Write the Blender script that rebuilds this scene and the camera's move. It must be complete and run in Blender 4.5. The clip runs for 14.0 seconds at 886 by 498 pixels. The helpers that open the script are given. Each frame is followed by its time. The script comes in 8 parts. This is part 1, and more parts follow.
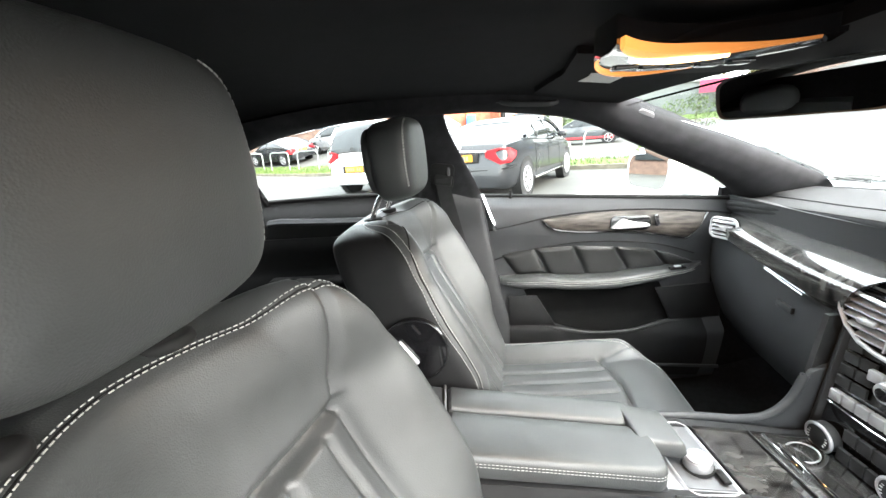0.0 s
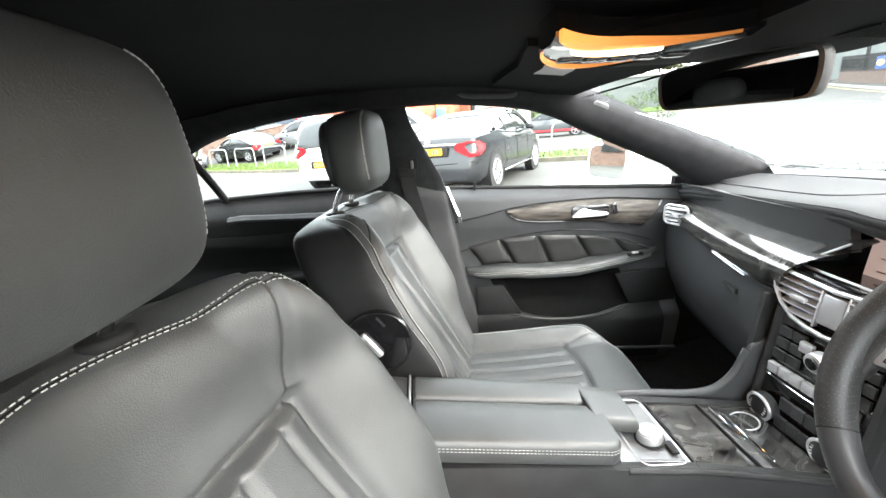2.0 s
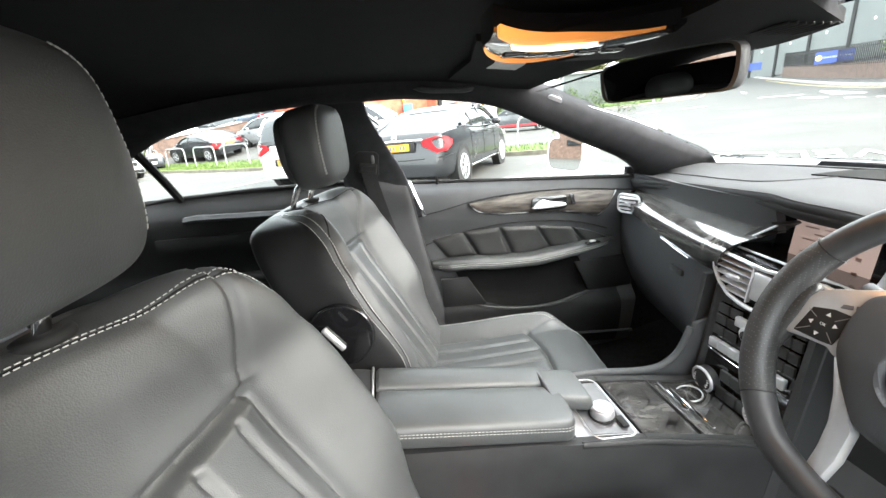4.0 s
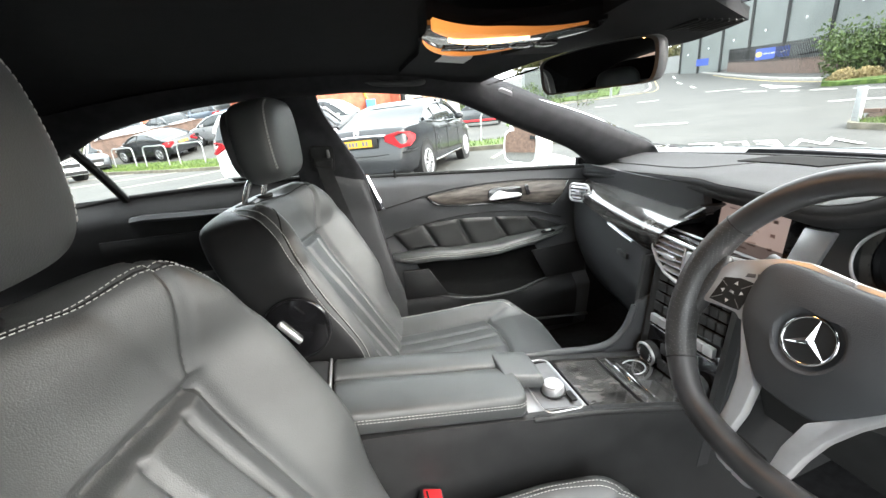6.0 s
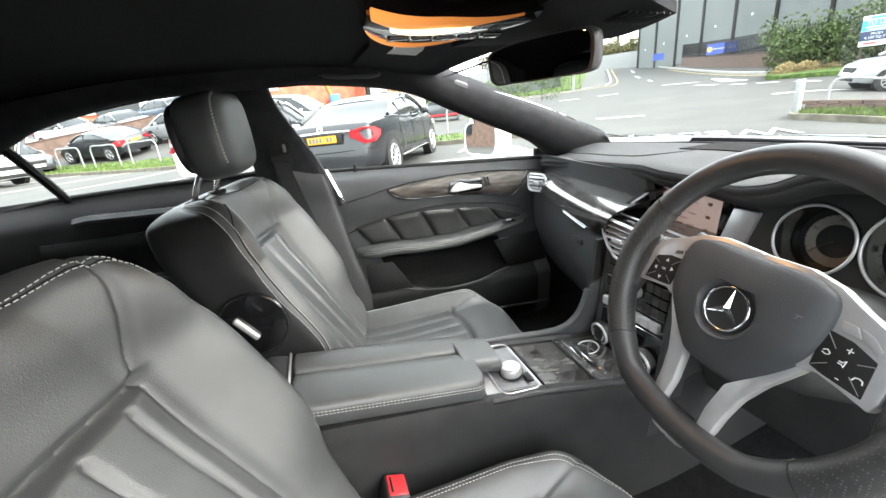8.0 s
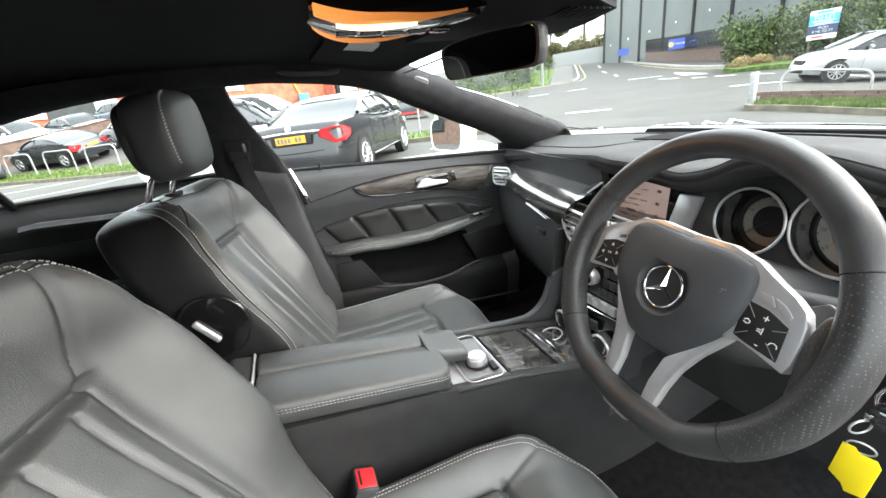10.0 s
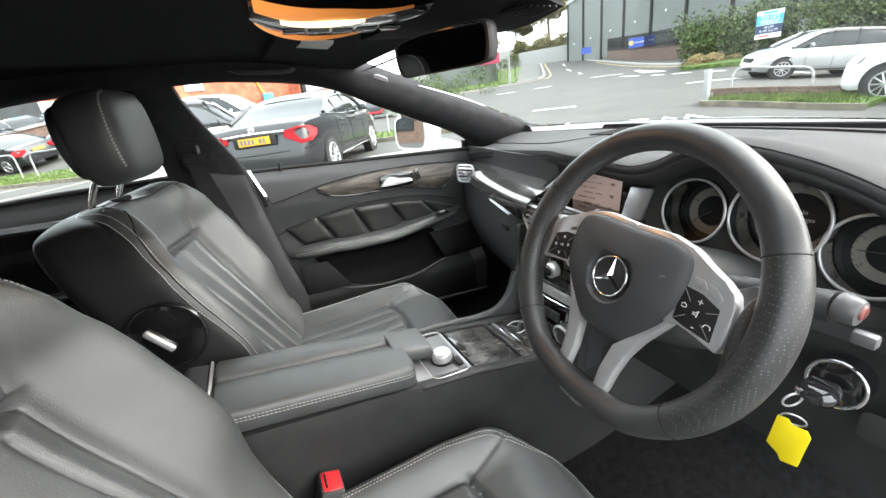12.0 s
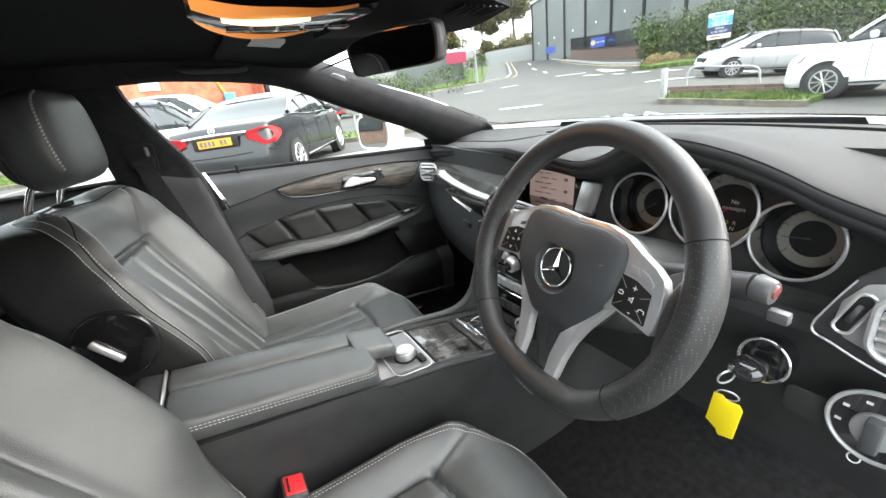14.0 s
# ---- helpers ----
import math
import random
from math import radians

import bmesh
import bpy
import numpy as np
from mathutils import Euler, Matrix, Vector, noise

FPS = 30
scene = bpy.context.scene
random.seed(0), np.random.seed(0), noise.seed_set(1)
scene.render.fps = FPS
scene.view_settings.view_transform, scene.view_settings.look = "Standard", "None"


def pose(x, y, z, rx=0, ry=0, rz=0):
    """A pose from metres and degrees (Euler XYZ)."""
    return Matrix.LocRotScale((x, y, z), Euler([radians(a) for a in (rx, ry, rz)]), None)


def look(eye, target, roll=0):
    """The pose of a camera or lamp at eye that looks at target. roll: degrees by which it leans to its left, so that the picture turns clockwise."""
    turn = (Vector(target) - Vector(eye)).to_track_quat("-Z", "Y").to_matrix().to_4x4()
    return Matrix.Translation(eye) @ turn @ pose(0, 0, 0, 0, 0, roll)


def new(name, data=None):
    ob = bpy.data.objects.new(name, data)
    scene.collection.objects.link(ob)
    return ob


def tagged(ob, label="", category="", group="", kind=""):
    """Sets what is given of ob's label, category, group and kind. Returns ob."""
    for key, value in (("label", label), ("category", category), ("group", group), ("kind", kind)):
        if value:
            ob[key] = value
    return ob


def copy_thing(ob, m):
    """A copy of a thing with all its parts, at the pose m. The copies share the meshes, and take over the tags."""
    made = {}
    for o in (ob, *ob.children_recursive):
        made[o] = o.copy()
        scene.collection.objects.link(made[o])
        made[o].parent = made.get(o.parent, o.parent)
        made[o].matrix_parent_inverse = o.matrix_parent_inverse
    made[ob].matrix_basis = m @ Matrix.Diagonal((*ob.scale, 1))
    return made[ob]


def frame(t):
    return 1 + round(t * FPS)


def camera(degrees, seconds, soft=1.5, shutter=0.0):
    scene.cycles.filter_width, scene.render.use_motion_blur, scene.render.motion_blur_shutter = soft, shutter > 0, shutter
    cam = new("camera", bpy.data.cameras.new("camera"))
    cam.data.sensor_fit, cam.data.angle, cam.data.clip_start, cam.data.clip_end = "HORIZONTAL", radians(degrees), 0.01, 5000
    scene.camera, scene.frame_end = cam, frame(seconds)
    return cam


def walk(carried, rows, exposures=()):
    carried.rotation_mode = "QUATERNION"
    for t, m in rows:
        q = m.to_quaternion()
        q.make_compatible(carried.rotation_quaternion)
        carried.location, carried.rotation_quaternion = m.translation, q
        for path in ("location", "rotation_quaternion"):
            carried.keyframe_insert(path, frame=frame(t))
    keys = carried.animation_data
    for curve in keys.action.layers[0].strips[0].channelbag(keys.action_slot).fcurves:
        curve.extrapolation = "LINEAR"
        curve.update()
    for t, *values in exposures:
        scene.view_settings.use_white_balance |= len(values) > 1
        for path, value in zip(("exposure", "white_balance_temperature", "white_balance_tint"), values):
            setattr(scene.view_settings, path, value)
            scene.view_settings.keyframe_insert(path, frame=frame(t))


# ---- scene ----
cam = camera(96.1, 14.0)
METRES, EYE, TILT, LEAN, TURN = 0.235, 1.16, -15.0, 3.0, 0.0
ROWS = [
    (0.0, 0.0, 0.0, 0.0, 0.0, 0.0, -0.0),
    (0.5, 0.0326, -0.0142, -0.0025, -0.94, -0.2, 0.41),
    (1.0, 0.0616, -0.0276, -0.011, -1.91, -0.43, 0.8),
    (1.5, 0.0872, -0.0353, -0.0202, -2.86, -0.67, 1.16),
    (2.0, 0.1121, -0.0435, -0.0273, -3.77, -0.88, 1.53),
    (2.5, 0.1356, -0.0608, -0.0307, -4.71, -1.04, 1.91),
    (3.0, 0.164, -0.0801, -0.038, -5.71, -1.22, 2.36),
    (5.5, 0.3022, -0.2037, -0.1168, -11.28, -2.33, 4.51),
    (6.0, 0.3355, -0.2352, -0.1298, -12.42, -2.57, 4.99),
    (6.5, 0.3689, -0.2613, -0.1451, -13.57, -2.83, 5.45),
    (7.0, 0.3927, -0.2863, -0.159, -14.68, -3.11, 5.88),
    (7.5, 0.4179, -0.3104, -0.1737, -15.72, -3.4, 6.27),
    (8.0, 0.4451, -0.3234, -0.1912, -16.65, -3.66, 6.64),
    (10.5, 0.587, -0.4274, -0.2508, -20.97, -4.65, 9.01),
    (11.0, 0.6129, -0.4311, -0.2558, -21.93, -4.86, 9.42),
    (11.5, 0.6328, -0.4395, -0.2645, -22.95, -5.07, 9.77),
    (12.0, 0.6603, -0.4637, -0.274, -24.03, -5.27, 10.11),
    (12.5, 0.6841, -0.4904, -0.2867, -25.15, -5.48, 10.47),
    (13.0, 0.7082, -0.512, -0.2948, -26.23, -5.68, 10.87),
    (13.5, 0.7335, -0.5351, -0.3029, -27.22, -5.91, 11.21),
    (14.0, 0.755, -0.549, -0.3103, -28.12, -6.15, 11.46),
]
walk(cam, [(t, pose(0, 0, EYE, TILT, LEAN, TURN) @ pose(METRES * x, METRES * y, METRES * z, 90 + pitch, roll, yaw)) for t, x, y, z, yaw, pitch, roll in ROWS],
     exposures=[(0.0, 2.95), (3.2, 2.85), (5.3, 2.46), (8.2, 2.36), (10.3, 2.2), (14.0, 2.1)])

# ---- light ----
world = bpy.data.worlds.new("overcast")
scene.world = world
world.use_nodes = True
wn, wl = world.node_tree.nodes, world.node_tree.links
sky = wn.new("ShaderNodeTexSky")
sky.sky_type, sky.sun_disc = "NISHITA", False
SUN_EL, SUN_ROT = radians(40), radians(128)
sky.sun_elevation, sky.sun_rotation, sky.air_density, sky.dust_density, sky.ozone_density = SUN_EL, SUN_ROT, 1.0, 6.0, 1.0
cover = wn.new("ShaderNodeMix")
cover.data_type = "RGBA"
cover.inputs["Factor"].default_value = 0.6
cover.inputs["B"].default_value = (12.4, 13.1, 13.1, 1)
wl.new(sky.outputs["Color"], cover.inputs["A"])
wl.new(cover.outputs["Result"], wn["Background"].inputs["Color"])
wn["Background"].inputs["Strength"].default_value = 0.15
sun = new("sun", bpy.data.lights.new("sun", "SUN"))
sun.data.energy, sun.data.angle, sun.data.color = 1.9, radians(70), (1.0, 0.985, 0.965)
sun.matrix_world = look((0, 0, 30), Vector((0, 0, 30)) - Vector((math.sin(SUN_ROT) * math.cos(SUN_EL), math.cos(SUN_ROT) * math.cos(SUN_EL), math.sin(SUN_EL))))


# ---- materials ----
def mat(name, base, rough=0.5, metal=0.0, var=0.15, scale=6.0, bump=0.0, bscale=300.0, coat=0.0, spec=0.5, grain="noise", stretch=None, second=None, island=0.0):
    m = bpy.data.materials.new(name)
    m.use_nodes = True
    n, l = m.node_tree.nodes, m.node_tree.links
    b = n["Principled BSDF"]
    b.inputs["Roughness"].default_value, b.inputs["Metallic"].default_value = rough, metal
    b.inputs["Coat Weight"].default_value, b.inputs["Coat Roughness"].default_value = coat, 0.04
    b.inputs["Specular IOR Level"].default_value = spec
    tc = n.new("ShaderNodeTexCoord")
    co = tc.outputs["Object"]
    if stretch:
        mp = n.new("ShaderNodeMapping")
        mp.inputs["Scale"].default_value = stretch
        l.new(co, mp.inputs["Vector"])
        co = mp.outputs["Vector"]
    nz = n.new("ShaderNodeTexNoise")
    nz.inputs["Scale"].default_value, nz.inputs["Detail"].default_value = scale, 6.0
    l.new(co, nz.inputs["Vector"])
    mix = n.new("ShaderNodeMix")
    mix.data_type = "RGBA"
    other = second or tuple(c * (1 + var) for c in base)
    mix.inputs["A"].default_value = (*[c * (1 - var) for c in base], 1)
    mix.inputs["B"].default_value = (*other, 1)
    ramp = n.new("ShaderNodeMapRange")
    ramp.inputs["From Min"].default_value, ramp.inputs["From Max"].default_value = 0.32, 0.68
    l.new(nz.outputs["Fac"], ramp.inputs["Value"])
    l.new(ramp.outputs["Result"], mix.inputs["Factor"])
    out = mix.outputs["Result"]
    if island:
        geo = n.new("ShaderNodeNewGeometry")
        hsv = n.new("ShaderNodeHueSaturation")
        rng = n.new("ShaderNodeMapRange")
        rng.inputs["To Min"].default_value, rng.inputs["To Max"].default_value = 1 - island, 1 + island
        l.new(geo.outputs["Random Per Island"], rng.inputs["Value"])
        l.new(rng.outputs["Result"], hsv.inputs["Value"])
        l.new(out, hsv.inputs["Color"])
        out = hsv.outputs["Color"]
    l.new(out, b.inputs["Base Color"])
    rr = n.new("ShaderNodeMapRange")
    rr.inputs["To Min"].default_value, rr.inputs["To Max"].default_value = max(0.0, rough - 0.06 * (rough > 0.1)), min(1, rough + 0.06 * (rough > 0.1))
    l.new(nz.outputs["Fac"], rr.inputs["Value"])
    l.new(rr.outputs["Result"], b.inputs["Roughness"])
    if bump:
        bp = n.new("ShaderNodeBump")
        bp.inputs["Strength"].default_value, bp.inputs["Distance"].default_value = bump, 0.3 / bscale
        if grain == "cells":
            t = n.new("ShaderNodeTexVoronoi")
            t.inputs["Scale"].default_value = bscale
            l.new(t.outputs["Distance"], bp.inputs["Height"])
        else:
            t = n.new("ShaderNodeTexNoise")
            t.inputs["Scale"].default_value, t.inputs["Detail"].default_value = bscale, 4.0
            l.new(t.outputs["Fac"], bp.inputs["Height"])
        l.new(co, t.inputs["Vector"])
        l.new(bp.outputs["Normal"], b.inputs["Normal"])
    return m


def glow(name, colour, strength):
    m = mat(name, colour, 0.4)
    b = m.node_tree.nodes["Principled BSDF"]
    b.inputs["Emission Color"].default_value, b.inputs["Emission Strength"].default_value = (*colour, 1), strength
    return m


def glass_mat(name, tint, rough=0.0):
    m = bpy.data.materials.new(name)
    m.use_nodes = True
    n, l = m.node_tree.nodes, m.node_tree.links
    b = n["Principled BSDF"]
    b.inputs["Base Color"].default_value = (*tint, 1)
    b.inputs["Roughness"].default_value, b.inputs["Transmission Weight"].default_value, b.inputs["IOR"].default_value = rough, 1.0, 1.12
    return m


def perforate(m, per_metre, glint):
    """A grid of small holes over a leather, their highlights painted as pale dots."""
    n, l = m.node_tree.nodes, m.node_tree.links
    b = n["Principled BSDF"]
    v = n.new("ShaderNodeTexVoronoi")
    v.inputs["Scale"].default_value, v.inputs["Randomness"].default_value = per_metre, 0.15
    l.new(next(q for q in n if q.type == "TEX_COORD").outputs["Object"], v.inputs["Vector"])
    r = n.new("ShaderNodeMapRange")
    for k, q in (("From Min", 0.20), ("From Max", 0.27), ("To Min", 1.0), ("To Max", 0.0)):
        r.inputs[k].default_value = q
    l.new(v.outputs["Distance"], r.inputs["Value"])
    mx = n.new("ShaderNodeMix")
    mx.data_type = "RGBA"
    old = b.inputs["Base Color"].links[0].from_socket
    l.new(old, mx.inputs["A"])
    mx.inputs["B"].default_value = (*glint, 1)
    l.new(r.outputs["Result"], mx.inputs["Factor"])
    l.new(mx.outputs["Result"], b.inputs["Base Color"])
    bp = n.new("ShaderNodeBump")
    bp.inputs["Strength"].default_value, bp.inputs["Distance"].default_value, bp.invert = 0.5, 0.0006, True
    l.new(r.outputs["Result"], bp.inputs["Height"])
    l.new(bp.outputs["Normal"], b.inputs["Normal"])


LEATHER = mat("black leather", (0.044, 0.047, 0.0475), 0.46, var=0.20, scale=9, bump=0.45, bscale=620, grain="cells", spec=0.75)
LEATHER_W = mat("worn wheel leather", (0.036, 0.036, 0.037), 0.40, var=0.25, scale=20, bump=0.25, bscale=900, grain="cells")
LEATHER_P = mat("perforated leather", (0.028, 0.028, 0.028), 0.42, var=0.2, scale=20)
perforate(LEATHER_P, 290, (0.075, 0.075, 0.075))
# the seats' own black leather, darkened for the shade on their sides
SIDE_SHADED = mat("shaded black seat side leather", (0.013, 0.013, 0.0135), 0.48, var=0.2, scale=14, bump=0.3, bscale=700, grain="cells", spec=0.35)
PLASTIC = mat("grained dark plastic", (0.036, 0.037, 0.039), 0.50, var=0.12, scale=14, bump=0.3, bscale=900, grain="cells", spec=0.4)
LEATHER_D = mat("dark door leather", (0.016, 0.0165, 0.0165), 0.46, var=0.2, scale=14, bump=0.35, bscale=620, grain="cells")
PLASTIC_D = mat("black lower trim plastic", (0.032, 0.0325, 0.033), 0.5, var=0.2, scale=20, bump=0.3, bscale=900, grain="cells", spec=0.35)
PLASTIC_S = mat("soft dash skin", (0.048, 0.050, 0.053), 0.58, var=0.10, scale=10, bump=0.35, bscale=800, grain="cells", spec=0.35)
GLOSS = mat("piano black", (0.008, 0.008, 0.009), 0.10, var=0.2, scale=30, coat=1.0)
VENEER = mat("dark ash veneer", (0.026, 0.021, 0.018), 0.50, var=0.5, scale=7, coat=0.0, spec=0.3, stretch=(1.5, 14, 14), second=(0.095, 0.085, 0.075))
VENEER_C = mat("dark burl veneer", (0.012, 0.0115, 0.0115), 0.14, var=0.5, scale=16, coat=1.0, stretch=(1.2, 2.6, 1), second=(0.085, 0.082, 0.078))
FABRIC = mat("black headliner cloth", (0.011, 0.011, 0.012), 0.95, var=0.2, scale=30, bump=0.4, bscale=900, spec=0.15)
PILLAR_F = mat("dark pillar cloth", (0.024, 0.024, 0.026), 0.95, var=0.2, scale=30, bump=0.4, bscale=900, spec=0.15)
# blacker than the door plastic itself: shade is put into the colour
SHADED_TRIM = mat("door trim with shade in its black", (0.009, 0.009, 0.0095), 0.6, var=0.2, scale=20, bump=0.3, bscale=900, grain="cells", spec=0.25)
CARPET = mat("black carpet", (0.009, 0.009, 0.0095), 0.98, var=0.35, scale=60, bump=0.8, bscale=500, spec=0.1)
WEAVE = mat("belt webbing", (0.024, 0.024, 0.0245), 0.75, var=0.2, scale=40, bump=0.6, bscale=420, spec=0.2)
CHROME = mat("polished chrome", (0.82, 0.82, 0.83), 0.08, 1.0, var=0.04)
SILVER = mat("brushed silver", (0.60, 0.60, 0.61), 0.32, 0.55, var=0.08, scale=60)
SATIN = mat("satin silver paint", (0.46, 0.46, 0.47), 0.34, 0.55, var=0.06, scale=40)
THREAD = mat("pale grey thread", (0.52, 0.52, 0.50), 0.8, var=0.1, scale=300)
# near-black for the map pocket's painted shade, also for the speaker grille
SHADE_GRILLE = mat("black of pocket shade and grille", (0.004, 0.004, 0.004), 0.9, var=0.2, scale=30, spec=0.1)
RUBBER = mat("black rubber", (0.013, 0.013, 0.013), 0.75, var=0.2, scale=20, spec=0.3)
RED = mat("red plastic", (0.52, 0.02, 0.025), 0.35, var=0.08, scale=30)
YELLOW = mat("yellow plastic tag", (0.85, 0.66, 0.01), 0.45, var=0.05, scale=20)
LABEL = mat("printed paper label", (0.62, 0.62, 0.60), 0.6, var=0.05, scale=60)
INK = mat("printed marks", (0.10, 0.10, 0.11), 0.6)
PALE = mat("white symbols", (0.72, 0.72, 0.72), 0.5, var=0.03)
DIAL_D = mat("dark dial face", (0.012, 0.013, 0.014), 0.4, var=0.2, scale=30)
MIRROR = mat("mirror glass", (0.80, 0.82, 0.82), 0.01, 1.0, var=0.0)
GLASS = glass_mat("clear car glass", (0.93, 0.96, 0.95))
DARKGLASS = mat("dark tinted car window", (0.020, 0.024, 0.026), 0.06, var=0.2, scale=2, spec=0.45)
GALV_K = mat("faint grey joint line", (0.20, 0.20, 0.20), 0.5)
DASH_T = mat("matt dash top skin", (0.036, 0.0365, 0.038), 0.78, var=0.12, scale=10, bump=0.4, bscale=800, grain="cells", spec=0.18)
CONSOLE_D = mat("black console side plastic", (0.021, 0.021, 0.0215), 0.5, var=0.2, scale=20, bump=0.3, bscale=900, grain="cells", spec=0.3)
PLATE_L = mat("pale satin console trim", (0.34, 0.34, 0.345), 0.36, 0.5, var=0.06, scale=40)
PLATE_K = mat("dark grey satin plastic", (0.085, 0.085, 0.088), 0.4, 0.2, var=0.1, scale=40)
PLATE_G = mat("grey satin trim", (0.16, 0.16, 0.165), 0.38, 0.5, var=0.08, scale=40)
CLEARP = mat("dark clear plastic", (0.02, 0.02, 0.022), 0.06, var=0.1, coat=1.0)


# ---- shapes ----
def ss(a, b, x):
    t = min(1.0, max(0.0, (x - a) / (b - a)))
    return t * t * (3 - 2 * t)


def table(x, pairs):
    """Smooth value between the pairs (x, value)."""
    n = len(pairs)
    if x <= pairs[0][0]:
        return pairs[0][1]
    if x >= pairs[-1][0]:
        return pairs[-1][1]
    k = next(i for i in range(n - 1) if x <= pairs[i + 1][0])
    sl = [(pairs[i + 1][1] - pairs[i][1]) / (pairs[i + 1][0] - pairs[i][0]) for i in range(n - 1)]

    def tan(i):
        if i in (0, n - 1):
            return sl[0] if i == 0 else sl[-1]
        return 0.0 if sl[i - 1] * sl[i] <= 0 else 2 * sl[i - 1] * sl[i] / (sl[i - 1] + sl[i])
    (x0, v0), (x1, v1) = pairs[k], pairs[k + 1]
    h, t = x1 - x0, (x - x0) / (x1 - x0)
    return v0 * (1 + 2 * t) * (1 - t) ** 2 + tan(k) * h * t * (1 - t) ** 2 + v1 * t * t * (3 - 2 * t) + tan(k + 1) * h * t * t * (t - 1)


def spline(pts, n, closed=False):
    """n points along a smooth curve through pts."""
    p = [Vector(q) for q in pts]
    m = len(p)
    out = []
    spans = m if closed else m - 1
    for i in range(n):
        t = i / n * spans if closed else i / (n - 1) * spans
        k = min(int(t), spans - 1)
        u = t - k
        if closed:
            a, b, c, d = (p[(k + j) % m] for j in (-1, 0, 1, 2))
        else:
            a, b, c, d = p[max(k - 1, 0)], p[k], p[k + 1], p[min(k + 2, m - 1)]
        out.append(0.5 * ((2 * b) + (c - a) * u + (2 * a - 5 * b + 4 * c - d) * u * u + (3 * b - a - 3 * c + d) * u ** 3))
    return out


def bm_new():
    return bmesh.new()


def loft(rings, bm=None, caps=True, closed=True):
    bm = bm or bmesh.new()
    vs = [[bm.verts.new(p) for p in r] for r in rings]
    n = len(rings[0])
    for a, b in zip(vs, vs[1:]):
        for i in range(n if closed else n - 1):
            j = (i + 1) % n
            bm.faces.new((a[i], a[j], b[j], b[i]))
    if caps and closed:
        for r, flip in ((vs[0], True), (vs[-1], False)):
            bm.faces.new(r[::-1] if flip else r)
    return bm


def tube(pts, r, n=8, closed=False, bm=None):
    """A round bar along pts; r a number or a list."""
    p = [Vector(q) for q in pts]
    m = len(p)
    rs = r if isinstance(r, (list, tuple)) else [r] * m
    tang = []
    for i in range(m):
        a, b = (p[i - 1], p[(i + 1) % m]) if closed else (p[max(i - 1, 0)], p[min(i + 1, m - 1)])
        tang.append((b - a).normalized())
    up = Vector((0, 0, 1)) if abs(tang[0].z) < 0.9 else Vector((1, 0, 0))
    nrm = (up - tang[0] * up.dot(tang[0])).normalized()
    rings = []
    for i in range(m):
        nrm = (nrm - tang[i] * nrm.dot(tang[i])).normalized()
        bi = tang[i].cross(nrm)
        rings.append([p[i] + (nrm * math.cos(2 * math.pi * k / n) + bi * math.sin(2 * math.pi * k / n)) * rs[i] for k in range(n)])
    if closed:
        rings.append(rings[0])
    bm = loft(rings, bm, caps=not closed)
    if closed:
        bmesh.ops.remove_doubles(bm, verts=bm.verts[:], dist=1e-6)
    return bm


def rbox(c, s, r=0.004, seg=2, m=None, bm=None):
    """A box with rounded edges: centre, size, radius, and a turn about its centre."""
    t = bmesh.new()
    bmesh.ops.create_cube(t, size=1)
    for v in t.verts:
        v.co = Vector((v.co.x * s[0], v.co.y * s[1], v.co.z * s[2]))
    if r:
        bmesh.ops.bevel(t, geom=t.edges[:], offset=min(r, min(s) * 0.49), segments=seg, affect="EDGES", profile=0.5)
    t.transform(Matrix.Translation(c) @ (m or Matrix()))
    return join(bm, t)


def join(bm, t):
    if bm is None:
        return t
    me = bpy.data.meshes.new("tmp")
    t.to_mesh(me)
    bm.from_mesh(me)
    bpy.data.meshes.remove(me)
    t.free()
    return bm


def cyl(c, axis, r, h, n=24, r2=None, bev=0.0, bm=None):
    """A round disc or rod centred on c along axis."""
    t = bmesh.new()
    bmesh.ops.create_cone(t, cap_ends=True, segments=n, radius1=r, radius2=r if r2 is None else r2, depth=h)
    if bev:
        bmesh.ops.bevel(t, geom=[e for e in t.edges if len(e.link_faces) == 2 and any(len(f.verts) > 4 for f in e.link_faces)], offset=bev, segments=2, affect="EDGES", profile=0.5)
    t.transform(Matrix.Translation(c) @ Vector(axis).to_track_quat("Z", "Y").to_matrix().to_4x4())
    return join(bm, t)


def ring(c, axis, R, r, n=40, k=10, bm=None):
    q = Vector(axis).to_track_quat("Z", "Y").to_matrix()
    pts = [Vector(c) + q @ Vector((R * math.cos(2 * math.pi * i / n), R * math.sin(2 * math.pi * i / n), 0)) for i in range(n)]
    return join(bm, tube(pts, r, k, closed=True))


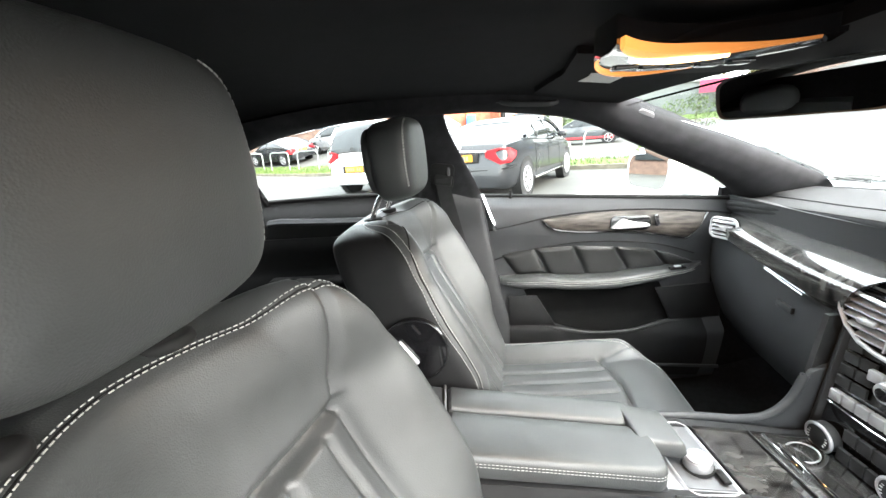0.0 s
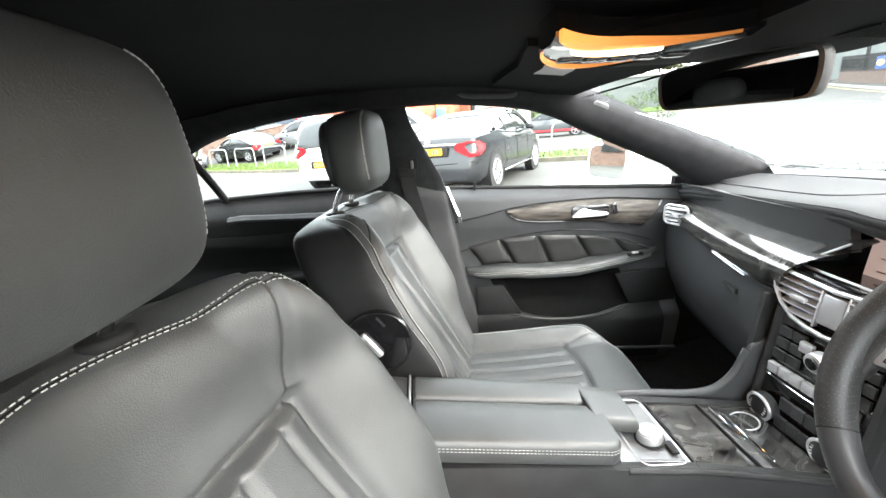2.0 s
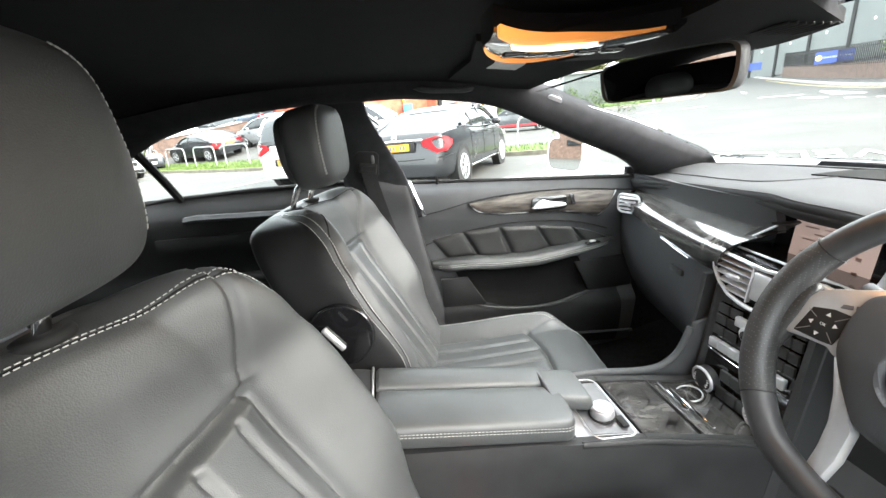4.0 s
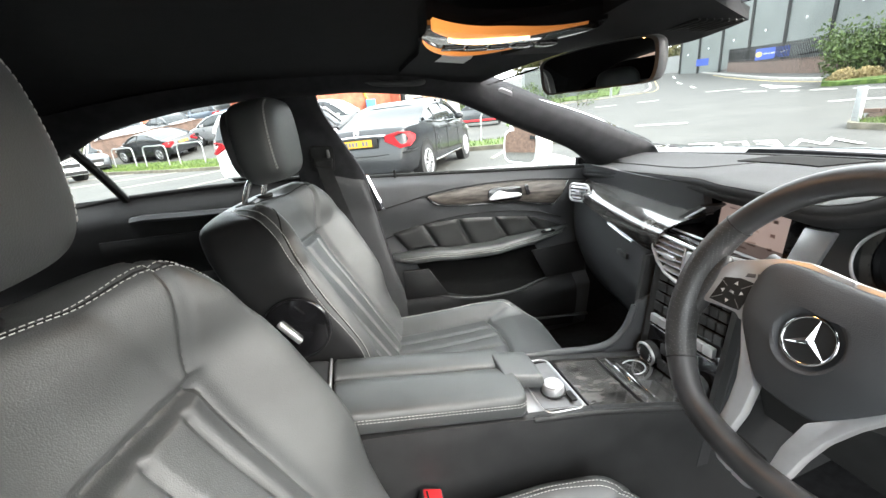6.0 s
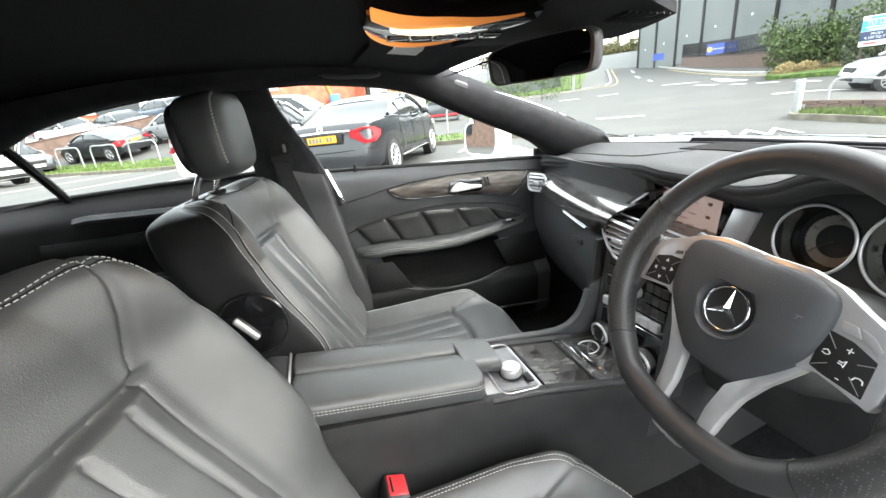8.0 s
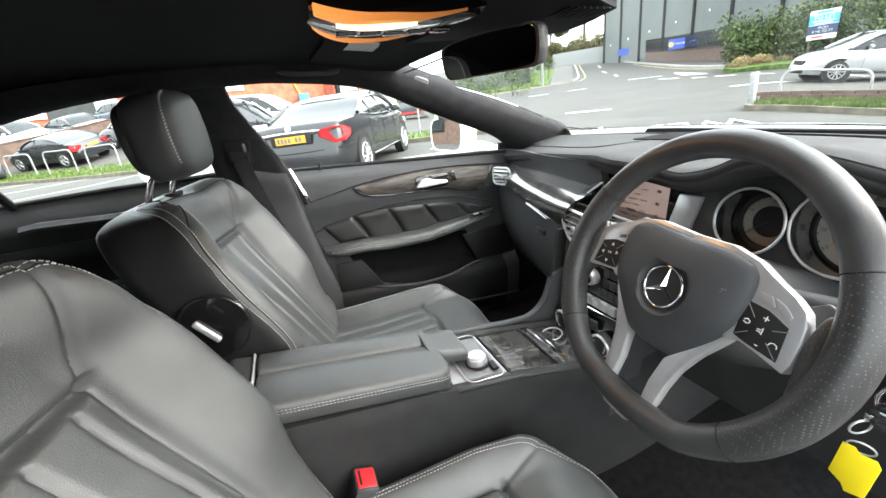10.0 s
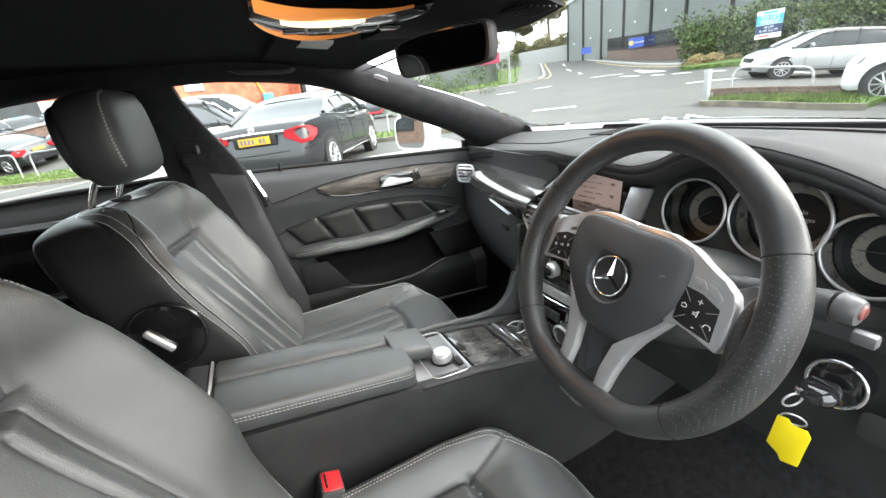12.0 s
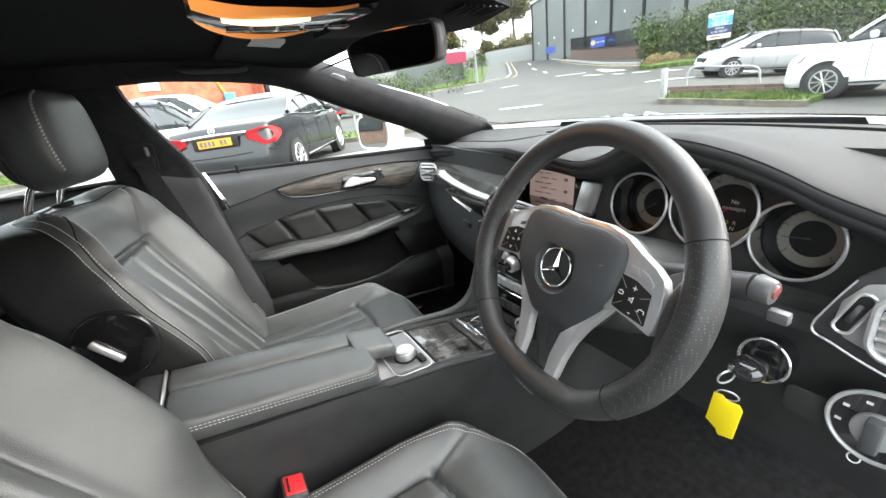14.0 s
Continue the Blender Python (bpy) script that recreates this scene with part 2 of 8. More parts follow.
def slab(fn, nu, nv, off, bm=None):
    """A sheet fn(u, v), u and v from 0 to 1, made thick by the offset (a vector or a function of the point)."""
    bm = bm or bmesh.new()
    top = [[Vector(fn(i / (nu - 1), j / (nv - 1))) for j in range(nv)] for i in range(nu)]
    o = off if callable(off) else (lambda p: Vector(off))
    A = [[bm.verts.new(p) for p in row] for row in top]
    B = [[bm.verts.new(p + o(p)) for p in row] for row in top]
    for i in range(nu - 1):
        for j in range(nv - 1):
            bm.faces.new((A[i][j], A[i + 1][j], A[i + 1][j + 1], A[i][j + 1]))
            bm.faces.new((B[i][j], B[i][j + 1], B[i + 1][j + 1], B[i + 1][j]))
    for i in range(nu - 1):
        bm.faces.new((A[i][0], B[i][0], B[i + 1][0], A[i + 1][0]))
        bm.faces.new((A[i][-1], A[i + 1][-1], B[i + 1][-1], B[i][-1]))
    for j in range(nv - 1):
        bm.faces.new((A[0][j], A[0][j + 1], B[0][j + 1], B[0][j]))
        bm.faces.new((A[-1][j], B[-1][j], B[-1][j + 1], A[-1][j + 1]))
    return bm


def plate(poly, ex, ey, origin, thick, bev=0.0, bm=None):
    """A flat polygon in the axes ex, ey at origin, extruded by thick along their normal."""
    ex, ey, o = Vector(ex), Vector(ey), Vector(origin)
    nrm = ex.cross(ey).normalized()
    t = bmesh.new()
    f = t.faces.new([t.verts.new(o + ex * a + ey * b) for a, b in poly])
    g = bmesh.ops.extrude_face_region(t, geom=[f])
    for v in g["geom"]:
        if isinstance(v, bmesh.types.BMVert):
            v.co += nrm * thick
    bmesh.ops.recalc_face_normals(t, faces=t.faces[:])
    if bev:
        bmesh.ops.bevel(t, geom=t.edges[:], offset=bev, segments=2, affect="EDGES", profile=0.5, clamp_overlap=True)
    return join(bm, t)


def rrect(w, h, r, n=5):
    """A rounded rectangle's outline about the origin."""
    out = []
    for cx, cy, a0 in ((w / 2 - r, h / 2 - r, 0), (-w / 2 + r, h / 2 - r, 90), (-w / 2 + r, -h / 2 + r, 180), (w / 2 - r, -h / 2 + r, 270)):
        for i in range(n):
            a = radians(a0 + 90 * i / (n - 1))
            out.append((cx + r * math.cos(a), cy + r * math.sin(a)))
    return out


def stitches(pts, lift=None, dash=0.0042, gap=0.0026, r=0.0007, bm=None):
    """Short thread dashes along a line of points."""
    bm = bm or bmesh.new()
    p = [Vector(q) for q in pts]
    acc, on, start = 0.0, True, p[0]
    for a, b in zip(p, p[1:]):
        d = (b - a).length
        pos = 0.0
        while pos < d:
            need = (dash if on else gap) - acc
            if pos + need > d:
                acc += d - pos
                break
            pos += need
            q = a.lerp(b, pos / d)
            if on:
                tube([start, q], r, 5, bm=bm)
            start, on, acc = q, not on, 0.0
    return bm


def thing(name, at, label, category, group="", kind="", turn=0.0):
    e = new(name)
    e.empty_display_size = 0.05
    e.matrix_basis = pose(*at, 0, 0, turn)
    return tagged(e, label, category, group, kind)


def root_inv(parent):
    m, o = Matrix(), parent
    while o:
        m, o = o.matrix_basis @ m, o.parent
    return m.inverted()


def part(name, bm, material, parent=None, label="", local=False, sharp=38, kind=""):
    """Links a bmesh, in world metres unless local, as one mesh under a thing or a part."""
    if not local and parent is not None:
        bm.transform(root_inv(parent))
    bmesh.ops.recalc_face_normals(bm, faces=bm.faces[:])
    me = bpy.data.meshes.new(name)
    bm.to_mesh(me)
    bm.free()
    for p in me.polygons:
        p.use_smooth = True
    me.set_sharp_from_angle(angle=radians(sharp))
    for m in material if isinstance(material, (list, tuple)) else (material,):
        me.materials.append(m)
    ob = new(name, me)
    ob.parent = parent
    if label or kind:
        tagged(ob, label, "", "", kind)
    return ob


def structure(name, bm, material, label, category, sharp=38):
    return tagged(part(name, bm, material, None, "", True, sharp), label, category, "", "structure")


def lin(x, pairs):
    return float(np.interp(x, [p[0] for p in pairs], [p[1] for p in pairs]))


def lettering(words, m, size, matl, parent=None, name="lettering", lift=0.002, stretch=1.0):
    cu = bpy.data.curves.new(name, "FONT")
    cu.body, cu.size, cu.extrude, cu.align_x, cu.align_y = words, size, lift, "CENTER", "CENTER"
    cu.materials.append(matl)
    ob = new(name, cu)
    ob.parent = parent
    ob.matrix_basis = (root_inv(parent) if parent else Matrix()) @ m @ Matrix.Diagonal((1, stretch, 1, 1))
    return ob

# ---- the car's shell: roof, pillars, glass, floor ----
CL = 0.61  # the car's middle line


def rail_z(x):
    return table(x, [(-1.35, 0.99), (-1.0, 1.07), (-0.67, 1.137), (-0.54, 1.19), (-0.37, 1.232), (-0.2, 1.25), (0.03, 1.254), (0.15, 1.25), (0.39, 1.217), (0.56, 1.14)])


def roof_mid(x):
    return table(x, [(-1.5, 1.17), (-1.0, 1.265), (-0.4, 1.312), (0.1, 1.316), (0.45, 1.296), (0.7, 1.265)])


def roof_front(y):
    return 0.64 - 0.17 * abs((y - CL) / 0.62) ** 2.2


def roof(u, v):
    y = CL + (v - 0.5) * 1.26
    x = -1.5 + u * (roof_front(y) + 1.5)
    k = abs((y - CL) / 0.64)
    zr = rail_z(min(x, 0.40)) + 0.008
    return (x, y, zr + (roof_mid(x) - zr) * (1 - k ** 2.6))


structure("ceiling", slab(roof, 60, 40, (0, 0, 0.03)), FABRIC, "black cloth headliner under the car's roof", "headliner")


def mirror_y(p):
    return Vector((p[0], 1.15 - p[1], p[2] + 0.005))


def strip(line, w, t, n=40):
    """A rounded band along a line of (x, y, z, tilt): w across, t thick."""
    pts = spline([q[:3] for q in line], n)
    tl = spline([(q[3], 0, 0) for q in line], n)
    rings = []
    for i, p in enumerate(pts):
        a, b = pts[max(i - 1, 0)], pts[min(i + 1, n - 1)]
        tan = (b - a).normalized()
        out = Vector((0, math.sin(tl[i].x), math.cos(tl[i].x)))
        out = (out - tan * out.dot(tan)).normalized()
        side = tan.cross(out)
        rings.append([p + side * (c * w / 2) + out * (s * t / 2) for c, s in rrect_unit])
    return loft(rings)


rrect_unit = [(2 * a, 2 * b) for a, b in rrect(1, 1, 0.3, 4)]

# side rail with the front pillar: lower edge along the window, upper edge along the windscreen
LOW = [(-0.95, 1.24, 1.00), (-0.80, 1.25, 1.06), (-0.67, 1.25, 1.127), (-0.54, 1.25, 1.19), (-0.37, 1.25, 1.229), (-0.2, 1.25, 1.247), (0.03, 1.25, 1.25), (0.15, 1.25, 1.248), (0.39, 1.25, 1.213), (0.556, 1.25, 1.137), (0.72, 1.27, 1.067), (0.86, 1.29, 1.008), (0.95, 1.31, 0.955), (0.99, 1.33, 0.92)]
UPP = [(-0.95, 1.12, 1.13), (-0.80, 1.12, 1.17), (-0.67, 1.12, 1.21), (-0.54, 1.12, 1.235), (-0.37, 1.13, 1.262), (-0.2, 1.15, 1.277), (0.03, 1.15, 1.283), (0.15, 1.15, 1.282), (0.36, 1.155, 1.272), (0.53, 1.185, 1.238), (0.76, 1.19, 1.145), (0.97, 1.20, 1.062), (1.14, 1.215, 0.997), (1.20, 1.24, 0.965)]


def pillar(flip):
    lo, up = spline(LOW, 70), spline(UPP, 70)
    rings = []
    for i, (a, b) in enumerate(zip(lo, up)):
        if flip and a.x > 0.80:
            break
        tan = (lo[min(i + 1, 69)] - lo[max(i - 1, 0)]).normalized()
        nrm = tan.cross(b - a).normalized()
        if nrm.y > 0:
            nrm = -nrm
        mid = (a + b) / 2
        prof = [a + Vector((0, 0.05, 0.01)), a + nrm * 0.002, a.lerp(b, 0.12) + nrm * 0.016, a.lerp(b, 0.35) + nrm * 0.026, a.lerp(b, 0.65) + nrm * 0.026, a.lerp(b, 0.88) + nrm * 0.014, b + nrm * 0.0, b + Vector((0.02, 0.05, 0.025)), mid + Vector((0, 0.09, 0.03))]
        rings.append([mirror_y(p) for p in prof] if flip else prof)
    return loft(rings)


structure("pillar_a_far", pillar(False), PILLAR_F, "dark cloth-covered roof rail and windscreen pillar", "pillar", 70)
structure("pillar_a_near", pillar(True), PILLAR_F, "dark cloth-covered roof rail and windscreen pillar", "pillar")
clip = thing("airbag_marker", (0.575, 1.205, 1.212), "small oval grey plastic cap set in the windscreen pillar", "pillar cap")
ax = Vector((0.57, 0.03, -0.24)).normalized()
cap_n = Vector((-0.42, -0.80, -0.42))
cap_n = (cap_n - ax * cap_n.dot(ax)).normalized()
part("cap", plate(rrect(0.050, 0.030, 0.012), ax, cap_n.cross(ax), Vector((0.578, 1.196, 1.208)), 0.012, 0.003), mat("grey pillar cap", (0.14, 0.14, 0.145), 0.5), clip)

# the middle pillars
def pillar_y(z):
    return lin(z, [(0.22, 1.39), (0.36, 1.39), (0.52, 1.385), (0.86, 1.385), (0.99, 1.365), (1.10, 1.315), (1.20, 1.265), (1.27, 1.22)])


def mid_pillar(flip):
    edges_ = [(1.27, -0.155, 0.005), (1.20, -0.112, 0.017), (1.10, -0.100, 0.066), (0.99, -0.094, 0.120), (0.86, -0.090, 0.148), (0.70, -0.075, 0.174), (0.52, -0.04, 0.212), (0.36, 0.0, 0.262), (0.22, 0.05, 0.300)]
    rings = []
    for z, a, b in [(q.x, q.y, q.z) for q in spline(edges_, 30)]:
        y = pillar_y(z)
        prof = [(a, 0.05), (a, 0.012), (a + 0.012, -0.003), (a + 0.03, -0.008), (b - 0.035, -0.008), (b - 0.014, -0.004), (b - 0.003, 0.006), (b, 0.05)]
        rings.append([Vector((x - (0.10 if flip else 0), y + d if not flip else 1.16 - y - d, z)) for x, d in prof])
    return loft(rings)


structure("pillar_b_far", mid_pillar(False), PILLAR_F, "dark grey moulded door pillar trim", "pillar")


def pillar_cover(u, v):
    """The hard lower cover of the pillar, its top edge sloping forward."""
    zt = 1.012 - 0.048 * u
    z = 0.24 + (zt - 0.24) * v
    a = lin(z, [(0.24, 0.05), (0.63, -0.01), (1.01, -0.034)])
    b = lin(z, [(0.24, 0.292), (0.63, 0.180), (0.95, 0.122), (1.01, 0.105)])
    k = (1 - (2 * u - 1) ** 8) * (1 - max(0, 2 * v - 1) ** 14)
    return (a + (b - a) * u, pillar_y(z) - 0.007 - 0.012 * max(0.0, k) ** 0.6, z)


part("lower_cover", slab(pillar_cover, 24, 40, (0, 0.012, 0)), PLASTIC, bpy.data.objects["pillar_b_far"], "dark grey hard plastic lower cover")
structure("pillar_b_near", mid_pillar(True), PILLAR_F, "dark grey moulded door pillar trim", "pillar")

# glass
WX = lambda y: 1.36 - 0.17 * abs((y - CL) / 0.62) ** 2


def screen_pane(u, v):
    y = CL + (v - 0.5) * 1.22
    top = Vector((roof_front(y) + 0.03, y * 0.96 + CL * 0.04, 1.27 - 0.045 * abs((y - CL) / 0.62) ** 2))
    bot = Vector((WX(y), y * 1.04 - CL * 0.04, 0.985))
    p = top.lerp(bot, u)
    p.z += 0.028 * math.sin(math.pi * u)
    return p


pane = structure("windscreen", slab(screen_pane, 20, 24, (0, 0, 0.005)), GLASS, "clear raked car windscreen", "windscreen")
pane.visible_shadow = False


def side_pane(x0, x1):
    def f(u, v):
        x = x0 + (x1 - x0) * u
        zt = max(rail_z(x) if x < 0.5 else 1.165 - 0.42 * (x - 0.5), 0.95)
        top, bot = Vector((x, 1.285, zt + 0.01)), Vector((x, 1.47 - 0.10 * ss(0.1, 1.0, x), 0.95))
        p = bot.lerp(top, v)
        p.y += 0.02 * math.sin(math.pi * v)
        return p
    return slab(f, 16, 8, (0, 0.004, 0))


for nm, a, b in (("window_1", 0.06, 0.96), ("window_2", -0.90, 0.0)):
    pane = structure(nm, side_pane(a, b), GLASS, "clear closed car door window", "car window")
    pane.visible_shadow = False

# rear bar between the door glass and the quarter light
structure("trim_quarter", tube(spline([(-0.655, 1.255, 1.15), (-0.645, 1.34, 1.06), (-0.66, 1.455, 0.975)], 8), 0.013, 8), RUBBER, "black bar dividing the rear side window", "window bar")

# floor and bulkheads
structure("floor", slab(lambda u, v: (-1.5 + 2.9 * u, -0.16 + 1.54 * v, 0.20 + 0.12 * ss(0.75, 1.0, u) + 0.01 * math.sin(9 * u) * math.sin(7 * v)), 30, 20, (0, 0, -0.04)), CARPET, "black carpeted car floor", "car floor")
structure("wall_front", slab(lambda u, v: (1.22 + 0.16 * v, -0.16 + 1.56 * u, 0.20 + 0.77 * v), 6, 6, (0.03, 0, 0)), CARPET, "black firewall behind the dashboard", "bulkhead")
structure("wall_rear", slab(lambda u, v: (-1.5 + 0.1 * v, -0.16 + 1.56 * u, 0.2 + 0.95 * v), 6, 6, (-0.03, 0, 0)), CARPET, "black trim behind the rear seat", "bulkhead")
structure("trim_sill", rbox((0.1, -0.19, 0.27), (1.9, 0.10, 0.14), 0.02), PLASTIC, "black door sill of the open driver side", "sill")

WHITE_PAINT = mat("white car paint", (0.74, 0.75, 0.75), 0.25, var=0.03, scale=2, coat=0.8)
# bonnet and cowl in front of the windscreen
structure("trim_bonnet", slab(lambda u, v: (WX(CL + (v - 0.5) * 1.3) + 0.085 + 0.95 * u, CL + (v - 0.5) * (1.46 - 0.1 * u), 0.984 - 0.012 * abs(v - 0.5) * 2 - 0.15 * u - 0.08 * u * u), 20, 24, (0, 0, -0.02)), WHITE_PAINT, "white car bonnet beyond the windscreen", "bonnet")
structure("trim_cowl", slab(lambda u, v: (WX(CL + (v - 0.5) * 1.24) - 0.03 + 0.12 * u, CL + (v - 0.5) * 1.30, 0.968 - 0.012 * u), 5, 90, (0, 0, -0.03)), RUBBER, "black plastic cowl below the windscreen", "cowl")

structure("wall_kick", slab(lambda u, v: (0.95 + 0.36 * u, 1.375 + 0.02 * u, 0.20 + 0.76 * v), 8, 8, (0, 0.02, 0)), CARPET, "black footwell side lining", "side lining")
# closed driver-side rear door, unseen, added to block light: inner trim, skin and glass
structure("door_1", slab(lambda u, v: (-1.35 + 1.22 * u, -0.215 + 0.02 * math.sin(math.pi * v), 0.22 + 0.74 * v), 12, 10, (0, -0.05, 0)), PLASTIC_D, "unseen closed rear door on the driver's side, added to block light", "car door")
pane = structure("window_3", slab(lambda u, v: (-1.30 + 1.16 * u, -0.215 + 0.11 * v, 0.962 + (max(rail_z(-1.30 + 1.16 * u), 1.0) - 0.955) * v), 12, 6, (0, -0.004, 0)), glass_mat("dark cabin-dimming glass", (0.25, 0.27, 0.27)), "unseen rear window on the driver's side, tinted to dim the cabin", "car window")

# ---- front seats ----
HH = 0.68
FRONT = spline([(0.135, 0, 0.44), (0.088, 0, 0.53), (0.045, 0, 0.615), (0.000, 0, 0.70), (-0.045, 0, 0.785), (-0.076, 0, 0.865), (-0.088, 0, 0.932), (-0.114, 0, 0.974), (-0.185, 0, 0.984)], 161)
REAR = spline([(-0.01, 0, 0.40), (-0.042, 0, 0.49), (-0.074, 0, 0.58), (-0.108, 0, 0.67), (-0.145, 0, 0.76), (-0.184, 0, 0.85), (-0.218, 0, 0.912), (-0.236, 0, 0.955), (-0.215, 0, 0.980)], 161)


def seat_w(h):
    return table(h, [(0.0, 0.245), (0.12, 0.274), (0.27, 0.287), (0.40, 0.284), (0.48, 0.266), (0.55, 0.240), (0.60, 0.215), (0.65, 0.170), (0.68, 0.125)])


def edge_drop(h):
    return table(h, [(0.0, 0.03), (0.2, 0.045), (0.34, 0.060), (0.46, 0.068), (0.54, 0.068), (0.60, 0.06), (0.68, 0.04)])


def seat_front(y, h):
    a, w = abs(y), seat_w(h)
    b = table(h, [(0.0, 0.03), (0.12, 0.048), (0.22, 0.080), (0.34, 0.086), (0.425, 0.076), (0.50, 0.060), (0.56, 0.043), (0.62, 0.022), (0.66, 0.006), (0.68, 0.0)])
    d = b * ss(0.52 * w, 0.88 * w, a)
    ins = 0.168
    top = 0.402 - 0.012 * ss(0.0, 0.18, 0.18 - a)
    if h < top and a < ins:
        d += 0.012 * (1 - (a / ins) ** 6) * ss(0, 0.02, top - h)
        for s in (0.0, 0.066, 0.128):
            d -= 0.0075 * math.exp(-((a - s) / 0.0055) ** 2) * ss(0, 0.03, top - h)
    if h < top + 0.01:
        d -= 0.011 * math.exp(-((a - ins) / 0.0065) ** 2)
    if a < ins:
        d -= 0.013 * math.exp(-((h - top) / 0.0065) ** 2)
    if top - 0.005 < h < 0.60:
        d -= 0.008 * math.exp(-((a - ins - 0.10 * (h - top)) / 0.0048) ** 2)
    r = 0.042
    if a > w - r:
        k = min(1.0, (a - (w - r)) / r)
        d -= edge_drop(h) * (1 - math.sqrt(max(0.0, 1 - k * k)))
    return d


def seat_point(y, h, d, front=False):
    k = min(1.0, max(0.0, h / HH)) * 160
    i = min(int(k), 159)
    f, b = FRONT[i].lerp(FRONT[i + 1], k - i), REAR[i].lerp(REAR[i + 1], k - i)
    tan = (FRONT[min(i + 6, 160)] - FRONT[max(i - 5, 0)]).normalized()
    nrm = Vector((tan.z, 0, -tan.x))
    if d < 0:
        p = f.lerp(b, min(1.1, -d / 0.17))
    else:
        p = f + nrm * d
    if front:
        p.x -= table(h, [(0.0, 0.012), (0.2, 0.028), (0.4, 0.048), (0.52, 0.060), (0.60, 0.056), (0.65, 0.036), (0.68, 0.0)]) * (1 - ss(0.0, 0.19, abs(y)))
    return p + Vector((0, y, 0))


EDGE = spline([(0.240, 0.0, 0), (0.267, 0.10, 0), (0.281, 0.25, 0), (0.279, 0.38, 0), (0.262, 0.47, 0), (0.234, 0.535, 0), (0.182, 0.583, 0), (0.10, 0.602, 0), (0.0, 0.607, 0)], 110)
SIDE_EDGE = spline([(0.240, 0.0, 0), (0.267, 0.10, 0), (0.281, 0.25, 0), (0.279, 0.38, 0), (0.262, 0.47, 0), (0.240, 0.535, 0), (0.213, 0.592, 0), (0.180, 0.632, 0), (0.150, 0.655, 0), (0.120, 0.674, 0)], 120)
SEAM_Y = sorted((e.y, e.x) for e in SIDE_EDGE)


def seat_back_mesh():
    rings, shade_ = [], []
    NR, NP = 210, 241
    for i in range(NR):
        h = HH * i / (NR - 1)
        w = seat_w(h)
        seam_y = lin(h, SEAM_Y)
        t = 0.17
        prof = []
        for j in range(NP):
            q = -1 + 2 * j / (NP - 1)
            y = w * (0.35 * q + 0.65 * math.sin(q * math.pi / 2))
            prof.append((y, seat_front(y, h)))
        wb = w - 0.02
        de = min(prof[-1][1], 0.0)
        for s in (0.25, 0.5, 0.75):
            prof.append((w - 0.002, de + (-0.145 - de) * s))
        prof += [(wb + 0.012, -t + 0.02), (wb, -t + 0.006), (wb - 0.02, -t)]
        prof += [(wb * (0.7 - 0.35 * k), -t - 0.012 * (1 - abs(0.7 - 0.35 * k))) for k in range(5)]
        prof += [(-(wb - 0.02), -t), (-wb, -t + 0.006), (-(wb + 0.012), -t + 0.02)]
        for s in (0.75, 0.5, 0.25):
            prof.append((-(w - 0.002), de + (-0.145 - de) * s))
        rings.append([seat_point(y, h, d, k < NP) for k, (y, d) in enumerate(prof)])
        # 1 marks faces outside the seam, which get the shade-darkened leather
        shade_.append([int(k >= NP - 1 or abs(y) > seam_y) for k, (y, d) in enumerate(prof)])
    bm = loft(rings)
    bm.faces.ensure_lookup_table()
    n = len(rings[0])
    for i, f in enumerate(bm.faces[:n * (NR - 1)]):
        f.material_index = shade_[i // n][i % n]
    return bm


def cush_top(x, y):
    a = abs(y)
    zc = table(x, [(-0.05, 0.430), (0.2, 0.440), (0.45, 0.462), (0.54, 0.476), (0.60, 0.468), (0.645, 0.425), (0.66, 0.38)])
    z = zc + 0.048 * ss(0.15, 0.225, a) * ss(0.66, 0.50, x)
    ins = 0.168
    fx = 0.475 - 0.03 * (a / ins) ** 2
    if a < ins and x < fx:
        z += 0.008 * ss(0, 0.02, fx - x)
        for s in (0.0, 0.056, 0.112):
            z -= 0.007 * math.exp(-((a - s) / 0.0055) ** 2) * ss(0, 0.03, fx - x)
    if x < fx + 0.01:
        z -= 0.009 * math.exp(-((a - ins) / 0.0055) ** 2)
    if a < ins + 0.004:
        z -= 0.009 * math.exp(-((x - fx) / 0.0055) ** 2)
    if x > fx:
        z -= 0.005 * math.exp(-((a - ins - 0.25 * (x - fx)) / 0.0035) ** 2)
    return z


def cush_w(x):
    return table(x, [(-0.05, 0.23), (0.1, 0.262), (0.40, 0.264), (0.50, 0.248), (0.56, 0.222), (0.61, 0.178), (0.645, 0.12), (0.66, 0.06)])


def cushion_mesh():
    rings = []
    for i in range(120):
        x = -0.05 + 0.71 * i / 119
        w = cush_w(x)
        prof = []
        for j in range(121):
            q = -1 + 2 * j / 120
            y = w * (0.4 * q + 0.6 * math.sin(q * math.pi / 2))
            r, a = 0.05, abs(y)
            z = cush_top(x, y)
            if a > w - r:
                k = min(1, (a - (w - r)) / r)
                z -= r * (1 - math.sqrt(max(0, 1 - k * k)))
            prof.append((y, z))
        zb = table(x, [(0.0, 0.29), (0.55, 0.30), (0.66, 0.345)])
        prof += [(w - 0.003, zb + 0.06), (w - 0.008, zb + 0.02), (w - 0.03, zb), (0, zb - 0.01), (-(w - 0.03), zb), (-(w - 0.008), zb + 0.02), (-(w - 0.003), zb + 0.06)]
        rings.append([Vector((x, y, z)) for y, z in prof])
    return loft(rings)


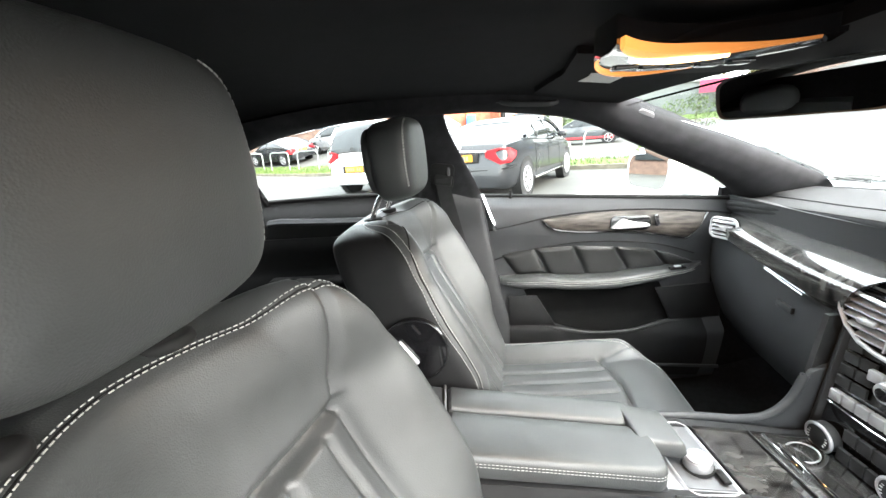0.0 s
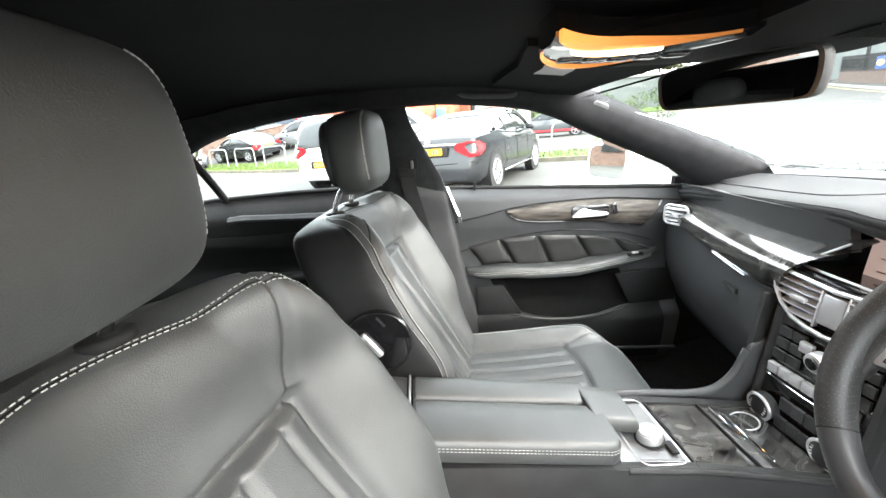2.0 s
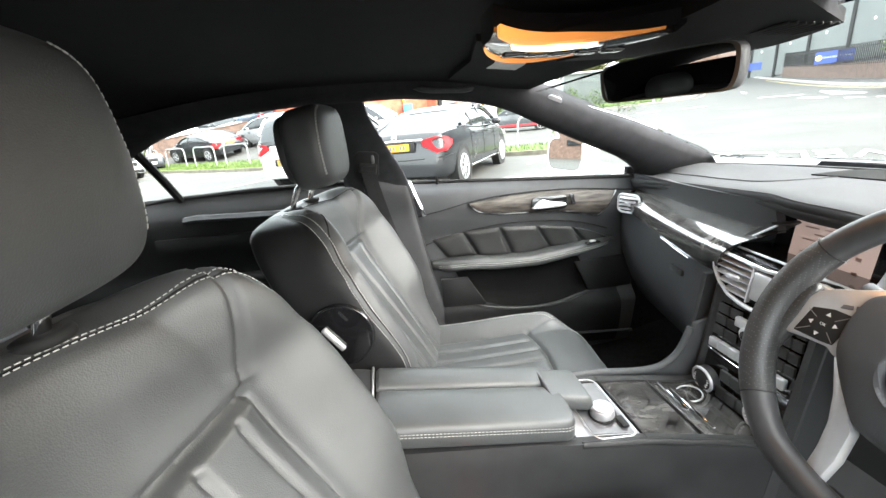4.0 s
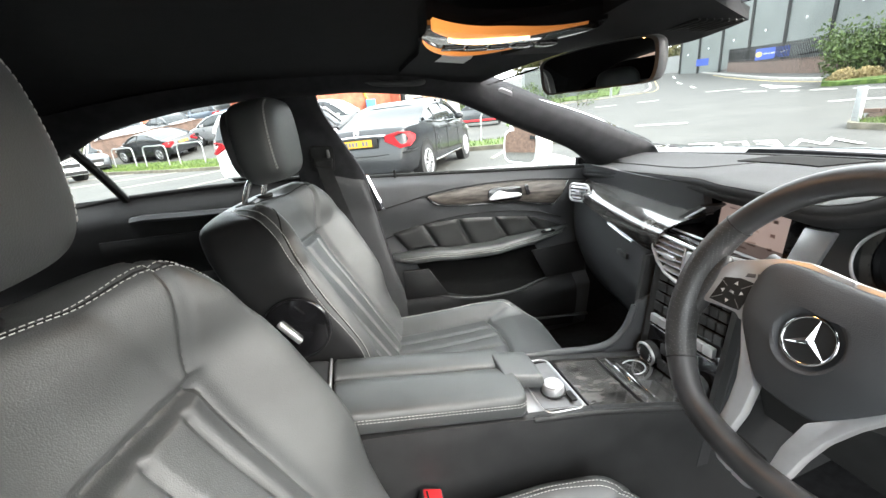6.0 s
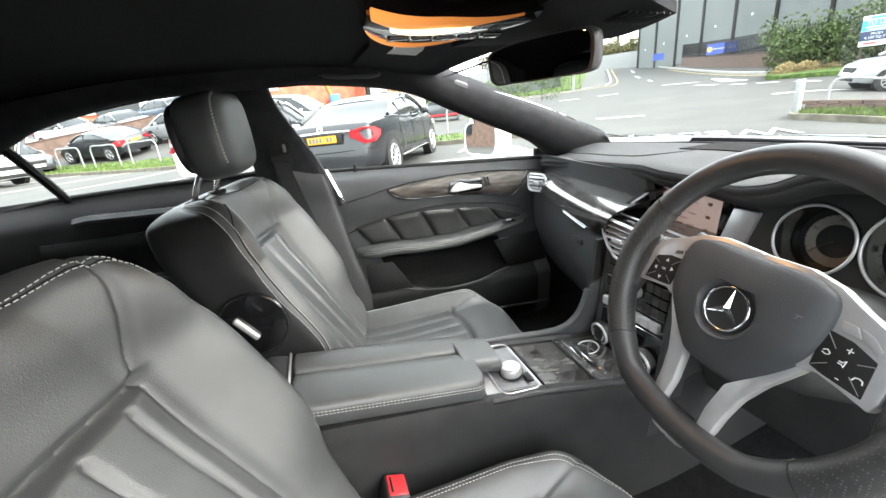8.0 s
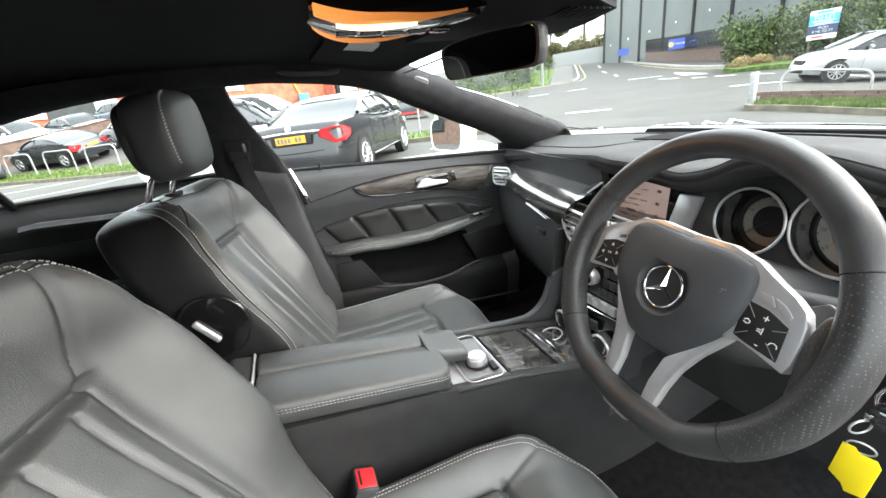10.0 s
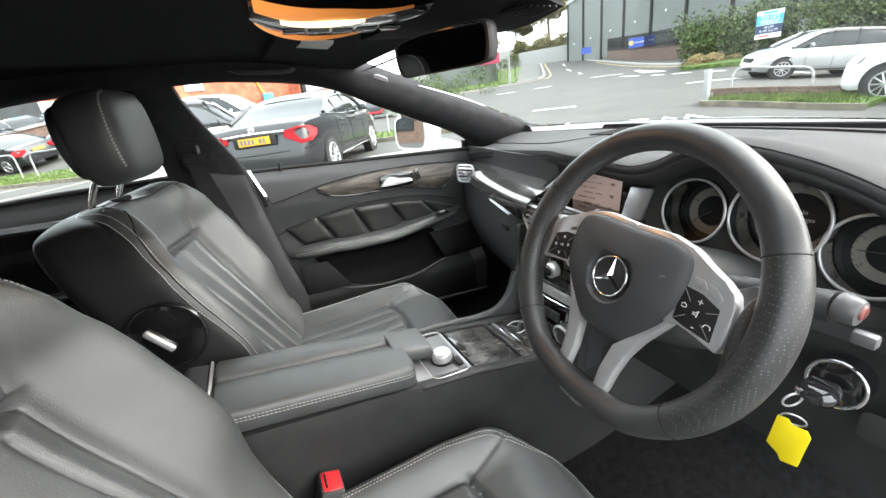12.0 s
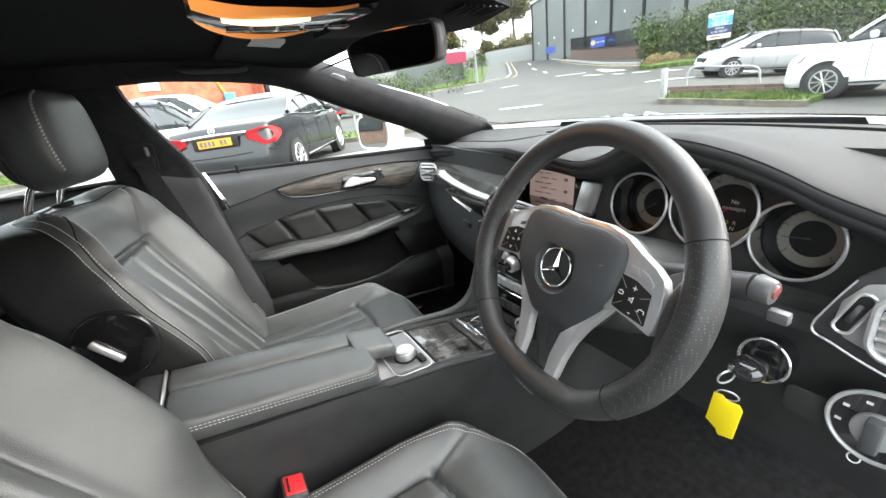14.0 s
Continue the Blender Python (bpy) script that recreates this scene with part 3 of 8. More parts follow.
def pillow(p, half, exps):
    """A point of the unit ball drawn out to a rounded pillow."""
    a, b, c = half
    sx_, sy, sz = (math.copysign(abs(q) ** e, q) for q, e in zip(p, exps))
    k = 1 - 0.07 * max(0, -sz) - 0.10 * max(0, sz)
    return Vector((a * sx_ * (1 - 0.10 * sy * sy) - 0.010 * (1 - sz) * (1 if sx_ > 0 else 0.4), b * sy * k, c * sz * (1 - 0.06 * sy * sy)))


def headrest_mesh(c, half, exps, lean):
    bm = bmesh.new()
    bmesh.ops.create_uvsphere(bm, u_segments=72, v_segments=48, radius=1)
    for v in bm.verts:
        v.co = pillow(v.co.normalized(), half, exps)
    bm.transform(Matrix.Translation(c) @ Matrix.Rotation(-lean, 4, "Y"))
    return bm


def make_seat(at):
    s = thing("car_seat", at, "black leather car seat with fluted insert and pale stitching", "car seat", "front seats")
    o = Vector((0.25, 0, 0.22))
    sh = Matrix.Translation(-o)

    def add(nm, bm, mt, par=s, label="", kind="", sharp=50):
        bm.transform(sh)
        return part(nm, bm, mt, par, label, True, sharp, kind)

    back = add("backrest", seat_back_mesh(), (LEATHER, SIDE_SHADED))
    bm = bm_new()
    for sg in (-1, 1):
        line = []
        for e in EDGE:
            y, h = sg * max(0.0, e.x - 0.0055 * ss(0.605, 0.54, e.y)), e.y - 0.0055 * ss(0.49, 0.59, e.y)
            line.append(seat_point(y, h, seat_front(y, h) + 0.0002, True))
        tube(line, 0.0014, 6, bm=bm)
    add("seam", bm, RUBBER, back, "dark sewn seam")
    cush = add("cushion", cushion_mesh(), LEATHER)
    bm = bm_new()
    for off in (0.0, 0.009):
        line = []
        for sg in (-1, 1):
            half = []
            for i in range(70):
                x = 0.02 + 0.615 * i / 69
                y = sg * (cush_w(x) - 0.042 + off)
                r, a, w = 0.05, abs(y), cush_w(x)
                z = cush_top(x, y)
                if a > w - r:
                    k = min(1, (a - (w - r)) / r)
                    z -= r * (1 - math.sqrt(max(0, 1 - k * k)))
                half.append(Vector((x, y, z + 0.0008)))
            line += half if sg < 0 else half[::-1]
        stitches(line, bm=bm, r=0.00055)
    add("stitching", bm, THREAD, cush, "pale double stitching", "stuff")
    # head restraint
    hc, hh, he = Vector((-0.105, 0, 1.126)), (0.058, 0.134, 0.096), (0.45, 0.30, 0.42)
    hr = add("headrest", headrest_mesh(hc, hh, he, 0.16), LEATHER)
    hm = Matrix.Translation(hc) @ Matrix.Rotation(-0.16, 4, "Y")
    bm = bm_new()
    for px in (0.60, 0.55):
        for sg in (-1, 1):
            line = []
            for i in range(160):
                t = radians(-30 + 105 * i / 159)
                q = Vector((px, sg * math.sqrt(1 - px * px) * math.cos(t), math.sqrt(1 - px * px) * math.sin(t)))
                line.append(hm @ (pillow(q, hh, he) * 1.006))
            stitches(line, bm=bm, r=0.0008)
    add("stitching", bm, THREAD, hr, "pale stitching", "stuff")
    add("rear_shell", headrest_mesh(Vector((-0.158, 0, 1.125)), (0.022, 0.118, 0.080), (0.5, 0.5, 0.55), 0.16), PLASTIC, hr, "black plastic headrest shell")
    for sg in (-1, 1):
        add("post", tube(spline([(-0.125, sg * 0.072, 1.07), (-0.165, sg * 0.072, 1.02), (-0.190, sg * 0.072, 0.935)], 6), 0.0065, 12), CHROME, s, "chrome headrest post")
        add("post_guide", cyl((-0.176, sg * 0.072, 0.982), (-0.15, 0, 1), 0.023, 0.012, 24, bev=0.004), RUBBER)
    # reclining cover on each side
    for sg in (-1, 1):
        q = Vector((-0.045, sg * 0.288, 0.752))
        bm = cyl(q, (0, sg, 0), 0.070, 0.016, 48, bev=0.005)
        cov = add("recliner_cover", bm, GLOSS, s, "glossy black recliner cover")
        add("rim", ring(q + Vector((0, sg * 0.006, 0)), (0, 1, 0), 0.067, 0.0035, 48, 8), GLOSS, cov)
        lv = Matrix.Rotation(radians(52), 4, "Y")
        add("release_lever", rbox(q + Vector((-0.014, sg * 0.012, -0.004)), (0.062, 0.010, 0.014), 0.004, 2, lv), SILVER, cov, "silver backrest release lever")
    # base and runners
    add("base", rbox((0.26, 0, 0.275), (0.50, 0.42, 0.07), 0.02), PLASTIC)
    for sg in (-1, 1):
        add("runner", rbox((0.24, sg * 0.19, 0.228), (0.56, 0.04, 0.03), 0.005), PLASTIC)
        add("side_trim", slab(lambda u, v, g=sg: (-0.02 + 0.56 * u, g * 0.258, 0.25 + (0.10 + 0.03 * (1 - u)) * v), 8, 4, (0, sg * 0.014, 0)), PLASTIC)
    return s


def sew_back(seat, arch):
    """Pale double stitching along the backrest: over the arch of the yoke, or over the shoulders."""
    bm = bm_new()
    path = EDGE if arch else SIDE_EDGE
    for off in (0.0, 0.008):
        for sg in (-1, 1):
            line = []
            for e in path:
                if arch:
                    y, h = sg * max(0.0, e.x - off * ss(0.605, 0.54, e.y)), e.y - off * ss(0.49, 0.59, e.y)
                else:
                    y, h = sg * (e.x - off * 0.8), e.y - off * 0.3
                line.append(seat_point(y, h, seat_front(y, h), True) + Vector((0.0010, sg * 0.0009, 0.0011 * ss(0.4, 0.6, h))))
            stitches(line, bm=bm, r=0.0006)
    bm.transform(Matrix.Translation((-0.25, 0, -0.22)))
    back = next(c for c in seat.children if c.name.startswith("backrest"))
    part("stitching", bm, THREAD, back, "pale double stitching", True, 50, "stuff")


seat_p = make_seat((0.25, 0.99, 0.22))
seat_p.matrix_basis = seat_p.matrix_basis @ Matrix.Rotation(radians(-7), 4, "Z")
seat_d = copy_thing(seat_p, pose(0.165, 0.23, 0.238, 0, 0, -3))
for c in seat_d.children:
    if c.name.startswith("cushion"):
        c.matrix_basis = Matrix.Translation((0, 0, -0.034)) @ c.matrix_basis
    if c.name.startswith("headrest"):
        c.matrix_basis = Matrix.Translation((-0.024, 0, -0.006)) @ c.matrix_basis
tagged(seat_d, "black leather driver seat with fluted insert, beside the console")

sew_back(seat_p, False)
sew_back(seat_d, True)

# belt buckle between the driver seat and the console
bk = thing("belt_buckle", (0.12, 0.505, 0.40), "black seat belt buckle with red release button", "belt buckle")
bt = Matrix.Rotation(radians(18), 4, "Y")
part("housing", rbox((0.125, 0.490, 0.445), (0.044, 0.058, 0.085), 0.006, 2, bt), PLASTIC, bk)
part("button", rbox((0.137, 0.490, 0.4815), (0.036, 0.046, 0.012), 0.003, 2, bt), RED, bk, "red release button")
part("slot", rbox((0.128, 0.490, 0.4905), (0.004, 0.034, 0.004), 0.001, 1, bt), RUBBER, bk)
part("stalk", rbox((0.105, 0.492, 0.36), (0.02, 0.03, 0.10), 0.004, 2, bt), RUBBER, bk)

# ---- passenger door ----
def belt_y(x):
    return 1.475 - 0.150 * (x - 0.147)


def belt_z(x):
    return 0.958 - 0.040 * (x - 0.147)


def door_y(x, z):
    yh = 1.412 - 0.088 * (x - 0.17)
    zz = z + 0.035 * (x - 0.15)
    return yh + table(zz, [(0.22, 0.03), (0.30, 0.0), (0.44, -0.018), (0.47, -0.02), (0.52, 0.018), (0.60, 0.028), (0.66, 0.035), (0.74, 0.032), (0.80, 0.012), (0.83, 0.0), (0.86, -0.004), (0.92, 0.008), (0.955, belt_y(x) - yh)])


dr = thing("door_2", (0.55, 1.42, 0.22), "closed black car door trim with leather armrest and veneer inlay", "car door", "", "structure")
part("panel", slab(lambda u, v: (0.12 + 0.86 * u + 0.02 * v, door_y(0.12 + 0.86 * u, 0.22 + (belt_z(0.12 + 0.86 * u) - 0.22) * v), 0.22 + (belt_z(0.12 + 0.86 * u) - 0.22) * v), 50, 70, (0, 0.03, 0)), PLASTIC_S, dr)
part("window_seal", tube([(x, belt_y(x) + 0.006, belt_z(x) + 0.002) for x in [0.12 + 0.86 * i / 20 for i in range(21)]], 0.008, 8), RUBBER, dr)
part("outer_skin", slab(lambda u, v: (-0.02 + 1.25 * u, 1.54 - 0.02 * u - 0.05 * (1 - v) ** 2, 0.25 + 0.69 * v), 12, 12, (0, 0.01, 0)), WHITE_PAINT, dr)


def on_door(x, z, off):
    return Vector((x, door_y(x, z) - off, z))


def leaf(top, bot, n, off, crown):
    """A strip on the door between two lines of (x, z)."""
    a, b = spline([(x, 0, z) for x, z in top], n), spline([(x, 0, z) for x, z in bot], n)

    def f(u, v):
        i = round(u * (n - 1))
        p = b[i].lerp(a[i], v)
        return on_door(p.x, p.z, off + crown * math.sin(math.pi * min(1, max(0, v))) ** 0.6)
    return slab(f, n, 11, (0, 0.012, 0))


part("inlay", leaf([(0.338, 0.875), (0.45, 0.889), (0.60, 0.896), (0.75, 0.893), (0.891, 0.880)], [(0.345, 0.867), (0.383, 0.842), (0.50, 0.828), (0.66, 0.822), (0.835, 0.796)], 40, 0.002, 0.007), VENEER, dr, "dark veneer inlay strip")
low = [(0.338, 0.876), (0.350, 0.860), (0.383, 0.840), (0.455, 0.829), (0.57, 0.825), (0.69, 0.818), (0.80, 0.798), (0.832, 0.797), (0.855, 0.825), (0.893, 0.882)]
part("inlay_edge", tube([on_door(p.x, p.z, 0.004) for p in spline([(a, 0, b) for a, b in low], 50)], 0.0035, 8), GLOSS, dr)
crease = [(0.150, 0.842), (0.253, 0.861), (0.344, 0.881), (0.45, 0.894), (0.60, 0.901), (0.75, 0.898), (0.89, 0.886), (0.965, 0.878)]
part("panel_joint", tube([on_door(p.x, p.z, 0.0005) for p in spline([(a, 0, b) for a, b in crease], 60)], 0.0028, 6), RUBBER, dr, "dark joint between the door panels")
fold = [(0.165, 0.716), (0.19, 0.726), (0.298, 0.757), (0.459, 0.784), (0.618, 0.785), (0.759, 0.768), (0.88, 0.730)]
part("panel_joint", tube([on_door(p.x, p.z, 0.0005) for p in spline([(a, 0, b) for a, b in fold], 60)], 0.0022, 6), RUBBER, dr, "dark joint between the door panels")
rec = part("handle_recess", plate(rrect(0.135, 0.052, 0.02), (1, -0.09, -0.01), (0, 0, 1), on_door(0.635, 0.856, 0.013), -0.006, 0.002), GLOSS, dr)
pull = [(-0.062, -0.014), (-0.050, 0.000), (-0.034, 0.013), (-0.018, 0.018), (-0.002, 0.012), (0.020, 0.006), (0.045, 0.004), (0.064, 0.001), (0.066, -0.008), (0.040, -0.012), (0.0, -0.014), (-0.035, -0.016)]
part("door_handle", plate(pull[::-1], (1, -0.09, -0.01), (0, 0, 1), on_door(0.628, 0.855, 0.012), 0.020, 0.006), SILVER, rec, "bright metal door pull")
part("lock_switch", rbox(on_door(0.720, 0.865, 0.016), (0.016, 0.010, 0.042), 0.004, 2, Matrix.Rotation(radians(-15), 4, "Y")), CLEARP, dr)

# padded leather fields
edges = [0.195, 0.318, 0.457, 0.602, 0.740, 0.865]


def field_top(x):
    return table(x, [(0.19, 0.738), (0.32, 0.762), (0.46, 0.770), (0.62, 0.762), (0.75, 0.745), (0.88, 0.700)])


def field_bot(x):
    return table(x, [(0.19, 0.668), (0.34, 0.672), (0.40, 0.660), (0.58, 0.655), (0.64, 0.676), (0.88, 0.690)])


for i, (a, b) in enumerate(zip(edges, edges[1:])):
    def pad(u, v, a=a, b=b):
        x = a + 0.003 + (b - a - 0.006) * u
        lean = 0.055 * (1 - v)
        x2 = x + lean
        z = field_bot(x2) - 0.008 + (field_top(x) - field_bot(x2) + 0.008) * v
        k = (1 - (2 * u - 1) ** 6) * (1 - (2 * v - 1) ** 6)
        return on_door(x2, z, 0.001 + 0.013 * max(0, k) ** 0.7)
    part("padded_panel", slab(pad, 18, 14, (0, 0.01, 0)), LEATHER_D, dr)

# armrest pull
rings = []
for i in range(60):
    u = i / 59
    x = 0.190 + 0.715 * u
    zt = table(u, [(0, 0.656), (0.2, 0.666), (0.26, 0.665), (0.32, 0.661), (0.55, 0.664), (0.62, 0.672), (1, 0.700)])
    h = table(u, [(0, 0.026), (0.1, 0.045), (0.6, 0.045), (0.9, 0.03), (1, 0.012)])
    dep = table(u, [(0, 0.035), (0.12, 0.07), (0.6, 0.085), (0.9, 0.055), (1, 0.02)])
    yb = door_y(x, zt - 0.02) + 0.01
    rings.append([Vector((x, yb - dep * (0.5 + 0.5 * c), zt - h / 2 + h / 2 * s)) for c, s in [(2 * a, 2 * b) for a, b in rrect(1, 1, 0.28, 5)]])
arm = part("armrest", loft(rings), LEATHER, dr)
bm = bm_new()
for o in (0.0, 0.007):
    stitches([Vector((r[0].x, min(p.y for p in r) + 0.0006, max(p.z for p in r) - 0.016 - o)) + Vector((0, -0.001, 0)) for r in rings[2:-2]], bm=bm)
part("stitching", bm, THREAD, arm, "pale stitching", kind="stuff")
part("window_switch", rbox((0.80, door_y(0.8, 0.69) - 0.055, 0.692), (0.055, 0.02, 0.008), 0.003, 2, Matrix.Rotation(radians(-4), 4, "Y")), CLEARP, dr)
part("switch_cap", rbox((0.80, door_y(0.8, 0.69) - 0.055, 0.698), (0.022, 0.012, 0.006), 0.002), SILVER, dr)

# map pocket: recess shade painted as a flat black sheet, and lip
lip = spline([(a, 0, b) for a, b in [(0.215, 0.497), (0.30, 0.487), (0.42, 0.462), (0.52, 0.449), (0.64, 0.455), (0.78, 0.480), (0.92, 0.492)]], 40)
part("pocket_lip", tube([on_door(p.x, p.z, 0.012) for p in lip], 0.006, 10), PLASTIC_D, dr)
part("pocket_shade", slab(lambda u, v: on_door(0.33 + 0.50 * u - 0.06 * v, lip[round((0.165 + 0.71 * u) * 39)].z + 0.004 + (0.618 - lip[round((0.165 + 0.71 * u) * 39)].z) * v, 0.006), 30, 10, (0, 0.01, 0)), SHADE_GRILLE, dr, "flat black sheet painted as the map pocket's shade")
# pocket front and dividers take the trim black that carries the shade
part("pocket_front", slab(lambda u, v: on_door(0.215 + 0.70 * u, 0.26 + (lip[round(u * 39)].z - 0.26) * v, 0.014 + 0.012 * math.sin(math.pi * v)), 40, 14, (0, 0.012, 0)), SHADED_TRIM, dr)
part("pocket_divider", plate([(0, 0), (0.17, 0.0), (0.10, 0.118), (0, 0.118)], (1, -0.088, 0), (0, 0, 1), on_door(0.215, 0.482, 0.012), 0.010, 0.004), SHADED_TRIM, dr)
part("pocket_divider", plate([(0.0, 0), (0.17, 0.01), (0.17, 0.145), (-0.06, 0.125)], (1, -0.088, 0), (0, 0, 1), on_door(0.80, 0.488, 0.012), 0.010, 0.004), SHADED_TRIM, dr)
part("kick_lip", tube([on_door(x, 0.325 - 0.03 * (x - 0.5), 0.028) for x in (0.5, 0.6, 0.7, 0.8, 0.9, 0.97)], 0.006, 8), PLASTIC, dr)
# bright edge at the shut line and lock pin
part("edge_strip", loft([[Vector((x + a, y + b, z)) for a, b in ((-0.007, 0.01), (-0.008, -0.006), (0.0, -0.012), (0.008, -0.006), (0.007, 0.01))] for x, y, z in spline([(0.128, 1.435, 0.972), (0.142, 1.425, 0.93), (0.160, 1.408, 0.88), (0.172, 1.400, 0.845)], 12)]), CHROME, dr, "bright metal door edge strip")
part("lock_pin", cyl((0.235, belt_y(0.235) - 0.012, belt_z(0.235) + 0.010), (0, 0, 1), 0.005, 0.03, 12, bev=0.002), RUBBER, dr)

# ---- rear door and rear seat ----
rd = thing("door_3", (-0.42, 1.43, 0.22), "closed black rear car door trim, shade put into its colour", "car door", "", "structure")
ry = lambda z: 1.40 + table(z, [(0.22, 0.03), (0.5, 0.0), (0.68, 0.01), (0.72, 0.025), (0.86, 0.01), (0.90, 0.01), (0.975, 0.058)])
# panel, armrest and inlay coloured down for the dark rear cabin
part("panel", slab(lambda u, v: (-1.56 + 1.66 * u, ry(0.22 + 0.765 * v), 0.22 + (0.765 - 0.06 * (1 - min(1, u / 0.66)) ** 2) * v), 20, 50, (0, 0.03, 0)), SHADED_TRIM, rd)
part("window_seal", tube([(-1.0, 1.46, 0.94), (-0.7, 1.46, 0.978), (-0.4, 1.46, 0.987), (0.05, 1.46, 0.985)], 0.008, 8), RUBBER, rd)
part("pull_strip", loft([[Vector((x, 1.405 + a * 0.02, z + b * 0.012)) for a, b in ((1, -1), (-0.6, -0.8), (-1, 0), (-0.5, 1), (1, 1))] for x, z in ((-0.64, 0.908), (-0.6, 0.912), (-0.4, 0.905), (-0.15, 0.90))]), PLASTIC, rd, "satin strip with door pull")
part("armrest", rbox((-0.40, 1.38, 0.69), (0.52, 0.07, 0.035), 0.015, 3), SHADED_TRIM, rd)
part("inlay", slab(lambda u, v: (-0.75 + 0.75 * u, 1.402 - 0.004 * math.sin(math.pi * v), 0.80 + 0.05 * v), 10, 6, (0, 0.01, 0)), SHADED_TRIM, rd)
part("outer_skin", slab(lambda u, v: (-1.25 + 1.23 * u, 1.54 - 0.05 * (1 - v) ** 2, 0.25 + 0.71 * v), 10, 10, (0, 0.01, 0)), WHITE_PAINT, rd)

rs = thing("rear_seat", (-1.05, CL, 0.22), "black leather rear bench seat in deep shade", "rear seat")
for yc in (0.25, 0.97):
    part("backrest", slab(lambda u, v, yc=yc: (-1.02 - 0.30 * u - 0.03 * math.sin(math.pi * v), yc - 0.30 + 0.60 * v, 0.50 + 0.50 * u + 0.03 * math.sin(math.pi * v)), 20, 20, (-0.12, 0, 0.02)), LEATHER, rs)
    part("cushion", slab(lambda u, v, yc=yc: (-1.05 + 0.50 * u, yc - 0.30 + 0.60 * v, 0.46 + 0.04 * u - 0.05 * ss(0.85, 1, u) + 0.015 * math.sin(math.pi * v)), 20, 20, (0, 0, -0.16)), LEATHER, rs)
    part("headrest", headrest_mesh(Vector((-1.36, yc, 1.05)), (0.05, 0.12, 0.07), (0.6, 0.5, 0.6), 0.3), LEATHER, rs)
part("armrest", rbox((-0.98, CL, 0.60), (0.10, 0.16, 0.30), 0.03, 3), LEATHER, rs)

# front belt on the middle pillar
blt = thing("seat_belt", (0.13, 1.37, 0.30), "dark grey seat belt on the door pillar", "seat belt")
wb = [Vector((q.x, pillar_y(q.z) - q.y, q.z)) for q in spline([(-0.006, 0.024, 1.045), (-0.002, 0.026, 1.00), (0.030, 0.026, 0.86), (0.082, 0.026, 0.66), (0.13, 0.030, 0.48), (0.16, 0.034, 0.34)], 30)]
part("webbing", loft([[p + Vector((a, b, 0)) for a, b in ((-0.023, 0), (-0.023, -0.002), (0.023, -0.004), (0.023, -0.002))] for p in wb]), WEAVE, blt)
bn = Vector((0, -0.90, -0.42)).normalized()
part("anchor_slot", plate(rrect(0.076, 0.095, 0.016), (1, 0, -0.10), bn.cross(Vector((1, 0, -0.10))), (-0.008, pillar_y(1.052) - 0.008, 1.052), 0.006, 0.002), RUBBER, blt)
part("anchor", rbox((-0.006, pillar_y(1.04) - 0.018, 1.040), (0.058, 0.012, 0.036), 0.005, 2, Matrix.Rotation(radians(10), 4, "Y")), RUBBER, blt)
part("height_button", rbox((0.013, pillar_y(1.068) - 0.017, 1.068), (0.010, 0.012, 0.028), 0.004), PLATE_G, blt, "grey height button")
part("lower_guide", loft([[Vector((x + a, 1.335 + b, z)) for a, b in rrect(w, 0.018, 0.006, 3)] for x, z, w in ((0.150, 0.502, 0.024), (0.158, 0.46, 0.042), (0.160, 0.415, 0.046), (0.160, 0.395, 0.044))]), mat("grey-beige plastic", (0.13, 0.125, 0.115), 0.5), blt, "grey-beige belt guide")

# ---- dashboard ----
db = thing("dashboard", (1.05, CL, 0.45), "black soft-skinned dashboard with dark veneer and silver vents", "dashboard")
LIPX = [(-0.16, 0.80), (0.037, 0.775), (0.22, 0.765), (0.40, 0.775), (0.50, 0.780), (0.60, 0.785), (0.68, 0.820), (0.88, 0.872), (1.10, 0.912), (1.28, 0.944), (1.36, 0.955)]
LIPZ = [(-0.16, 0.895), (-0.05, 0.922), (0.037, 0.954), (0.084, 0.978), (0.133, 0.996), (0.196, 1.011), (0.244, 1.015), (0.302, 1.006), (0.346, 0.978), (0.406, 0.962), (0.5, 0.970), (0.655, 0.972), (0.881, 0.953), (1.10, 0.938), (1.28, 0.922), (1.36, 0.912)]


def soft(x, pairs, w=0.03):
    return (lin(x - w, pairs) + lin(x - w / 2, pairs) + lin(x, pairs) + lin(x + w / 2, pairs) + lin(x + w, pairs)) / 5


def dash_top(u, v):
    y = -0.16 + 1.52 * u
    xl, zl = soft(y, LIPX), soft(y, LIPZ, 0.02)
    xb = WX(y) - 0.02
    prof = [(xl + 0.030, zl - 0.026), (xl + 0.014, zl - 0.021), (xl + 0.003, zl - 0.012), (xl, zl - 0.003), (xl + 0.006, zl + 0.004), (xl + 0.03, zl + 0.009), (xl + 0.08, zl * 0.8 + 0.2 * 0.975 + 0.008), (xl * 0.55 + xb * 0.45, 0.45 * zl + 0.55 * 0.975 + 0.004), (xl * 0.2 + xb * 0.8, 0.972), (xb, 0.962)]
    k = v * (len(prof) - 1)
    i = min(int(k), len(prof) - 2)
    t = k - i
    a, b, c, d = (prof[max(0, min(len(prof) - 1, i + j))] for j in (-1, 0, 1, 2))
    q = [0.5 * (2 * b[m] + (c[m] - a[m]) * t + (2 * a[m] - 5 * b[m] + 4 * c[m] - d[m]) * t * t + (3 * b[m] - a[m] - 3 * c[m] + d[m]) * t ** 3) for m in (0, 1)]
    return (q[0], y, q[1])


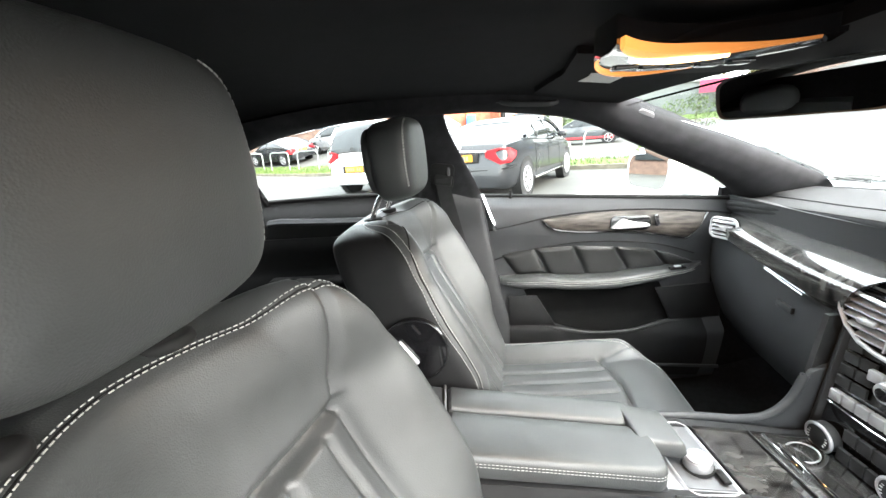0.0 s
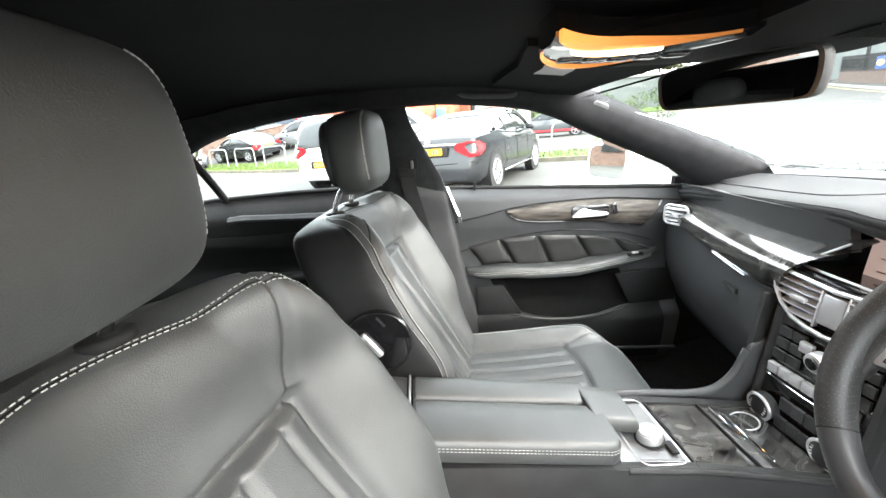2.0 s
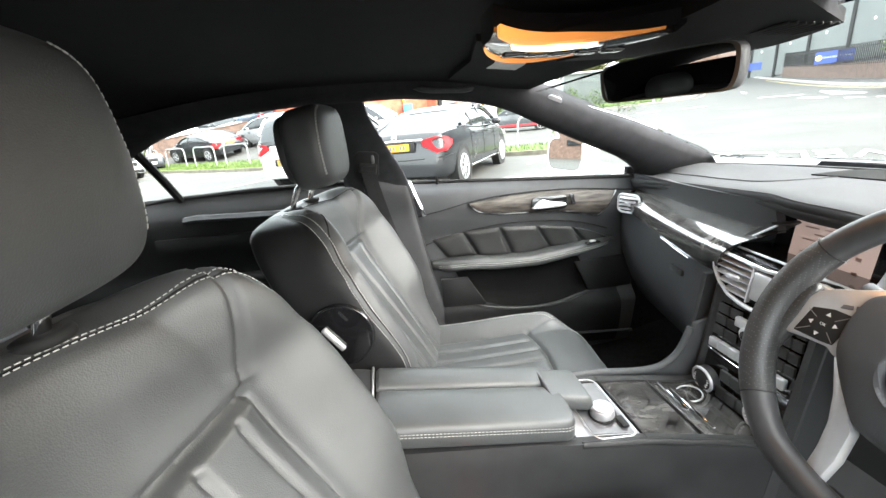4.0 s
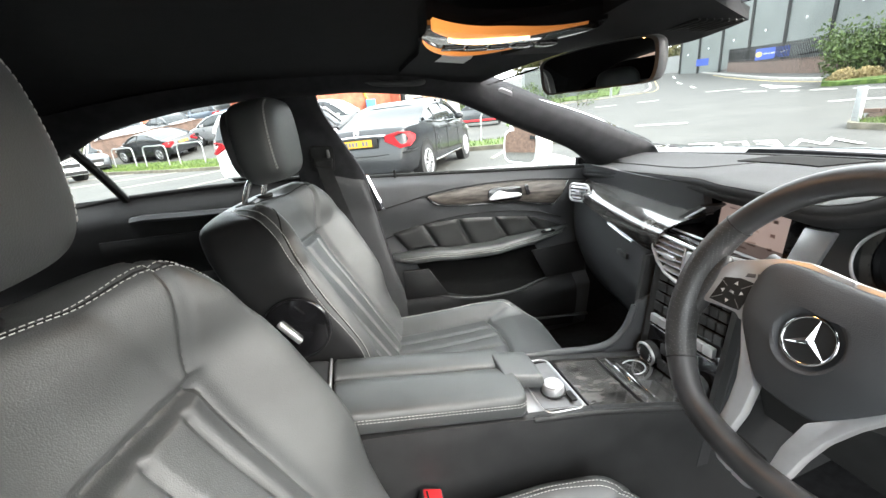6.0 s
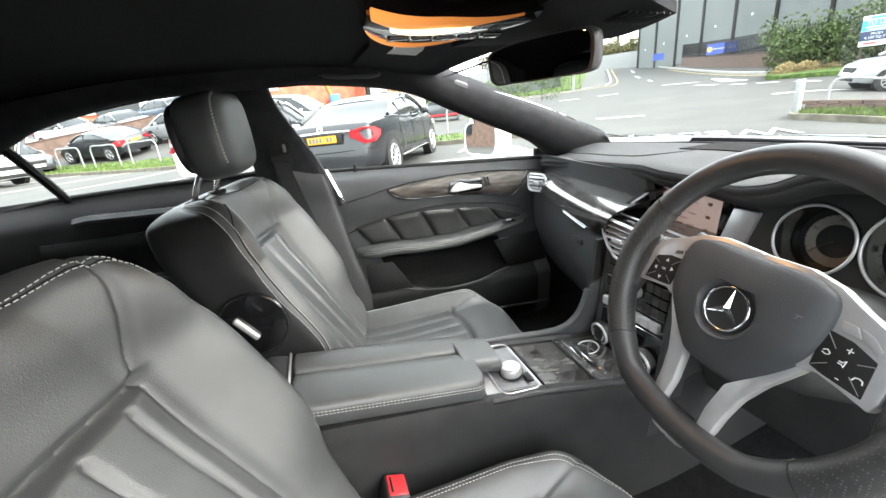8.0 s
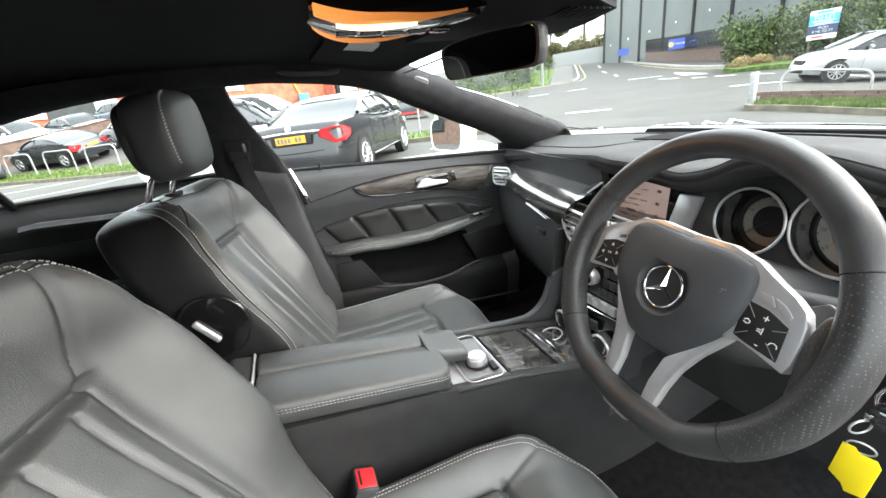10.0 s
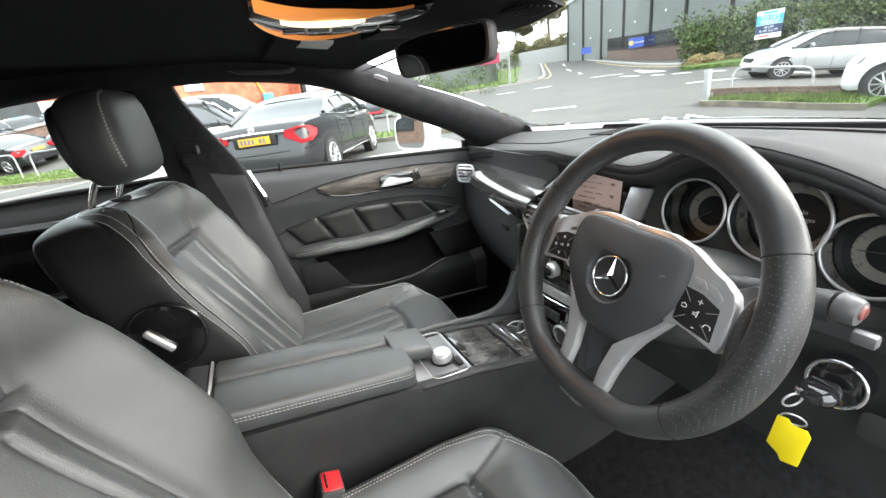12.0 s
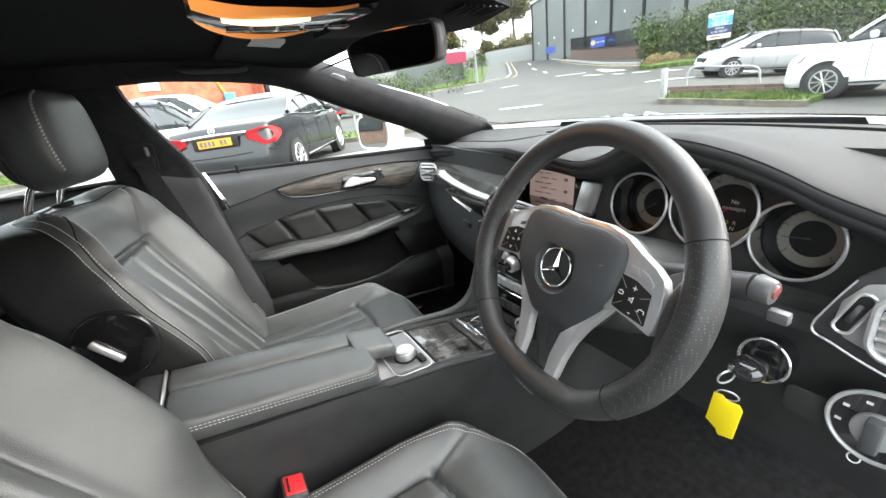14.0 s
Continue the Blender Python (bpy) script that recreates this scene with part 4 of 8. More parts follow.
top = part("top_pad", slab(dash_top, 110, 40, (0.004, 0, -0.012)), DASH_T, db)
bm = bm_new()
tube([Vector(dash_top(i / 200, 0.42)) + Vector((0, 0, 0.0004)) for i in range(201)], 0.0014, 6, bm=bm)
part("seam", bm, RUBBER, top, "dark sewn seam")
sp = [Vector(dash_top(u, v)) + Vector((0, 0, 0.0012)) for u, v in ((0.60, 0.86), (0.63, 0.70), (0.70, 0.66), (0.80, 0.66), (0.93, 0.68), (0.955, 0.76))]
part("airbag_seam", tube(spline(sp, 40), 0.0016, 6), RUBBER, top)
part("speaker_grille", slab(lambda u, v: Vector(dash_top(0.51 + 0.14 * u, 0.80 + 0.12 * v)) + Vector((0, 0, 0.003)), 8, 8, (0, 0, -0.004)), SHADE_GRILLE, top, "dark round-edged grille")
for k in range(6):
    part("demist_slat", rbox((1.10 + 0.018 * k, 1.245 + 0.004 * k, 0.958), (0.005, 0.05, 0.012), 0.002, 1), RUBBER, db)


def face_x(y):
    return 0.900 + (y - 1.30) * 0.2034


# passenger veneer panel
def trim_top(y):
    return lin(y, [(0.62, 0.914), (0.75, 0.904), (0.95, 0.897), (1.20, 0.892), (1.34, 0.886)])


def trim_low(y):
    return lin(y, [(0.70, 0.768), (0.80, 0.763), (0.86, 0.766), (0.97, 0.776), (1.10, 0.790), (1.25, 0.806), (1.34, 0.815)])


part("under_lip", slab(lambda u, v: (face_x(0.66 + 0.70 * u) + 0.070 - 0.02 * v, 0.66 + 0.70 * u, trim_top(0.66 + 0.70 * u) - 0.02 + 0.07 * v), 20, 6, (0.02, 0, 0)), PLASTIC, db)


def veneer(u, v):
    """A full ridge low down, then a facet that lies back to the lip; the inner end is cut on the slant of the screen bay."""
    end = 0.748 - 0.095 * v ** 1.4
    y = end + (1.345 - end) * u
    g = table(v, [(0, 0.0), (0.25, 0.28), (0.5, 0.58), (0.62, 0.68), (1, 0.90)])
    z = trim_low(y) + (trim_top(y) - trim_low(y)) * g
    return (face_x(y) + table(v, [(0, 0.012), (0.2, -0.009), (0.42, -0.012), (0.55, -0.002), (1, 0.070)]), y, z)


part("veneer_panel", slab(veneer, 60, 40, (0.02, 0, 0)), VENEER_C, db, "glossy dark veneer panel")
part("silver_line", tube([(face_x(y) - 0.004, y, trim_low(y) + 0.012) for y in (1.01, 0.95, 0.90, 0.855)], 0.0025, 6), CHROME, db)


def glove(u, v):
    y = 0.735 + 0.61 * u
    z = 0.40 + (trim_low(y) - 0.40) * v
    return (face_x(y) + 0.012 + 0.15 * (1 - v) ** 2.2 - 0.012 * math.sin(math.pi * v), y, z)


part("glovebox", slab(glove, 30, 24, (0.03, 0, 0)), PLASTIC_S, db, "soft dark glovebox lid")
part("glovebox_latch", rbox((face_x(0.92) + 0.004, 0.918, 0.722), (0.010, 0.062, 0.018), 0.004, 2, Matrix.Rotation(radians(-11), 4, "Z")), PLASTIC_D, db, "glossy black latch")


def vent(name, c, yaw, w, h, slats, tilt=0.0, body=GLOSS, rimm=SILVER):
    """An air vent facing back: centre, turn, width, height."""
    vm = Matrix.Translation(c) @ Matrix.Rotation(yaw, 4, "Z") @ Matrix.Rotation(tilt, 4, "X")
    ey, ez = vm.to_3x3() @ Vector((0, 1, 0)), vm.to_3x3() @ Vector((0, 0, 1))
    b = part(name, plate(rrect(w, h, h * 0.25), ey, ez, Vector(c) + vm.to_3x3() @ Vector((0.012, 0, 0)), 0.006, 0.0), RUBBER, db, "silver-slatted air vent")
    o = [Vector(c) + ey * p[0] + ez * p[1] for p in rrect(w, h, h * 0.28, 8)]
    part("frame", tube(o, 0.0042, 8, closed=True), rimm, b)
    for k in range(slats):
        z = h * ((k + 1) / (slats + 1) - 0.5)
        part("slat", rbox(Vector(c) + ez * z + vm.to_3x3() @ Vector((0.004, 0, 0)), (0.014, w * 0.93, 0.0045), 0.0015, 1, (vm.to_3x3() @ Matrix.Rotation(radians(-18), 3, "Y")).to_4x4()), SILVER, b)
    part("slider", rbox(Vector(c) + vm.to_3x3() @ Vector((-0.004, 0, 0)), (0.012, w * 0.22, h * 0.2), 0.003, 2, vm.to_3x3().to_4x4()), SILVER, b)
    return b


vent("air_vent", (face_x(1.235) - 0.016, 1.232, 0.852), radians(20), 0.082, 0.062, 4)
# twin centre vents in one silver surround, deeper towards the middle
CVY, CVX = 0.612, 0.783
cv_half = [(0.0, 0.833), (0.060, 0.837), (0.105, 0.839), (0.124, 0.834), (0.133, 0.818), (0.128, 0.798), (0.105, 0.773), (0.072, 0.755), (0.035, 0.748), (0.0, 0.746)]


def cv_pt(y, z, out=0.0):
    return Vector((CVX + 0.12 * (z - 0.8) - out - 0.010 * (1 - min(1, abs(y - CVY) / 0.12) ** 2), y, z))


def cv_width(z):
    return max(lin(z, [(b, a) for a, b in cv_half[:4:-1]]) if z < 0.82 else 0.118, 0.03)


loop_ = [(CVY + a, b) for a, b in cv_half] + [(CVY - a, b) for a, b in cv_half[-2:0:-1]]
vh = part("vent_housing", loft([[cv_pt(CVY + (y - CVY) * s_, 0.797 + (z - 0.797) * s_, o_) for y, z in loop_] for s_, o_ in ((1.10, -0.020), (1.10, -0.002), (1.07, 0.003), (1.0, 0.001), (0.97, -0.010))], caps=False), GLOSS, db, "glossy black vent surround")
part("vent_backing", loft([[cv_pt(CVY + (y - CVY) * s_, 0.797 + (z - 0.797) * s_, -0.014) for y, z in loop_] for s_ in (1.0, 0.5, 0.02)], caps=False), RUBBER, vh)
part("vent_frame", tube([cv_pt(y, z, 0.004) for y, z in loop_], 0.0045, 8, closed=True), SILVER, vh, "silver vent frame")
for z in (0.766, 0.781, 0.796, 0.811, 0.825):
    w_ = cv_width(z) - 0.004
    for sg in (-1, 1):
        if w_ > 0.034:
            part("slat", loft([[cv_pt(CVY + sg * y, z, 0.0) + Vector((a, 0, b)) for a, b in ((-0.006, -0.0042), (-0.007, -0.001), (0.008, 0.003), (0.008, -0.001))] for y in (0.026, 0.05, 0.075, w_) if y <= w_]), SILVER, vh)
for sg in (-1, 1):
    part("slider", rbox(cv_pt(CVY + sg * 0.066, 0.796, 0.006), (0.012, 0.034, 0.012), 0.004, 2), SILVER, vh)
    part("divider", rbox(cv_pt(CVY + sg * 0.025, 0.795, 0.001), (0.012, 0.004, 0.080), 0.0015, 1, Matrix.Rotation(0.12, 4, "Y")), SILVER, vh)
part("hazard_button", rbox(cv_pt(CVY, 0.795, 0.0), (0.012, 0.044, 0.060), 0.004, 2, Matrix.Rotation(0.12, 4, "Y")), SATIN, vh, "satin silver centre key")

# screen bay
part("screen_bay", slab(lambda u, v: (0.895 + 0.01 * v, 0.425 + 0.33 * u, 0.80 + 0.17 * v), 8, 8, (0.03, 0, 0)), PLASTIC, db)
part("bay_side", slab(lambda u, v: Vector((0.812, 0.738, 0.850)).lerp(Vector((0.822, 0.655, 0.912)), v) + Vector((0.09 * u, -0.010 * u, 0)), 6, 8, (0, 0.008, 0.004)), PLASTIC, db)
part("bay_edge", tube([(0.811, 0.735, 0.851), (0.818, 0.690, 0.882), (0.824, 0.650, 0.912)], 0.0024, 8), SATIN, db, "satin edge of the screen bay")
fr = part("screen_frame", plate(rrect(0.215, 0.118, 0.012), (0, -1, 0), (0.10, 0, 1), (0.890, 0.590, 0.876), 0.012, 0.003), GLOSS, db, "glossy black display frame")
SCREEN = glow("pale display", (0.30, 0.225, 0.20), 0.16)
SCREEN_INK = mat("faint screen print", (0.24, 0.15, 0.13), 0.5)
dsp = part("display", plate(rrect(0.150, 0.090, 0.002), (0, -1, 0), (0.10, 0, 1), (0.8775, 0.585, 0.877), 0.001), SCREEN, fr, "dim pinkish lit display")
bm = bm_new()
for k in range(6):
    for a, w, hh in ((0.040, 0.026, 0.0022), (0.008, 0.018, 0.0018)):
        rbox((0.8745 + 0.1 * (0.03 - 0.012 * k), 0.585 + a - 0.02 * (k % 2), 0.908 - 0.0125 * k), (0.0012, w, hh), 0, 1, None, bm)
part("menu_bars", bm, SCREEN_INK, dsp, "faint unreadable menu lines")
for k in range(3):
    part("menu_icon", rbox((0.8755 + 0.1 * (0.02 - 0.028 * k), 0.535, 0.897 - 0.028 * k), (0.0012, 0.009, 0.007), 0, 1), SCREEN_INK, dsp)
part("side_cover", plate([(0, 0), (0.050, 0.0), (0.068, 0.085), (0.018, 0.085)], (0, -1, 0), (0.15, 0, 1), (0.862, 0.492, 0.818), 0.012, 0.003), SATIN, db, "satin silver cover beside the screen")
part("bay_floor", slab(lambda u, v: (0.800 + 0.11 * v, 0.43 + 0.31 * u, 0.846 - 0.010 * (1 - u) + 0.003 * v), 8, 6, (0, 0, -0.015)), GLOSS, db)
part("bay_strip", tube([(0.811, 0.737, 0.850), (0.798, 0.60, 0.849), (0.800, 0.44, 0.838)], 0.0030, 8), SATIN, db)


# centre stack
def sx(z):
    return 0.782 - 0.13 * (0.84 - z)


part("control_panel", slab(lambda u, v: (sx(0.50 + 0.27 * v) + 0.008, 0.512 + 0.196 * u, 0.50 + 0.25 * v), 10, 12, (0.05, 0, 0)), GLOSS, db, "glossy black control panel")
for y0_ in (0.706, 0.484):
    part("stack_face", slab(lambda u, v, y0_=y0_: (sx(0.47 + 0.29 * v) + 0.004 + 0.012 * math.cos(math.pi * u) ** 2, y0_ + 0.032 * u, 0.47 + 0.29 * v), 8, 12, (0.05, 0, 0)), PLASTIC, db)
for yy in (0.487, 0.744):
    part("stack_cheek", slab(lambda u, v, yy=yy: (sx(0.40 + 0.38 * v) - 0.010 + 0.32 * u, yy, 0.38 + 0.40 * v), 6, 8, (0, 0.012, 0)), PLASTIC_D, db)
EYS, EZS = Vector((0, -1, 0)), Vector((0.13, 0, 1)).normalized()
for r in range(4):
    for c in range(2):
        z = 0.742 - 0.026 * r
        part("radio_key", rbox((sx(z) + 0.004, 0.689 - 0.031 * c, z), (0.006, 0.028, 0.021), 0.0008, 1), PLASTIC_D, db)
for r in range(4):
    for c in range(3):
        z = 0.742 - 0.026 * r
        part("number_key", rbox((sx(z) + 0.004, 0.566 - 0.022 * c, z), (0.006, 0.019, 0.021), 0.0008, 1), PLASTIC_D, db)
kn = part("volume_knob", cyl((sx(0.695) - 0.006, 0.606, 0.695), (-1, 0, -0.13), 0.021, 0.022, 32, 0.019, 0.002), SILVER, db, "silver volume knob")
part("knob_cap", cyl((sx(0.695) - 0.019, 0.606, 0.6935), (-1, 0, -0.13), 0.012, 0.004, 24, bev=0.001), GLOSS, kn)
part("select_key", rbox((sx(0.705) - 0.001, 0.636, 0.708), (0.012, 0.026, 0.022), 0.003), SILVER, db)
for c in range(7):
    z = 0.634
    part("switch_key", rbox((sx(z) + 0.001, 0.688 - 0.026 * c, z), (0.012, 0.0240, 0.022), 0.0018, 2), SILVER, db)
part("stack_line", tube([(sx(0.612) + 0.003, 0.706, 0.614), (sx(0.612) - 0.001, 0.61, 0.612), (sx(0.612) + 0.003, 0.514, 0.614)], 0.002, 6), CHROME, db)
for yy in (0.681, 0.540):
    c0 = Vector((sx(0.545) - 0.004, yy, 0.545))
    d0 = part("temperature_dial", cyl(c0, (-1, 0, -0.13), 0.030, 0.024, 36, 0.027, 0.003), PLASTIC_D, db, "round temperature dial with silver rim")
    part("rim", ring(c0 + Vector((-0.010, 0, 0)), (-1, 0, -0.13), 0.0275, 0.0035, 36, 8), SILVER, d0)
    bm = bm_new()
    for k in range(15):
        a = radians(-120 + 240 * k / 14)
        rbox(c0 + Vector((-0.0135, 0, 0)) + EYS * 0.019 * math.sin(a) + EZS * 0.019 * math.cos(a), (0.001, 0.0022, 0.0045), 0, 1, Matrix.Rotation(a, 4, "X"), bm)
    part("scale_marks", bm, PALE, d0, "white scale marks")
for r in range(2):
    for c in range(3):
        z = 0.575 - 0.040 * r
        part("climate_key", rbox((sx(z) - 0.001, 0.638 - 0.0275 * c, z), (0.008, 0.0255, 0.026), 0.001, 1), PLASTIC_D, db)

# instrument cluster
part("cluster_panel", slab(lambda u, v: (0.950, -0.05 + 0.475 * u, 0.78 + 0.20 * v), 10, 8, (0.02, 0, 0)), RUBBER, db)
part("cluster_floor", slab(lambda u, v: (0.775 + 0.11 * v, -0.10 + 0.53 * u, 0.795 + 0.0 * v), 10, 6, (0, 0, -0.02)), PLASTIC_D, db)
part("hood_liner", slab(lambda u, v: (soft(-0.06 + 0.47 * u, LIPX) + 0.018 + 0.10 * v, -0.06 + 0.47 * u, soft(-0.06 + 0.47 * u, LIPZ, 0.02) - 0.018 - 0.006 * v), 40, 5, (0, 0, 0.01)), PLASTIC, db)
gax = Vector((-1, 0, 0.22)).normalized()
gy, gz = Vector((0, -1, 0)), Vector((0.22, 0, 1)).normalized()
GAUGES = (((0.860, 0.334, 0.877), 0.058), ((0.863, 0.202, 0.888), 0.0685), ((0.858, 0.083, 0.862), 0.056))
# panel round the gauge tubes, open where they pass
bm = bm_new()
gn, gm = 150, 66
gv = {}
for i in range(gn):
    for k in range(gm):
        y, z = -0.075 + 0.51 * i / gn, 0.775 + 0.225 * k / gm
        cy_, cz_ = y + 0.255 / gn, z + 0.1125 / gm
        if any((cy_ - c[1]) ** 2 + ((cz_ - c[2]) * 1.02) ** 2 < (r + 0.001) ** 2 for c, r in GAUGES) or cz_ > soft(cy_, LIPZ, 0.02) - 0.02:
            continue
        q4 = []
        for a, b in ((i, k), (i + 1, k), (i + 1, k + 1), (i, k + 1)):
            if (a, b) not in gv:
                zz = 0.775 + 0.225 * b / gm
                gv[(a, b)] = bm.verts.new((0.868 + 0.22 * (zz - 0.874), -0.075 + 0.51 * a / gn, zz))
            q4.append(gv[(a, b)])
        bm.faces.new(q4)
part("gauge_panel", bm, PLASTIC_D, db)
CREAM = mat("pale dial band", (0.34, 0.32, 0.28), 0.45, 0.2, var=0.06, scale=40)


def dial_m(c, x, y):
    m = Matrix((gy, gz, gax)).transposed().to_4x4()
    m.translation = c + gy * x + gz * y
    return m


for n_, (c0, R) in enumerate(GAUGES):
    c0 = Vector(c0)
    dep = 0.066
    circ = lambda r, s, c0=c0: [c0 - gax * s + (gy * math.cos(t) + gz * math.sin(t)) * r for t in [2 * math.pi * k / 56 for k in range(56)]]
    g = part("gauge", cyl(c0 - gax * (dep + 0.004), gax, R * 0.97, 0.006, 56), DIAL_D, db, "deep round gauge with bright rim")
    part("gauge_rim", ring(c0, gax, R, 0.0026, 64, 10), SILVER, g, "bright silver gauge rim")
    part("gauge_tube", loft([circ(R * 0.97, dep), circ(R * 0.985, dep * 0.5), circ(R, 0.0)], caps=False), GLOSS, g)
    ro, ri = (R * 0.78, R * 0.50) if n_ != 1 else (R * 0.90, R * 0.62)
    part("dial_band", loft([circ(ro, dep - 0.0005), circ(ro * 0.99, dep - 0.002), circ(ri, dep - 0.0015), circ(ri * 0.99, dep - 0.0005)], caps=False), CREAM, g, "pale dial ring")
    bm = bm_new()
    for k in range(21):
        t = radians(-130 + 260 * k / 20)
        long = 0.10 if k % 5 == 0 else 0.05
        mid = c0 - gax * (dep - 0.0028) + (gy * math.sin(t) + gz * math.cos(t)) * (ro - R * (0.01 + long / 2))
        rbox(mid, (0.0006, 0.0013, R * long), 0, 1, gax.to_track_quat("-X", "Z").to_matrix().to_4x4() @ Matrix.Rotation(-t, 4, "X"), bm)
    part("scale_marks", bm, INK, g, "dark scale marks")
    for k in range(5 if n_ != 1 else 9):
        cnt = 4 if n_ != 1 else 8
        t = radians(-130 + 260 * k / cnt)
        lettering(str(k if n_ == 2 else (k * 20 if n_ == 1 else (k * 30))), dial_m(c0 - gax * (dep - 0.0025), math.sin(t) * (ro + ri) / 2, math.cos(t) * (ro + ri) / 2), R * 0.13, INK, g, "numeral", 0.0002)
    t = radians(-95 if n_ == 2 else -128)
    part("needle", tube([c0 - gax * (dep - 0.005), c0 - gax * (dep - 0.005) + (gy * math.sin(t) + gz * math.cos(t)) * R * 0.66], [0.0015, 0.0006], 6), RED if n_ == 1 else INK, g)
    if n_ == 1:
        for wd_, x, y, sz in (("No", 0.006, 0.012, 0.010), ("messages", 0.006, 0.001, 0.010), ("N", 0.010, -0.034, 0.010), ("D", 0.006, -0.045, 0.010), ("R", 0.012, -0.024, 0.009)):
            lettering(wd_, dial_m(c0 - gax * (dep - 0.002), x, y), sz, PALE, g, "display_text", 0.0002)
        lettering("ECO", dial_m(c0 - gax * (dep - 0.002), -0.006, -0.024), 0.009, YELLOW, g, "display_text", 0.0002)

# driver side lower dash
def knee(u, v):
    y = -0.16 + 0.64 * u
    z = 0.48 + 0.33 * v
    return (0.772 + 0.10 * (1 - v) ** 1.6 + 0.02 * v, y, z)


part("knee_panel", slab(knee, 24, 16, (0.03, 0, 0)), PLASTIC_D, db)
ET = [(0.016, 0.795), (0.002, 0.835), (-0.012, 0.868), (-0.028, 0.884), (-0.060, 0.894), (-0.160, 0.902), (-0.160, 0.752), (-0.060, 0.768), (-0.010, 0.784)]
part("end_trim", plate([(-y, z - 0.8) for y, z in ET], (0, -1, 0), (0.12, 0, 1), (0.772, 0, 0.8), 0.022, 0.005), PLASTIC, db)
part("end_trim_edge", tube(spline([Vector((0.752 + 0.12 * (z - 0.8), y, z)) for y, z in ((-0.014, 0.868), (0.001, 0.835), (0.013, 0.797), (-0.010, 0.785), (-0.060, 0.769), (-0.150, 0.754))], 40), 0.0016, 6), SILVER, db, "thin silver edge line")
vs_ = [(-0.004, 0.812), (-0.006, 0.840), (-0.022, 0.866), (-0.045, 0.874), (-0.155, 0.884), (-0.155, 0.776), (-0.045, 0.788), (-0.016, 0.797)]
part("vent_housing", plate([(-y, z - 0.8) for y, z in vs_], (0, -1, 0), (0.12, 0, 1), (0.757, 0, 0.8), 0.010, 0.004), SATIN, db, "satin silver vent surround")
vent("air_vent", (0.745, -0.098, 0.829), radians(6), 0.120, 0.076, 5)
wm = part("wheel_slot", plate(rrect(0.013, 0.046, 0.006), (0, -1, -0.35), (0.12, -0.35, 1), (0.7475, -0.021, 0.833), 0.003, 0.001), RUBBER, db)
part("slot_frame", tube([Vector((0.7455, -0.021, 0.833)) + Vector((0, -1, -0.35)) * a + Vector((0.12, -0.35, 1)) * b for a, b in rrect(0.016, 0.050, 0.0075)], 0.0020, 6, closed=True), SILVER, wm)
part("vent_wheel", cyl((0.750, -0.021, 0.833), (0, 1, 0.35), 0.014, 0.006, 28, bev=0.002), PLASTIC, wm)
ls = Vector((0.760, -0.064, 0.694))
lsw = part("light_switch", cyl(ls, (-1, 0, 0.1), 0.044, 0.014, 40, bev=0.003), CLEARP, db, "round rotary light switch with silver ring")
part("ring", ring(ls + Vector((-0.006, 0, 0)), (-1, 0, 0.1), 0.0445, 0.003, 40, 8), SILVER, lsw)
part("knob", cyl(ls + Vector((-0.012, 0, 0)), (-1, 0, 0.1), 0.022, 0.012, 28, bev=0.003), SATIN, lsw)
part("grip", rbox(ls + Vector((-0.022, 0, 0)), (0.016, 0.016, 0.044), 0.003), PLATE_K, lsw)
bm = bm_new()
for k in range(6):
    a = radians(-100 + 40 * k)
    rbox(ls + Vector((-0.0085, -0.034 * math.sin(a), 0.034 * math.cos(a))), (0.001, 0.006, 0.0035), 0, 1, None, bm)
part("symbols", bm, PALE, lsw, "small white symbols")
part("parking_symbol", ring((0.766, -0.051, 0.630), (-1, 0, 0.3), 0.0060, 0.0010, 24, 6), PALE, db)
part("fog_button", plate(rrect(0.05, 0.042, 0.01), (0, -1, 0), (0.06, 0, 1), (0.772, 0.005, 0.672), 0.004, 0.002), PLASTIC_D, db)

# ignition with key
ig = Vector((0.760, 0.055, 0.722))
igp = part("ignition", cyl(ig + Vector((0.01, 0, 0)), (-1, 0, 0.18), 0.031, 0.03, 40, bev=0.003), GLOSS, db, "ignition lock with bright ring")
part("ring", ring(ig + Vector((-0.006, 0, 0)), (-1, 0, 0.18), 0.030, 0.0028, 44, 10), CHROME, igp)
ky = thing("car_key", (0.735, 0.055, 0.715), "black car key in the ignition with yellow tag hanging", "car key")
part("fob", headrest_mesh(ig + Vector((-0.028, 0.004, -0.002)), (0.020, 0.021, 0.012), (0.7, 0.7, 0.7), 0.0), CLEARP, ky, "glossy black key head")
part("fob_edge", rbox(ig + Vector((-0.044, 0.018, -0.004)), (0.012, 0.012, 0.012), 0.003), CHROME, ky)
part("loop", ring((0.712, 0.078, 0.700), (0.5, 1, 0.2), 0.012, 0.0014, 28, 8), SILVER, ky)
part("split_ring", ring((0.706, 0.070, 0.676), (1, 0.3, 0.5), 0.013, 0.0012, 30, 8), SILVER, ky)
tg = [(0, 0), (0.012, 0.004), (0.018, 0.0), (0.034, 0.006), (0.040, 0.0), (0.040, -0.052), (0.022, -0.062), (0.016, -0.055), (0.0, -0.050)]
tag = part("tag", plate(tg, Vector((-0.10, -0.99, -0.16)).normalized(), (0.05, -0.10, 0.99), (0.704, 0.086, 0.674), 0.0018, 0.0004), YELLOW, ky, "bright yellow plastic tag")
part("tag_hole", cyl((0.7025, 0.062, 0.621), (1, 0.1, 0), 0.0022, 0.003, 12), INK, tag)

